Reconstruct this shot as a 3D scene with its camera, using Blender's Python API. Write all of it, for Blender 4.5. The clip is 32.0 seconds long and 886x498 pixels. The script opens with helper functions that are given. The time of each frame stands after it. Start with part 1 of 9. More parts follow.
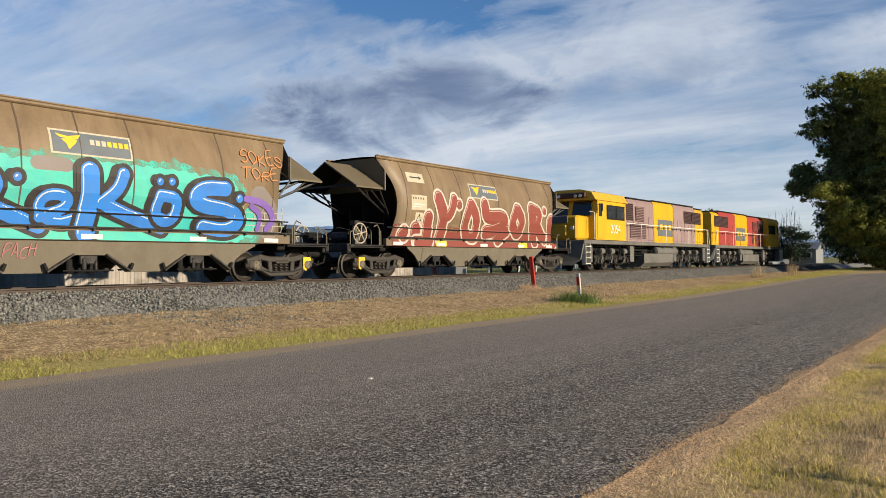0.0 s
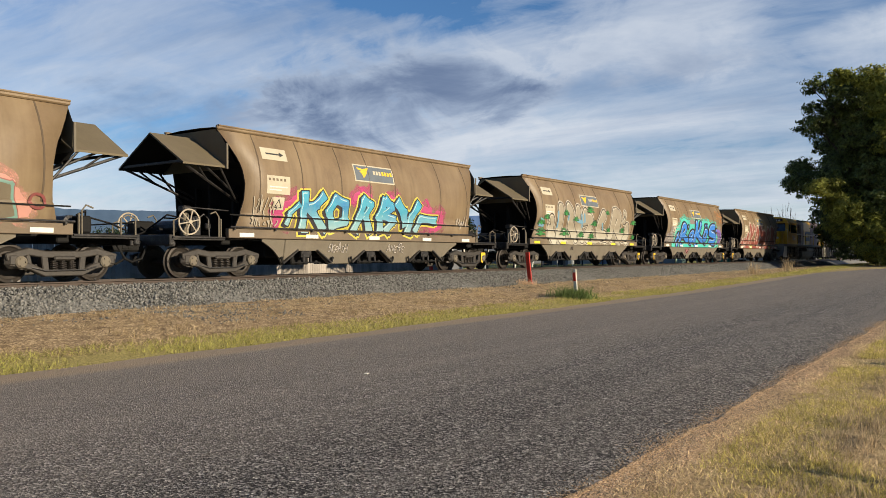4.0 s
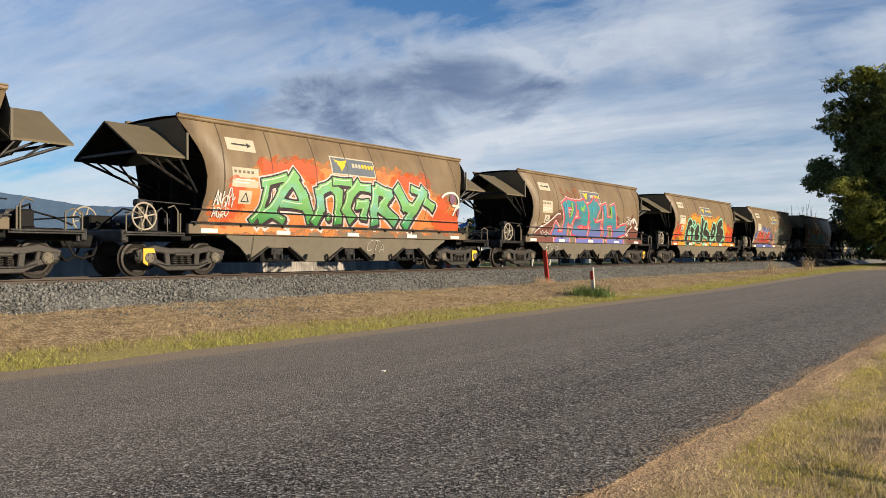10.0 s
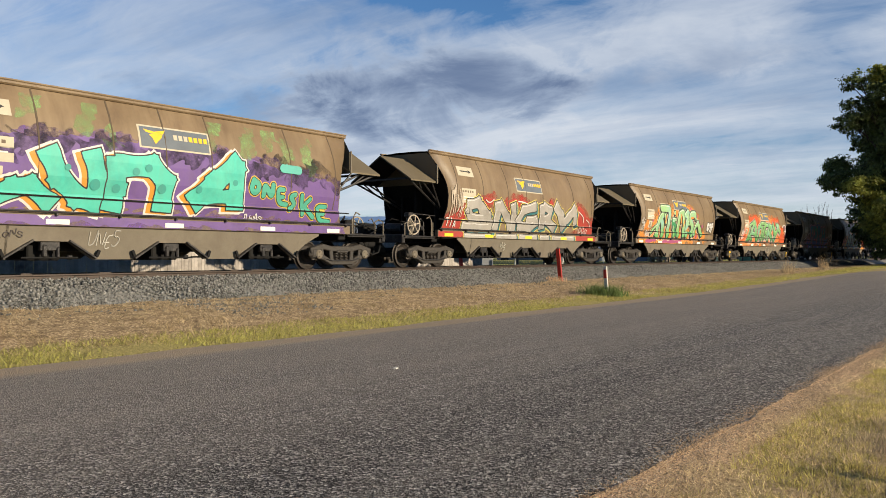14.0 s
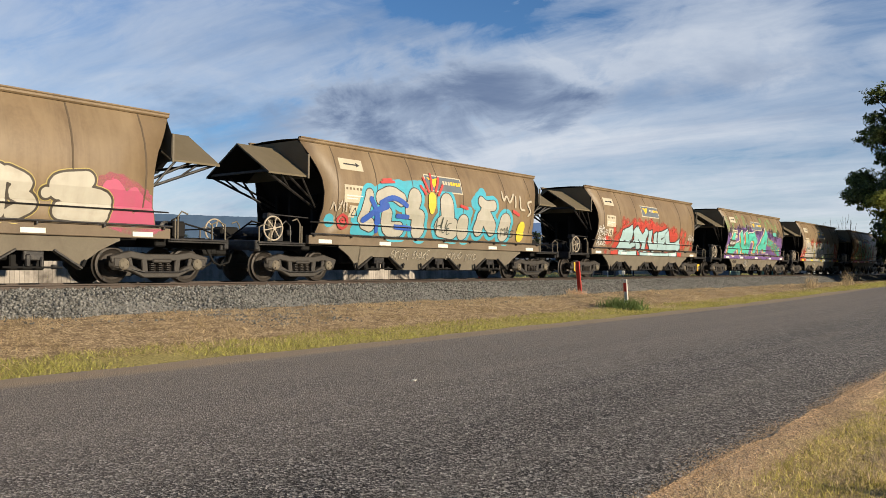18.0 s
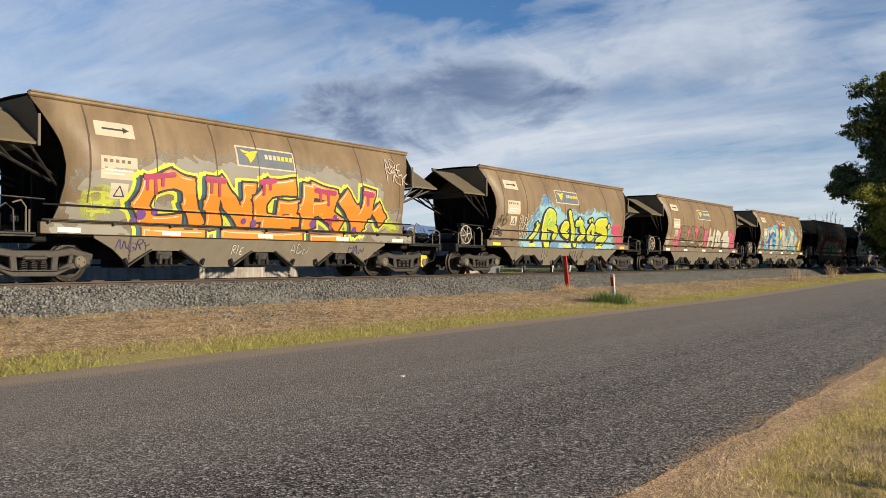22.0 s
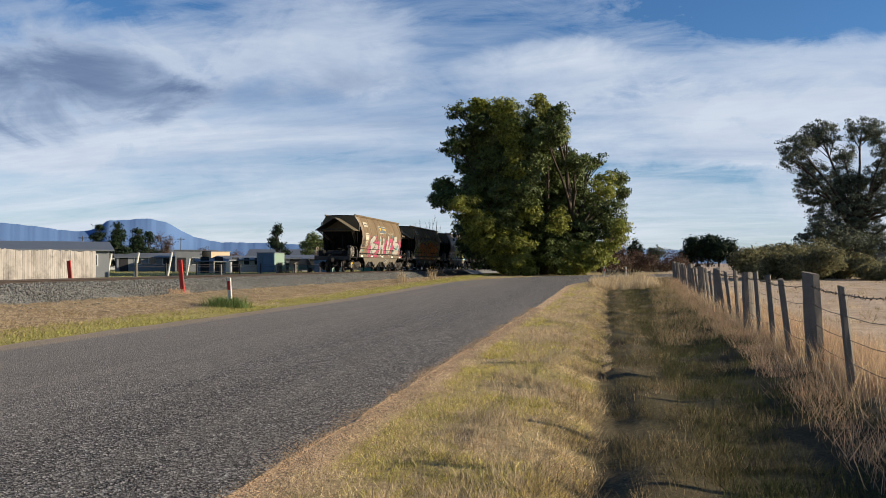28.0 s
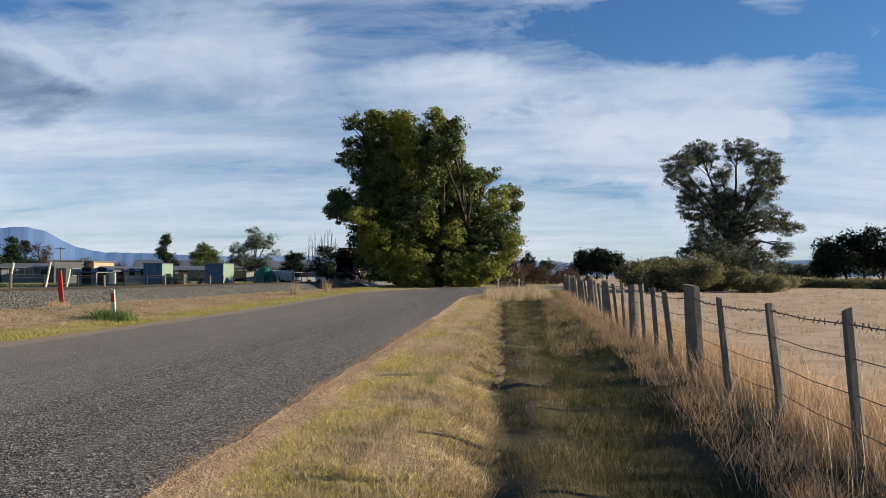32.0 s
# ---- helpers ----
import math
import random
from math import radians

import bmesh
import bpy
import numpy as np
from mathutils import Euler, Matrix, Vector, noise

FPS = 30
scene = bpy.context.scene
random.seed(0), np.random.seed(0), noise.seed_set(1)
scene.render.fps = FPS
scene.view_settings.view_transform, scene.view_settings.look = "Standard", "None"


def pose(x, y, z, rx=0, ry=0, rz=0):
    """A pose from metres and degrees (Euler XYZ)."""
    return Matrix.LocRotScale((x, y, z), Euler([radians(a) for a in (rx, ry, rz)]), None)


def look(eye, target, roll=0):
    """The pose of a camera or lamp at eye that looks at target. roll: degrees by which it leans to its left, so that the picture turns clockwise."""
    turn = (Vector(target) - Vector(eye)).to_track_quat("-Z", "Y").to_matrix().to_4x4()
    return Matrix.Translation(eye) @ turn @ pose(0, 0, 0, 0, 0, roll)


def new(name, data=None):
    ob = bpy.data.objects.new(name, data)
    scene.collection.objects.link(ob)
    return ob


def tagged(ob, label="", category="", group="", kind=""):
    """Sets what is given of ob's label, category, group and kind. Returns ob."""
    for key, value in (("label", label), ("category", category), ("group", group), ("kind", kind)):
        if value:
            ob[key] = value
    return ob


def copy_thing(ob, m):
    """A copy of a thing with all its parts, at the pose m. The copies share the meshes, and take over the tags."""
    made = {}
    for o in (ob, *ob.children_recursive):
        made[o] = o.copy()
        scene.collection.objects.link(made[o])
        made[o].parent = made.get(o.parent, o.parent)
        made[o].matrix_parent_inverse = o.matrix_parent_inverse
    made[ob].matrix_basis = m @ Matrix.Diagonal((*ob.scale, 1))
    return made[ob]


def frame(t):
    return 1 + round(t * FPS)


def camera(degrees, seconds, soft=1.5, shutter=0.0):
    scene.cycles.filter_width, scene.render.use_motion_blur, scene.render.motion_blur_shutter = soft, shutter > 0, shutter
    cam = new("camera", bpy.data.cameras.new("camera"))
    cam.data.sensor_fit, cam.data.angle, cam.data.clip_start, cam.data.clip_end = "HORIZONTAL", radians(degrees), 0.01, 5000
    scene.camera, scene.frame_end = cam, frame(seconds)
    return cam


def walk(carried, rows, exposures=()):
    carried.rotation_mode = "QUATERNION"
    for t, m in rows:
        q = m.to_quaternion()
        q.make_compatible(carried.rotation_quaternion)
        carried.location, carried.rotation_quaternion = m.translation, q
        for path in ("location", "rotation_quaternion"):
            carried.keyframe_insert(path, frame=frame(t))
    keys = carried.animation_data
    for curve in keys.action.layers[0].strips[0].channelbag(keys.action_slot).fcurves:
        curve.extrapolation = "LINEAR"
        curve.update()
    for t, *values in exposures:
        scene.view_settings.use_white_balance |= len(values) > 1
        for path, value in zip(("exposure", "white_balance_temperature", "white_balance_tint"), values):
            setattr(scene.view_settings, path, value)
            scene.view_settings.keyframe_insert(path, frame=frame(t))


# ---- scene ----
cam = camera(56.74, 32.0, soft=0.6)
PATH = [
    (0.0, pose(0.000, -0.000, 1.400, 90.86, 0.67, 35.00)),
    (0.5, pose(0.000, -0.000, 1.400, 90.73, 0.51, 34.68)),
    (1.0, pose(0.000, -0.000, 1.400, 90.63, 0.37, 34.50)),
    (1.5, pose(0.000, -0.000, 1.400, 90.59, 0.31, 34.45)),
    (2.0, pose(0.000, -0.000, 1.400, 90.58, 0.24, 34.48)),
    (2.5, pose(0.000, -0.000, 1.400, 90.58, 0.26, 34.54)),
    (3.0, pose(0.000, -0.000, 1.400, 90.56, 0.35, 34.60)),
    (3.5, pose(0.000, -0.000, 1.400, 90.54, 0.47, 34.66)),
    (5.5, pose(0.000, -0.000, 1.400, 90.57, 0.65, 35.03)),
    (6.0, pose(0.000, -0.000, 1.400, 90.63, 0.64, 35.15)),
    (6.5, pose(0.000, -0.000, 1.400, 90.69, 0.55, 35.30)),
    (7.0, pose(0.000, -0.000, 1.400, 90.71, 0.46, 35.45)),
    (7.5, pose(0.000, -0.000, 1.400, 90.72, 0.42, 35.58)),
    (8.0, pose(0.000, -0.000, 1.400, 90.68, 0.36, 35.72)),
    (8.5, pose(0.000, -0.000, 1.400, 90.63, 0.33, 35.81)),
    (9.0, pose(0.000, -0.000, 1.400, 90.56, 0.28, 35.88)),
    (9.5, pose(0.000, -0.000, 1.400, 90.50, 0.31, 35.89)),
    (10.0, pose(0.000, -0.000, 1.400, 90.39, 0.31, 35.94)),
    (10.5, pose(0.000, -0.000, 1.400, 90.25, 0.33, 36.01)),
    (11.0, pose(0.000, -0.000, 1.400, 90.14, 0.34, 36.10)),
    (11.5, pose(0.000, -0.000, 1.400, 90.08, 0.32, 36.20)),
    (12.0, pose(0.000, -0.000, 1.400, 90.06, 0.25, 36.29)),
    (12.5, pose(0.000, -0.000, 1.400, 90.09, 0.17, 36.39)),
    (13.0, pose(0.000, -0.000, 1.400, 90.15, 0.17, 36.51)),
    (13.5, pose(0.000, -0.000, 1.400, 90.19, 0.09, 36.67)),
    (14.0, pose(0.000, -0.000, 1.400, 90.24, -0.01, 36.84)),
    (14.5, pose(0.000, -0.000, 1.400, 90.32, -0.03, 37.03)),
    (16.5, pose(0.000, -0.000, 1.400, 91.03, -0.21, 38.01)),
    (17.0, pose(0.000, -0.000, 1.400, 91.08, -0.26, 38.13)),
    (17.5, pose(0.000, -0.000, 1.400, 91.08, -0.36, 38.15)),
    (18.0, pose(0.000, -0.000, 1.400, 91.08, -0.35, 38.18)),
    (18.5, pose(0.000, -0.000, 1.400, 91.06, -0.37, 38.24)),
    (19.0, pose(0.000, -0.000, 1.400, 91.08, -0.33, 38.34)),
    (19.5, pose(0.000, -0.000, 1.400, 91.08, -0.24, 38.45)),
    (20.0, pose(0.000, -0.000, 1.400, 91.05, -0.07, 38.57)),
    (20.5, pose(0.000, -0.000, 1.400, 91.00, 0.02, 38.60)),
    (21.0, pose(0.000, -0.000, 1.400, 90.92, 0.08, 38.53)),
    (21.5, pose(0.000, -0.000, 1.400, 90.89, 0.14, 38.18)),
    (22.0, pose(0.000, -0.000, 1.400, 90.78, 0.03, 37.32)),
    (22.5, pose(0.000, -0.000, 1.400, 90.72, -0.11, 35.84)),
    (23.0, pose(0.002, -0.000, 1.400, 90.77, -0.07, 33.67)),
    (23.5, pose(0.010, -0.001, 1.401, 90.81, -0.10, 30.98)),
    (24.0, pose(0.023, -0.002, 1.402, 90.83, -0.22, 28.06)),
    (24.5, pose(0.039, -0.003, 1.404, 90.87, -0.25, 25.22)),
    (25.0, pose(0.058, -0.005, 1.406, 90.96, -0.07, 22.78)),
    (25.5, pose(0.077, -0.006, 1.407, 90.99, 0.16, 20.70)),
    (27.5, pose(0.145, -0.012, 1.414, 90.98, 0.16, 13.13)),
    (28.0, pose(0.153, -0.013, 1.415, 91.00, -0.00, 11.33)),
    (28.5, pose(0.155, -0.013, 1.415, 91.09, -0.17, 9.74)),
    (29.0, pose(0.155, -0.013, 1.415, 91.24, -0.23, 8.31)),
    (29.5, pose(0.155, -0.013, 1.415, 91.44, -0.17, 7.04)),
    (30.0, pose(0.155, -0.013, 1.415, 91.60, -0.06, 6.01)),
    (30.5, pose(0.155, -0.013, 1.415, 91.66, -0.04, 5.20)),
    (31.0, pose(0.155, -0.013, 1.415, 91.70, -0.06, 4.63)),
    (31.5, pose(0.155, -0.013, 1.415, 91.76, -0.19, 4.27)),
    (32.0, pose(0.155, -0.013, 1.415, 91.84, -0.18, 4.05)),
]
# the picture cools a little as the view swings to the east
walk(cam, PATH, [(0.0, 0.86, 6500, 10), (21.5, 0.86, 6500, 10), (27.5, 0.86, 6200, 10), (32.0, 0.86, 6200, 10)])

# ---- light ----
SUN_AZ, SUN_EL = 85.0, 16.5          # degrees clockwise from +Y, above the horizon
sun = new("sun", bpy.data.lights.new("sun", "SUN"))
sun.data.energy, sun.data.angle, sun.data.color = 4.6, radians(0.6), (1.0, 0.85, 0.63)
_a, _e = radians(SUN_AZ), radians(SUN_EL)
SUN_DIR = Vector((math.sin(_a) * math.cos(_e), math.cos(_a) * math.cos(_e), math.sin(_e)))
sun.matrix_basis = look(SUN_DIR * 200, (0, 0, 0))


def math_node(nt, op, a, b=None, clamp=False):
    n = nt.nodes.new("ShaderNodeMath")
    n.operation, n.use_clamp = op, clamp
    for i, v in enumerate((a, b)):
        if v is None:
            continue
        if isinstance(v, (int, float)):
            n.inputs[i].default_value = v
        else:
            nt.links.new(v, n.inputs[i])
    return n.outputs[0]


def ramp(nt, fac, stops):
    n = nt.nodes.new("ShaderNodeValToRGB")
    e = n.color_ramp.elements
    while len(e) < len(stops):
        e.new(0.5)
    for el, (p, c) in zip(e, stops):
        el.position = p
        el.color = (*c, 1) if len(c) == 3 else c
    nt.links.new(fac, n.inputs[0])
    return n.outputs[0]


def mix(nt, fac, a, b, blend="MIX"):
    n = nt.nodes.new("ShaderNodeMix")
    n.data_type, n.blend_type = "RGBA", blend
    for i, v in ((0, fac), (6, a), (7, b)):
        if isinstance(v, (int, float)):
            n.inputs[i].default_value = v
        elif isinstance(v, tuple):
            n.inputs[i].default_value = (*v, 1)
        else:
            nt.links.new(v, n.inputs[i])
    return n.outputs[2]


def noise_node(nt, vec, scale, detail=4.0, rough=0.55, dist=0.0):
    n = nt.nodes.new("ShaderNodeTexNoise")
    n.inputs["Scale"].default_value, n.inputs["Detail"].default_value = scale, detail
    n.inputs["Roughness"].default_value, n.inputs["Distortion"].default_value = rough, dist
    if vec is not None:
        nt.links.new(vec, n.inputs["Vector"])
    return n.outputs[0]


def mapped(nt, vec, scale=(1, 1, 1), rot=(0, 0, 0), loc=(0, 0, 0)):
    n = nt.nodes.new("ShaderNodeMapping")
    n.inputs["Scale"].default_value, n.inputs["Rotation"].default_value = scale, rot
    n.inputs["Location"].default_value = loc
    nt.links.new(vec, n.inputs["Vector"])
    return n.outputs[0]


def build_world():
    """Blue winter sky under wind-drawn cloud, thinner to the east, with one dark bank in the west."""
    w = bpy.data.worlds.new("sky")
    scene.world = w
    w.use_nodes = True
    nt = w.node_tree
    nt.nodes.clear()
    sky = nt.nodes.new("ShaderNodeTexSky")
    sky.sky_type, sky.sun_disc = "NISHITA", False
    sky.sun_elevation, sky.sun_rotation = _e, _a
    sky.air_density, sky.dust_density, sky.ozone_density = 1.0, 0.3, 3.0
    tc = nt.nodes.new("ShaderNodeTexCoord").outputs["Generated"]
    sep = nt.nodes.new("ShaderNodeSeparateXYZ")
    nt.links.new(tc, sep.inputs[0])
    x, y, z = sep.outputs
    zp = math_node(nt, "MAXIMUM", z, 0.0)
    zz = math_node(nt, "ADD", zp, 0.16)
    com = nt.nodes.new("ShaderNodeCombineXYZ")
    nt.links.new(math_node(nt, "DIVIDE", x, zz), com.inputs[0])
    nt.links.new(math_node(nt, "DIVIDE", y, zz), com.inputs[1])
    plane = com.outputs[0]

    def toward(az, el, wide, tall, wobble):
        """1 in the heart of a patch of sky, 0 outside it, with a ragged rim."""
        a, e = radians(az), radians(el)
        side = math_node(nt, "SUBTRACT", math_node(nt, "MULTIPLY", x, math.cos(a)), math_node(nt, "MULTIPLY", y, math.sin(a)))
        ahead = math_node(nt, "ADD", math_node(nt, "MULTIPLY", x, math.sin(a)), math_node(nt, "MULTIPLY", y, math.cos(a)))
        u = math_node(nt, "DIVIDE", side, math.sin(radians(wide)))
        v = math_node(nt, "DIVIDE", math_node(nt, "SUBTRACT", z, math.sin(e)), math.sin(radians(tall)))
        rr = math_node(nt, "ADD", math_node(nt, "MULTIPLY", u, u), math_node(nt, "MULTIPLY", v, v))
        rr = math_node(nt, "ADD", rr, math_node(nt, "MULTIPLY", math_node(nt, "SUBTRACT", wobble, 0.5), 2.2))
        rr = math_node(nt, "ADD", rr, math_node(nt, "MULTIPLY", math_node(nt, "LESS_THAN", ahead, 0.0), 9.0))
        k = math_node(nt, "SUBTRACT", 1.0, rr, True)
        return math_node(nt, "MULTIPLY", math_node(nt, "MULTIPLY", k, k), math_node(nt, "SUBTRACT", 3.0, math_node(nt, "MULTIPLY", k, 2.0)))
    streak = noise_node(nt, mapped(nt, plane, (0.30, 0.95, 1), (0, 0, radians(9)), (3.1, 1.7, 0)), 1.7, 6, 0.54, 0.9)
    bank = noise_node(nt, mapped(nt, plane, (0.24, 0.50, 1), (0, 0, radians(9)), (0.4, 5.2, 0)), 1.3, 5, 0.48, 0.8)
    fine = noise_node(nt, mapped(nt, plane, (1.5, 2.9, 1), (0, 0, radians(14))), 2.0, 9, 0.68, 1.1)
    rag = noise_node(nt, mapped(nt, tc, (9, 9, 16)), 1.0, 6, 0.6, 0.5)
    cov = math_node(nt, "ADD", math_node(nt, "MULTIPLY", streak, 0.62), math_node(nt, "MULTIPLY", bank, 0.42))
    cov = math_node(nt, "ADD", cov, math_node(nt, "MULTIPLY", fine, 0.24))
    east = math_node(nt, "ADD", math_node(nt, "MULTIPLY", x, 0.978), math_node(nt, "MULTIPLY", y, 0.208))
    cov = math_node(nt, "SUBTRACT", cov, math_node(nt, "MULTIPLY", math_node(nt, "MAXIMUM", east, 0.0), 0.16))
    cov = math_node(nt, "SUBTRACT", cov, math_node(nt, "MULTIPLY", math_node(nt, "MAXIMUM", math_node(nt, "SUBTRACT", z, 0.21), 0.0), 1.1))
    cov = math_node(nt, "ADD", cov, math_node(nt, "MULTIPLY", math_node(nt, "MAXIMUM", math_node(nt, "SUBTRACT", 0.16, z), 0.0), 0.9))
    for az, el, wd, tl, k in ((-52, 15.5, 9, 3.5, 0.08), (-37, 18.0, 6, 2.2, -0.18), (-38, 10.8, 12, 5, 0.34), (-20, 14.5, 9, 3.5, 0.22), (-29, 14, 4, 3, 0.12), (-3, 13, 9, 2.5, 0.20), (14, 16.5, 14, 3.2, -0.22), (18.0, 17.6, 4.5, 2.4, 0.26), (-30, 9, 30, 5, 0.10), (6, 9, 14, 3.5, 0.22), (20, 6, 16, 4.5, 0.24), (29, 14.5, 8, 4, -0.10), (12, 11, 9, 5, 0.10), (24, 12, 6, 3, -0.10), (-31, 16.5, 8, 2.0, -0.10)):
        cov = math_node(nt, "ADD", cov, math_node(nt, "MULTIPLY", toward(az, el, wd, tl, rag), k))
    fac = ramp(nt, cov, [(0.50, (0, 0, 0)), (0.64, (0.55, 0.55, 0.55)), (0.84, (0.97, 0.97, 0.97))])
    shade = noise_node(nt, mapped(nt, plane, (0.34, 0.75, 1), (0, 0, radians(9)), (2.3, 8.4, 0)), 1.5, 7, 0.6, 0.4)
    shade = math_node(nt, "ADD", shade, math_node(nt, "MULTIPLY", toward(-37.6, 10.8, 10.5, 3.4, rag), 0.34))
    shade = math_node(nt, "ADD", shade, math_node(nt, "MULTIPLY", toward(-14, 11.0, 16, 3.0, rag), 0.06))
    shade = math_node(nt, "ADD", shade, math_node(nt, "MULTIPLY", toward(-50, 7.0, 12, 5.5, rag), 0.20))
    shade = math_node(nt, "SUBTRACT", shade, 0.10)
    shade = math_node(nt, "SUBTRACT", shade, math_node(nt, "MULTIPLY", math_node(nt, "MAXIMUM", math_node(nt, "SUBTRACT", 0.125, z), 0.0), 1.8))
    cloud = ramp(nt, shade, [(0.16, (0.86, 0.91, 0.97)), (0.34, (0.76, 0.82, 0.91)), (0.47, (0.60, 0.68, 0.81)), (0.60, (0.38, 0.47, 0.63)), (0.80, (0.185, 0.255, 0.41))])
    blue = mix(nt, 1.0, sky.outputs[0], (0.075, 0.105, 0.135), "MULTIPLY")
    col = mix(nt, fac, blue, cloud)
    bg = nt.nodes.new("ShaderNodeBackground")
    nt.links.new(col, bg.inputs[0])
    bg.inputs[1].default_value = 0.475
    out = nt.nodes.new("ShaderNodeOutputWorld")
    nt.links.new(bg.outputs[0], out.inputs[0])


build_world()

# ---- materials ----
TONE = 0.76          # base colours are given for a bright reading; this brings them to true albedo


def material(name, color, rough=0.8, metal=0.0, vary=0.25, scale=3.0, fine=40.0, bump=0.15, island=0.0, obj=0.0,
             stain=None, stain_scale=1.2, stain_amt=0.5, spec=0.4, streak=False, trans=0.0, world_space=False, sheen=None):
    """Principled paint: colour with broad and fine variation, optional stains and per-piece variation."""
    color, stain = tuple(TONE * c for c in color), stain and tuple(TONE * c for c in stain)
    m = bpy.data.materials.new(name)
    m.use_nodes = True
    nt = m.node_tree
    p = nt.nodes["Principled BSDF"]
    p.inputs["Roughness"].default_value, p.inputs["Metallic"].default_value = rough, metal
    p.inputs["Specular IOR Level"].default_value = spec
    if world_space:
        vec = nt.nodes.new("ShaderNodeNewGeometry").outputs["Position"]
    else:
        vec = nt.nodes.new("ShaderNodeTexCoord").outputs["Object"]
    broad = noise_node(nt, vec, scale, 5, 0.6)
    small = noise_node(nt, vec, fine, 3, 0.6)
    dark = tuple(c * (1 - vary) for c in color)
    light = tuple(min(1, c * (1 + vary)) for c in color)
    col = mix(nt, ramp(nt, broad, [(0.3, (0, 0, 0)), (0.7, (1, 1, 1))]), dark, light)
    col = mix(nt, 0.35, col, ramp(nt, small, [(0.25, dark), (0.75, light)]))
    if stain:
        v2 = mapped(nt, vec, (1, 1, 0.12)) if streak else vec
        s = noise_node(nt, v2, stain_scale, 6, 0.65, 0.4)
        f = ramp(nt, s, [(0.5, (0, 0, 0)), (0.72, (stain_amt,) * 3)])
        col = mix(nt, f, col, stain)
    if sheen:
        # rain-washed paler runs down the sheet, and bleached patches
        run = noise_node(nt, mapped(nt, vec, (1, 3.2, 0.16)), 1.3, 6, 0.62)
        wash = math_node(nt, "ADD", math_node(nt, "MULTIPLY", run, 0.55), math_node(nt, "MULTIPLY", noise_node(nt, vec, 0.8, 4, 0.55), 0.5))
        col = mix(nt, ramp(nt, wash, [(0.48, (0, 0, 0)), (0.66, (0.55, 0.55, 0.55))]), col, tuple(TONE * c for c in sheen))
    if island or obj:
        rnd = nt.nodes.new("ShaderNodeNewGeometry").outputs["Random Per Island"] if island else nt.nodes.new("ShaderNodeObjectInfo").outputs["Random"]
        a = island or obj
        v = math_node(nt, "ADD", math_node(nt, "MULTIPLY", rnd, 2 * a), 1 - a)
        hsv = nt.nodes.new("ShaderNodeHueSaturation")
        nt.links.new(v, hsv.inputs["Value"])
        nt.links.new(col, hsv.inputs["Color"])
        col = hsv.outputs[0]
    nt.links.new(col, p.inputs["Base Color"])
    if bump:
        b = nt.nodes.new("ShaderNodeBump")
        b.inputs["Strength"].default_value, b.inputs["Distance"].default_value = bump, 0.02
        nt.links.new(small, b.inputs["Height"])
        nt.links.new(b.outputs[0], p.inputs["Normal"])
    if trans:
        out = nt.nodes["Material Output"]
        tr = nt.nodes.new("ShaderNodeBsdfTranslucent")
        nt.links.new(col, tr.inputs[0])
        ms = nt.nodes.new("ShaderNodeMixShader")
        ms.inputs[0].default_value = trans
        nt.links.new(p.outputs[0], ms.inputs[1])
        nt.links.new(tr.outputs[0], ms.inputs[2])
        nt.links.new(ms.outputs[0], out.inputs[0])
    return m


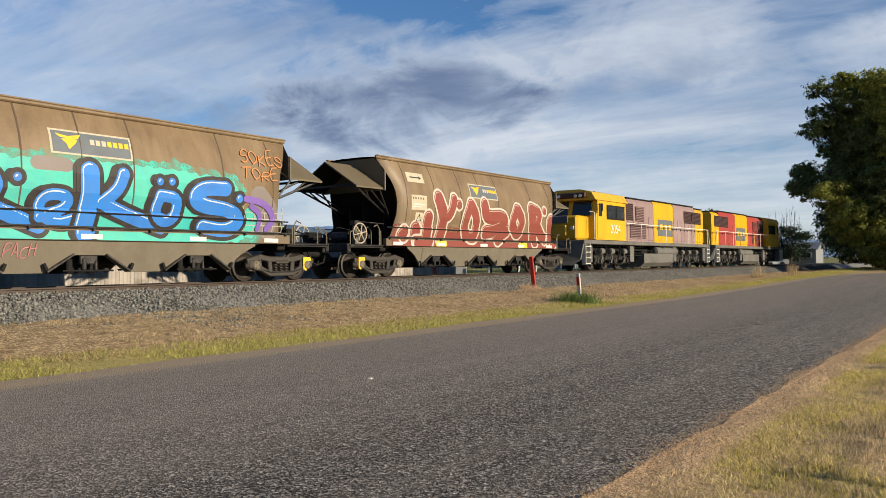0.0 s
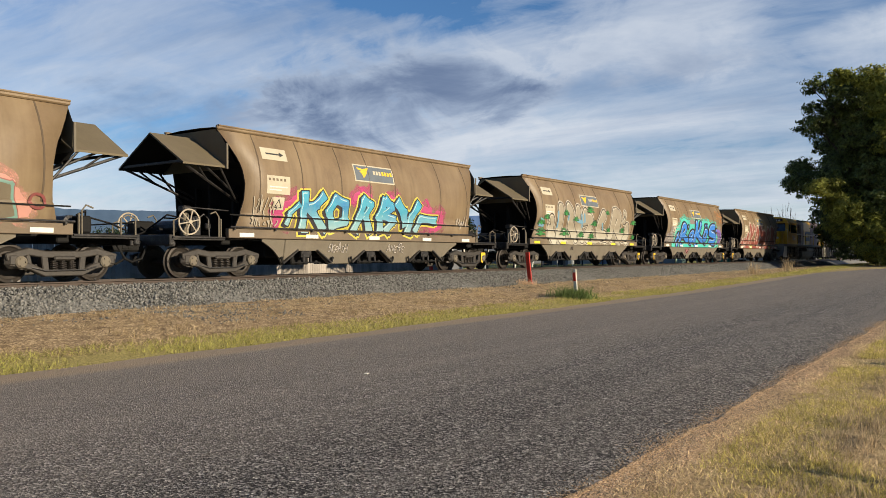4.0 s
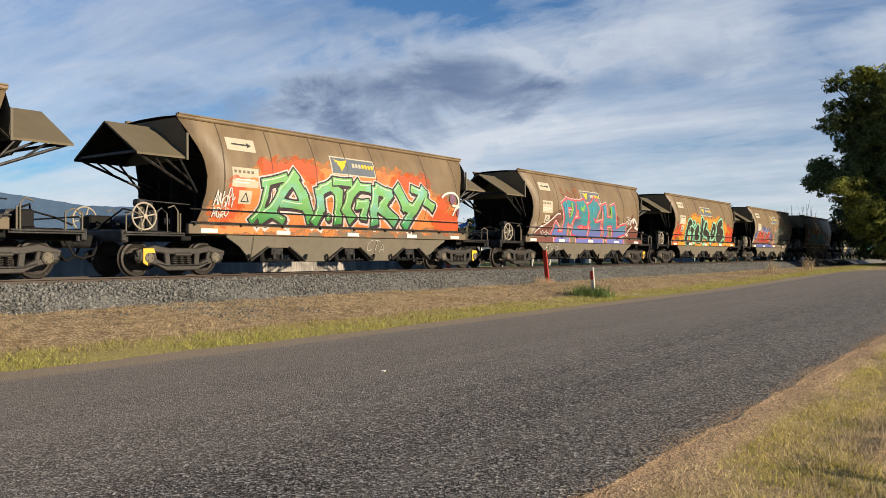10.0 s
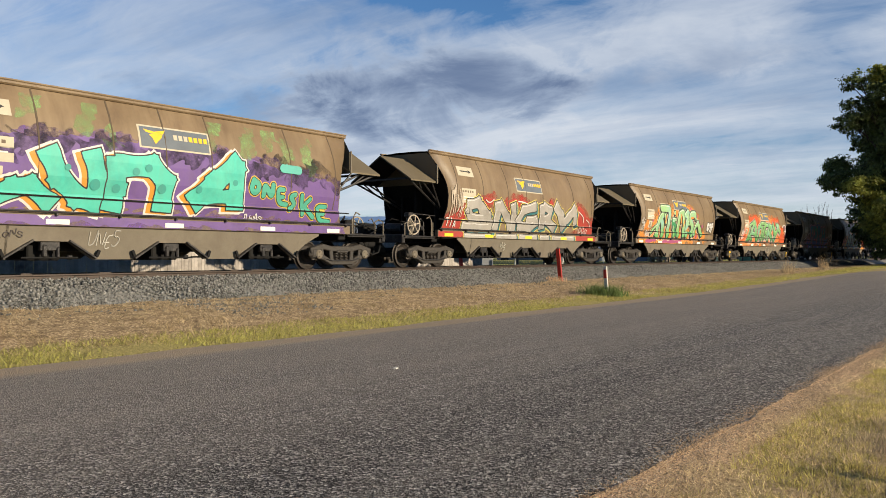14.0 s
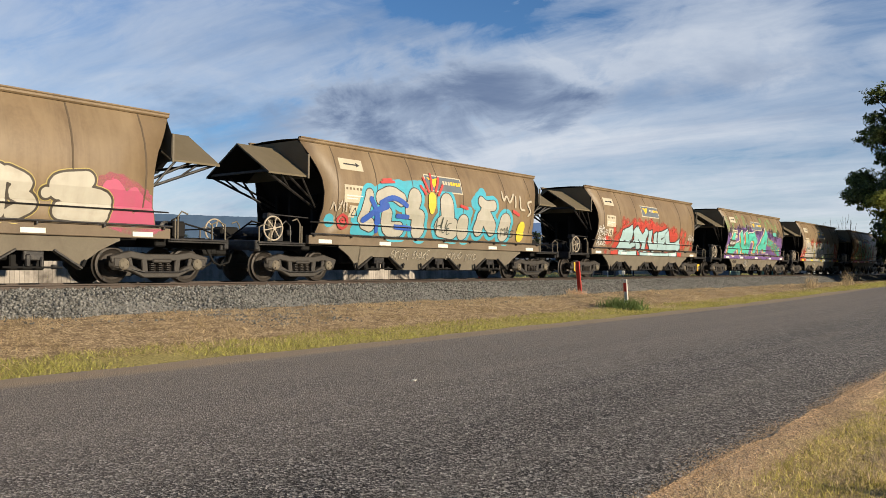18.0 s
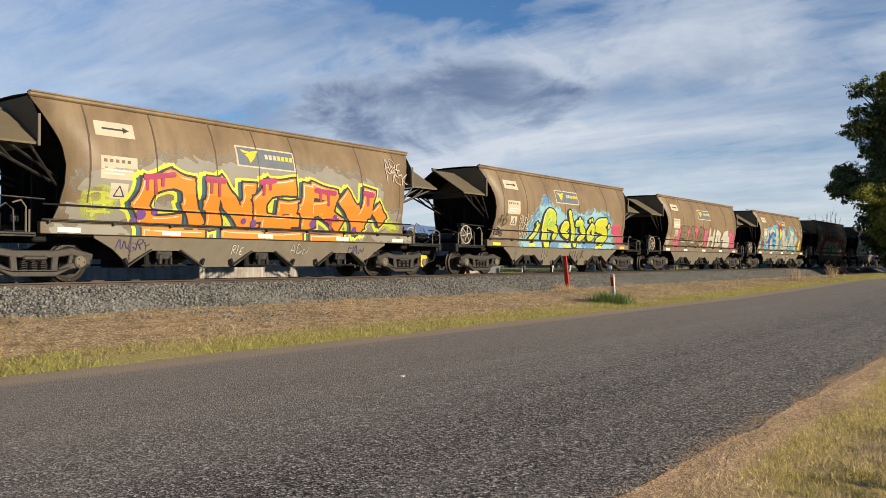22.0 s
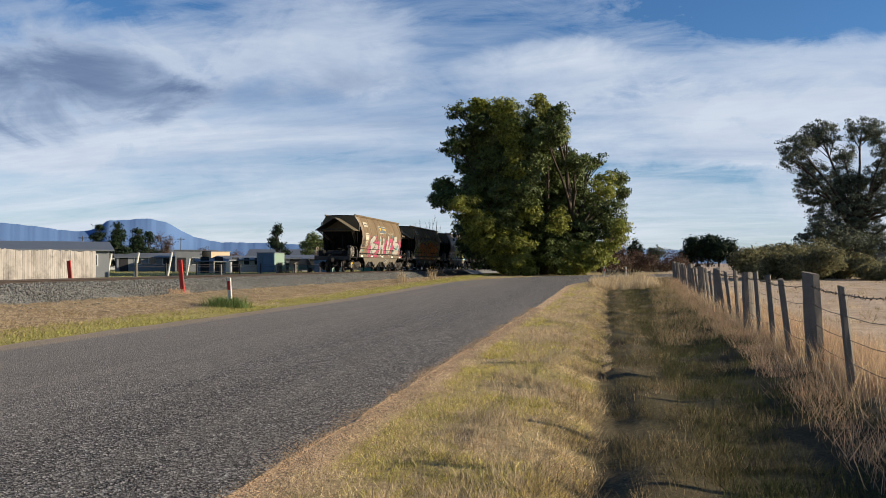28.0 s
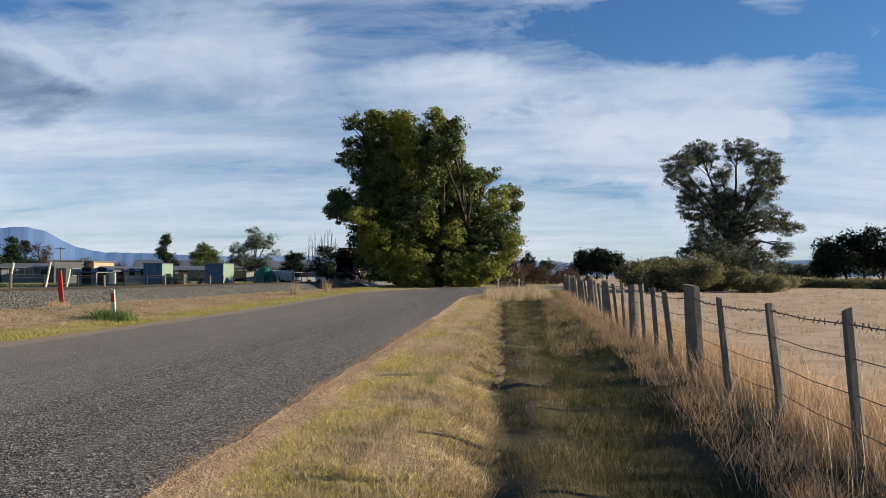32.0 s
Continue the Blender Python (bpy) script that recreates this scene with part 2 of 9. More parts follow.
def asphalt_material():
    m = bpy.data.materials.new("asphalt")
    m.use_nodes = True
    nt = m.node_tree
    p = nt.nodes["Principled BSDF"]
    pos = nt.nodes.new("ShaderNodeNewGeometry").outputs["Position"]
    sep = nt.nodes.new("ShaderNodeSeparateXYZ")
    nt.links.new(pos, sep.inputs[0])
    vor = nt.nodes.new("ShaderNodeTexVoronoi")
    vor.inputs["Scale"].default_value = 58
    nt.links.new(pos, vor.inputs["Vector"])
    stone = ramp(nt, vor.outputs["Color"], [(0.38, (0.009, 0.008, 0.007)), (0.56, (0.055, 0.050, 0.045)), (0.74, (0.25, 0.23, 0.205)), (0.93, (0.52, 0.49, 0.44))])
    worn = ramp(nt, noise_node(nt, pos, 70, 3, 0.7), [(0.3, (0.125, 0.108, 0.090)), (0.7, (0.285, 0.250, 0.212))])
    lane = noise_node(nt, mapped(nt, pos, (1.0, 0.06, 1)), 0.9, 4)
    # the far lane is worn smooth, the near edge keeps its coarse chippings
    edge = math_node(nt, "ADD", sep.outputs[0], math_node(nt, "MULTIPLY", lane, 2.0))
    f = ramp(nt, math_node(nt, "MULTIPLY", math_node(nt, "ADD", edge, 9.0), 0.125), [(0.25, (0.10, 0.10, 0.10)), (0.55, (0.45, 0.45, 0.45)), (0.74, (0.97, 0.97, 0.97))])
    col = mix(nt, f, worn, stone)
    patch = noise_node(nt, mapped(nt, pos, (1, 0.25, 1)), 0.8, 5, 0.6)
    col = mix(nt, ramp(nt, patch, [(0.35, (0, 0, 0)), (0.75, (0.22, 0.22, 0.22))]), col, (0.225, 0.192, 0.155))
    # speckle in the worn lanes, and blown sand along the far edge
    col = mix(nt, 0.40, col, mix(nt, 1.0, col, ramp(nt, vor.outputs["Color"], [(0.3, (0.35, 0.35, 0.35)), (0.7, (1.5, 1.48, 1.42))]), "MULTIPLY"))
    tracks = noise_node(nt, mapped(nt, pos, (1.5, 0.035, 1)), 1.0, 5, 0.6)
    col = mix(nt, ramp(nt, tracks, [(0.48, (0, 0, 0)), (0.66, (0.28, 0.28, 0.28))]), col, (0.27, 0.235, 0.192))
    far = math_node(nt, "ADD", math_node(nt, "MULTIPLY", sep.outputs[0], -1.0), math_node(nt, "MULTIPLY", lane, 0.7))
    col = mix(nt, ramp(nt, math_node(nt, "MULTIPLY", far, 0.1), [(0.945, (0, 0, 0)), (0.975, (0.7, 0.7, 0.7))]), col, (0.36, 0.27, 0.17))
    nt.links.new(col, p.inputs["Base Color"])
    p.inputs["Roughness"].default_value = 0.85
    p.inputs["Specular IOR Level"].default_value = 0.3
    b = nt.nodes.new("ShaderNodeBump")
    b.inputs["Strength"].default_value, b.inputs["Distance"].default_value = 0.8, 0.012
    nt.links.new(vor.outputs["Distance"], b.inputs["Height"])
    nt.links.new(b.outputs[0], p.inputs["Normal"])
    return m


def ground_material():
    """Zones across the plan: field, ditch, verge, gravel shoulder, far verge, rail reserve."""
    m = bpy.data.materials.new("ground_soil_grass")
    m.use_nodes = True
    nt = m.node_tree
    p = nt.nodes["Principled BSDF"]
    p.inputs["Roughness"].default_value, p.inputs["Specular IOR Level"].default_value = 0.95, 0.15
    pos = nt.nodes.new("ShaderNodeNewGeometry").outputs["Position"]
    sep = nt.nodes.new("ShaderNodeSeparateXYZ")
    nt.links.new(pos, sep.inputs[0])
    wob = noise_node(nt, pos, 1.3, 5, 0.65)
    x = math_node(nt, "ADD", sep.outputs[0], math_node(nt, "MULTIPLY", math_node(nt, "SUBTRACT", wob, 0.5), 1.3))
    big = noise_node(nt, pos, 0.35, 5, 0.6)
    small = noise_node(nt, pos, 24, 6, 0.8)
    straw = ramp(nt, small, [(0.30, (0.10, 0.068, 0.035)), (0.5, (0.36, 0.26, 0.14)), (0.70, (0.66, 0.52, 0.31))])
    green = ramp(nt, small, [(0.30, (0.07, 0.055, 0.02)), (0.5, (0.30, 0.25, 0.085)), (0.70, (0.58, 0.48, 0.21))])
    gravel = ramp(nt, noise_node(nt, pos, 70, 5, 0.85), [(0.41, (0.12, 0.065, 0.03)), (0.5, (0.60, 0.38, 0.20)), (0.59, (0.95, 0.72, 0.46))])
    brown = ramp(nt, small, [(0.38, (0.045, 0.028, 0.015)), (0.5, (0.33, 0.235, 0.130)), (0.64, (0.72, 0.56, 0.35))])
    clod = noise_node(nt, mapped(nt, pos, (1, 0.7, 1)), 5.5, 5, 0.7)
    brown = mix(nt, ramp(nt, clod, [(0.36, (0.75, 0.75, 0.75)), (0.56, (0, 0, 0))]), brown, (0.10, 0.062, 0.034))
    paddock = ramp(nt, small, [(0.25, (0.09, 0.10, 0.03)), (0.75, (0.24, 0.24, 0.09))])
    base = mix(nt, ramp(nt, big, [(0.42, (0, 0, 0)), (0.62, (0.85, 0.85, 0.85))]), straw, green)

    def zone(a, b, soft):
        lo = math_node(nt, "DIVIDE", math_node(nt, "SUBTRACT", x, a - soft), 2 * soft, True)
        hi = math_node(nt, "DIVIDE", math_node(nt, "SUBTRACT", b + soft, x), 2 * soft, True)
        return math_node(nt, "MULTIPLY", lo, hi)
    # dark earth, deepened further to hold the ditch's shade
    shaded_soil = ramp(nt, small, [(0.3, (0.018, 0.016, 0.009)), (0.6, (0.062, 0.052, 0.026)), (0.8, (0.15, 0.12, 0.06))])
    pale = ramp(nt, small, [(0.28, (0.17, 0.115, 0.075)), (0.5, (0.50, 0.375, 0.26)), (0.72, (0.78, 0.64, 0.47))])
    pale = mix(nt, ramp(nt, noise_node(nt, pos, 0.9, 6, 0.7), [(0.44, (0, 0, 0)), (0.62, (0.6, 0.6, 0.6))]), pale, (0.30, 0.21, 0.135))
    drift = math_node(nt, "MULTIPLY", math_node(nt, "MAXIMUM", math_node(nt, "SUBTRACT", sep.outputs[1], 18.0), 0.0), 0.042)
    beyond = math_node(nt, "DIVIDE", math_node(nt, "SUBTRACT", math_node(nt, "SUBTRACT", x, drift), 2.6), 0.6, True)
    col = mix(nt, beyond, base, pale)
    col = mix(nt, math_node(nt, "MULTIPLY", zone(-0.25, 1.3, 0.40), 0.85), col, shaded_soil)
    col = mix(nt, zone(1.3, 2.8, 0.45), col, shaded_soil)
    col = mix(nt, math_node(nt, "MULTIPLY", zone(-2.7, -1.76, 0.20), 0.92), col, gravel)
    col = mix(nt, zone(-11.5, -9.5, 0.35), col, green)
    col = mix(nt, zone(-21.5, -11.4, 0.5), col, brown)
    col = mix(nt, zone(-5000, -21.5, 0.5), col, paddock)
    nt.links.new(col, p.inputs["Base Color"])
    b = nt.nodes.new("ShaderNodeBump")
    b.inputs["Strength"].default_value, b.inputs["Distance"].default_value = 0.9, 0.02
    nt.links.new(small, b.inputs["Height"])
    nt.links.new(b.outputs[0], p.inputs["Normal"])
    return m


def glass_material():
    m = bpy.data.materials.new("window_glass")
    m.use_nodes = True
    p = m.node_tree.nodes["Principled BSDF"]
    p.inputs["Base Color"].default_value = (0.02, 0.025, 0.03, 1)
    p.inputs["Roughness"].default_value = 0.06
    p.inputs["Specular IOR Level"].default_value = 0.6
    return m


MAT = {
    "asphalt": asphalt_material(),
    "ground": ground_material(),
    "glass": glass_material(),
    "wagon": material("weathered_brown_paint", (0.196, 0.138, 0.079), 0.5, 0, 0.20, 0.7, 14, 0.05, stain=(0.11, 0.072, 0.042), stain_scale=1.5, stain_amt=0.6, streak=True, spec=0.3, sheen=(0.275, 0.205, 0.122)),
    "sill": material("dusty_brown_steel", (0.16, 0.122, 0.082), 0.75, 0, 0.2, 1.5, 30, 0.1, stain=(0.09, 0.065, 0.045), stain_amt=0.5, spec=0.3),
    "skirt": material("dusty_khaki_steel", (0.165, 0.142, 0.106), 0.8, 0, 0.18, 1.2, 30, 0.1, stain=(0.10, 0.08, 0.06), stain_amt=0.5, spec=0.25),
    "canopy": material("coal_dusted_olive_sheet", (0.148, 0.120, 0.075), 0.8, 0, 0.2, 1.2, 30, 0.08, spec=0.25),
    # black steel, also put on recesses and undersides to deepen their shade
    "black": material("black_steel_with_shade", (0.010, 0.0095, 0.009), 0.8, 0, 0.3, 3, 30, 0.15, spec=0.2),
    "seam": material("dark_weld_seam", (0.105, 0.078, 0.052), 0.8, 0, 0.2, 3, 30, 0.1, spec=0.2),
    "bogie": material("grimy_cast_steel", (0.020, 0.018, 0.017), 0.5, 0.25, 0.35, 4, 40, 0.3, stain=(0.13, 0.115, 0.10), stain_scale=5, stain_amt=0.5),
    "frame": material("dusty_cast_frame", (0.048, 0.041, 0.034), 0.6, 0.15, 0.4, 4, 40, 0.3, stain=(0.016, 0.014, 0.012), stain_scale=4, stain_amt=0.75),
    "wheel": material("rusty_wheel_steel", (0.048, 0.040, 0.034), 0.6, 0.4, 0.25, 5, 40, 0.1),
    "brakewheel": material("worn_cream_wheel_paint", (0.40, 0.34, 0.26), 0.7, 0, 0.2, 4, 50, 0.05),
    "chip": material("road_chippings", (0.215, 0.202, 0.182), 0.8, 0, 0.2, 30, 90, 0.0, island=0.95, world_space=True, spec=0.3),
    "white": material("chalky_white_paint", (0.72, 0.69, 0.60), 0.7, 0, 0.08, 4, 50, 0.03),
    "plate": material("yellowed_sign_plate", (0.47, 0.42, 0.31), 0.7, 0, 0.12, 3, 30, 0.03),
    "signblack": material("sign_black", (0.03, 0.03, 0.03), 0.7, 0, 0.1),
    "signblue": material("sign_slate_blue", (0.115, 0.135, 0.155), 0.6, 0, 0.15, 3, 30, 0.02),
    "yellow": material("safety_yellow", (0.78, 0.47, 0.02), 0.55, 0, 0.12, 3, 30, 0.03, stain=(0.3, 0.2, 0.05), stain_amt=0.35),
    "rail": material("worn_rail_steel", (0.060, 0.042, 0.032), 0.55, 0.2, 0.2, 2, 60, 0.05, world_space=True),
    "sleeper": material("grey_concrete_sleeper", (0.28, 0.26, 0.23), 0.9, 0, 0.2, 3, 40, 0.2, obj=0.15),
    "ballast": material("blue_grey_ballast_stone", (0.172, 0.168, 0.155), 0.9, 0, 0.25, 9, 60, 0.3, island=0.6, world_space=True, spec=0.2),
    "red": material("bright_red_post_paint", (0.55, 0.035, 0.02), 0.5, 0, 0.12, 4, 40, 0.03),
    "bark": material("grey_brown_bark", (0.085, 0.068, 0.052), 0.95, 0, 0.3, 3, 25, 0.5, spec=0.1),
    "leaf": material("blackwood_leaves", (0.118, 0.150, 0.042), 0.6, 0, 0.4, 0.35, 6, 0.0, island=0.6, trans=0.25, spec=0.25),
    # brighter copy of the leaf colour, with sunlight put into it
    "leaflit": material("sunlit_blackwood_leaves", (0.27, 0.285, 0.055), 0.6, 0, 0.35, 0.35, 6, 0.0, island=0.5, trans=0.45, spec=0.25),
    "leafgum": material("gum_leaves", (0.125, 0.142, 0.088), 0.6, 0, 0.2, 0.5, 6, 0.0, island=0.45, trans=0.2, spec=0.25),
    "leafdark": material("dark_cypress_leaves", (0.018, 0.032, 0.014), 0.8, 0, 0.2, 0.5, 6, 0.0, island=0.5, spec=0.15),
    "leafolive": material("gorse_leaves", (0.26, 0.24, 0.12), 0.8, 0, 0.25, 0.8, 6, 0.0, island=0.5, trans=0.4, spec=0.15),
    "leafrusset": material("russet_twigs", (0.135, 0.085, 0.06), 0.8, 0, 0.3, 0.8, 6, 0.0, island=0.5, trans=0.15, spec=0.15),
    "timber": material("silvered_post_timber", (0.225, 0.20, 0.168), 0.95, 0, 0.25, 3, 40, 0.5, stain=(0.08, 0.065, 0.05), stain_amt=0.6, streak=True, stain_scale=5, spec=0.1),
    "wire": material("dull_wire", (0.10, 0.085, 0.07), 0.6, 0.6, 0.2),
    "paling": material("bleached_fence_paling", (0.37, 0.335, 0.30), 0.9, 0, 0.22, 1.5, 20, 0.2, obj=0.16, stain=(0.085, 0.072, 0.062), stain_scale=0.75, stain_amt=0.9, spec=0.1, world_space=True),
    "grassgreen": material("verge_grass_blades", (0.62, 0.53, 0.17), 0.8, 0, 0.3, 1.2, 8, 0.0, island=0.65, trans=0.4, spec=0.15, world_space=True),
    "grassdry": material("dry_grass_blades", (0.64, 0.50, 0.31), 0.85, 0, 0.3, 0.8, 8, 0.0, island=0.55, trans=0.5, spec=0.15, world_space=True),
    "vergefar": material("far_verge_grass_blades", (0.46, 0.43, 0.125), 0.8, 0, 0.3, 0.9, 8, 0.0, island=0.6, trans=0.4, spec=0.15, world_space=True),
    "tuftbrown": material("brown_verge_tufts", (0.40, 0.30, 0.165), 0.85, 0, 0.3, 1.2, 8, 0.0, island=0.6, trans=0.3, spec=0.1, world_space=True),
    "tussockgreen": material("dark_green_tussock", (0.14, 0.20, 0.06), 0.7, 0, 0.3, 1.2, 8, 0.0, island=0.5, trans=0.3, spec=0.2, world_space=True),
    # blade colour lowered for the shade beside the fence
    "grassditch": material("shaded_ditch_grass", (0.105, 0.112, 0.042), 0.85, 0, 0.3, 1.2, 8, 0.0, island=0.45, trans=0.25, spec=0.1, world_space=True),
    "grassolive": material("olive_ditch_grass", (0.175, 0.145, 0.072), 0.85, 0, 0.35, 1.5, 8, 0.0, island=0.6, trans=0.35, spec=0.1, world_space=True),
    "grassfence": material("russet_tall_grass", (0.66, 0.46, 0.29), 0.85, 0, 0.3, 0.8, 8, 0.0, island=0.45, trans=0.45, spec=0.15, world_space=True),
    "pebble": material("tan_gravel", (0.42, 0.31, 0.205), 0.9, 0, 0.25, 9, 60, 0.2, island=0.55, world_space=True, spec=0.2),
    "straw": material("bleached_straw", (0.86, 0.68, 0.40), 0.85, 0, 0.25, 2, 8, 0.0, island=0.6, trans=0.35, spec=0.15, world_space=True),
    # aerial haze is put into the blue base colours of the three ranges
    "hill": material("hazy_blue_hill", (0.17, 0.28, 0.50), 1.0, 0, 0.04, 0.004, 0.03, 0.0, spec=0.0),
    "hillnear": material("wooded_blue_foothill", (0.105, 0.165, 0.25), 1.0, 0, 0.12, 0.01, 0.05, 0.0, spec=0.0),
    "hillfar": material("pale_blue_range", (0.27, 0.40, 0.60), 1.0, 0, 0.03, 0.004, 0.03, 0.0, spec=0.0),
}


# ---- mesh building ----
class Mesh:
    """Collects vertices and faces, with a material slot for each face."""

    def __init__(self):
        self.v, self.f, self.m = [], [], []

    def add(self, verts, faces, slot=0):
        o = len(self.v)
        self.v.extend([tuple(p) for p in verts])
        self.f.extend([tuple(i + o for i in fc) for fc in faces])
        self.m.extend([slot] * len(faces))
        return self

    def box(self, c, s, bevel=0.0, slot=0, m=None):
        """A box round c with sizes s; bevel chamfers its edges."""
        hx, hy, hz = s[0] / 2, s[1] / 2, s[2] / 2
        b = min(bevel, hx * 0.9, hy * 0.9, hz * 0.9)
        vs, fs = [], []
        if b <= 0:
            vs = [(x * hx, y * hy, z * hz) for z in (-1, 1) for y in (-1, 1) for x in (-1, 1)]
            fs = [(0, 2, 3, 1), (4, 5, 7, 6), (0, 1, 5, 4), (2, 6, 7, 3), (0, 4, 6, 2), (1, 3, 7, 5)]
        else:
            idx = {}
            for sx in (-1, 1):
                for sy in (-1, 1):
                    for sz in (-1, 1):
                        for ax in range(3):
                            p = [sx * (hx - b), sy * (hy - b), sz * (hz - b)]
                            p[ax] = (sx * hx, sy * hy, sz * hz)[ax]
                            idx[sx, sy, sz, ax] = len(vs)
                            vs.append(tuple(p))
            for ax in range(3):
                o1, o2 = (ax + 1) % 3, (ax + 2) % 3
                for sg in (-1, 1):
                    q = []
                    for a, c2 in ((-1, -1), (1, -1), (1, 1), (-1, 1)):
                        k = [0, 0, 0]
                        k[ax], k[o1], k[o2] = sg, a, c2
                        q.append(idx[k[0], k[1], k[2], ax])
                    fs.append(tuple(q if sg > 0 else q[::-1]))
                for a in (-1, 1):
                    for c2 in (-1, 1):
                        k1, k2 = [0, 0, 0], [0, 0, 0]
                        k1[ax], k2[ax] = -1, 1
                        k1[o1] = k2[o1] = a
                        k1[o2] = k2[o2] = c2
                        q = [idx[(*k1, o1)], idx[(*k2, o1)], idx[(*k2, o2)], idx[(*k1, o2)]]
                        fs.append(tuple(q if a * c2 < 0 else q[::-1]))
            for sx in (-1, 1):
                for sy in (-1, 1):
                    for sz in (-1, 1):
                        q = [idx[sx, sy, sz, 0], idx[sx, sy, sz, 1], idx[sx, sy, sz, 2]]
                        fs.append(tuple(q if sx * sy * sz > 0 else q[::-1]))
        if m is not None:
            vs = [m @ Vector(p) for p in vs]
        vs = [(p[0] + c[0], p[1] + c[1], p[2] + c[2]) for p in vs]
        return self.add(vs, fs, slot)

    def tube(self, pts, r, n=8, slot=0, caps=True, r2=None):
        """A round bar along pts; r2: the radius at its end."""
        pts = [Vector(p) for p in pts]
        rings, k = [], len(pts)
        up = None
        for i, p in enumerate(pts):
            d = (pts[min(i + 1, k - 1)] - pts[max(i - 1, 0)]).normalized()
            if up is None:
                up = d.orthogonal().normalized()
            up = (up - d * up.dot(d)).normalized()
            side = d.cross(up)
            rr = r if r2 is None else r + (r2 - r) * i / max(1, k - 1)
            rings.append([p + (up * math.cos(a) + side * math.sin(a)) * rr for a in (2 * math.pi * j / n for j in range(n))])
        vs = [q for ring in rings for q in ring]
        fs = [(i * n + j, i * n + (j + 1) % n, (i + 1) * n + (j + 1) % n, (i + 1) * n + j) for i in range(k - 1) for j in range(n)]
        if caps:
            fs += [tuple(range(n))[::-1], tuple((k - 1) * n + j for j in range(n))]
        return self.add(vs, fs, slot)

    def turned(self, prof, axis="x", c=(0, 0, 0), n=24, slot=0):
        """A solid of revolution: prof of (along, radius)."""
        vs, fs = [], []
        for a, r in prof:
            for j in range(n):
                t = 2 * math.pi * j / n
                u, w = r * math.cos(t), r * math.sin(t)
                q = {"x": (a, u, w), "y": (w, a, u), "z": (u, w, a)}[axis]
                vs.append((q[0] + c[0], q[1] + c[1], q[2] + c[2]))
        k = len(prof)
        fs = [(i * n + j, (i + 1) * n + j, (i + 1) * n + (j + 1) % n, i * n + (j + 1) % n) for i in range(k - 1) for j in range(n)]
        fs += [tuple(range(n)), tuple((k - 1) * n + j for j in range(n))[::-1]]
        return self.add(vs, fs, slot)

    def extrude(self, poly, along, slot=0):
        """A prism: closed outline poly swept by the vector along."""
        k = len(poly)
        a = Vector(along)
        vs = [Vector(p) for p in poly] + [Vector(p) + a for p in poly]
        fs = [tuple(range(k))[::-1], tuple(range(k, 2 * k))]
        fs += [(i, (i + 1) % k, k + (i + 1) % k, k + i) for i in range(k)]
        return self.add(vs, fs, slot)

    def data(self, name, mats, smooth=False):
        me = bpy.data.meshes.new(name)
        me.from_pydata(self.v, [], self.f)
        for mt in mats:
            me.materials.append(MAT[mt] if isinstance(mt, str) else mt)
        if len(mats) > 1:
            me.polygons.foreach_set("material_index", self.m)
        if smooth:
            me.polygons.foreach_set("use_smooth", [True] * len(self.f))
        me.update()
        return me


def numpy_mesh(name, verts, tris, mat, smooth=False):
    """A triangle mesh from arrays, for leaves, blades and stones."""
    me = bpy.data.meshes.new(name)
    nv, nf = len(verts), len(tris)
    me.vertices.add(nv)
    me.vertices.foreach_set("co", np.asarray(verts, np.float32).ravel())
    me.loops.add(nf * 3)
    me.loops.foreach_set("vertex_index", np.asarray(tris, np.int32).ravel())
    me.polygons.add(nf)
    me.polygons.foreach_set("loop_start", np.arange(nf, dtype=np.int32) * 3)
    me.materials.append(MAT[mat])
    if smooth:
        me.polygons.foreach_set("use_smooth", [True] * nf)
    me.update(calc_edges=True)
    me.validate()
    return me


def thing(name, label, category, m=None, group=""):
    e = new(name)
    e.empty_display_size = 0.2
    if m is not None:
        e.matrix_basis = m
    return tagged(e, label, category, group)


def part(name, mesh, mats, parent, label="", smooth=False, m=None):
    """Links a Mesh (or mesh data) as one part under parent."""
    data = mesh.data(name, [mats] if isinstance(mats, str) else mats, smooth) if isinstance(mesh, Mesh) else mesh
    ob = new(name, data)
    ob.parent = parent
    if m is not None:
        ob.matrix_basis = m
    if label:
        ob["label"] = label
    return ob


def setting(name, mesh, mats, label, category, smooth=False, kind="structure"):
    data = mesh.data(name, [mats] if isinstance(mats, str) else mats, smooth) if isinstance(mesh, Mesh) else mesh
    return tagged(new(name, data), label, category, "", kind)

# ---- the lie of the land ----
TRACK_X, GRADE = -17.9, 0.0025
ROAD_X, ROAD_HALF, BEND_Y, BEND_R = -6.05, 3.95, 44.0, 42.0


def rail_z(y):
    return 0.95 - GRADE * y


def smooth(a, b, v):
    t = np.clip((v - a) / (b - a), 0, 1)
    return t * t * (3 - 2 * t)


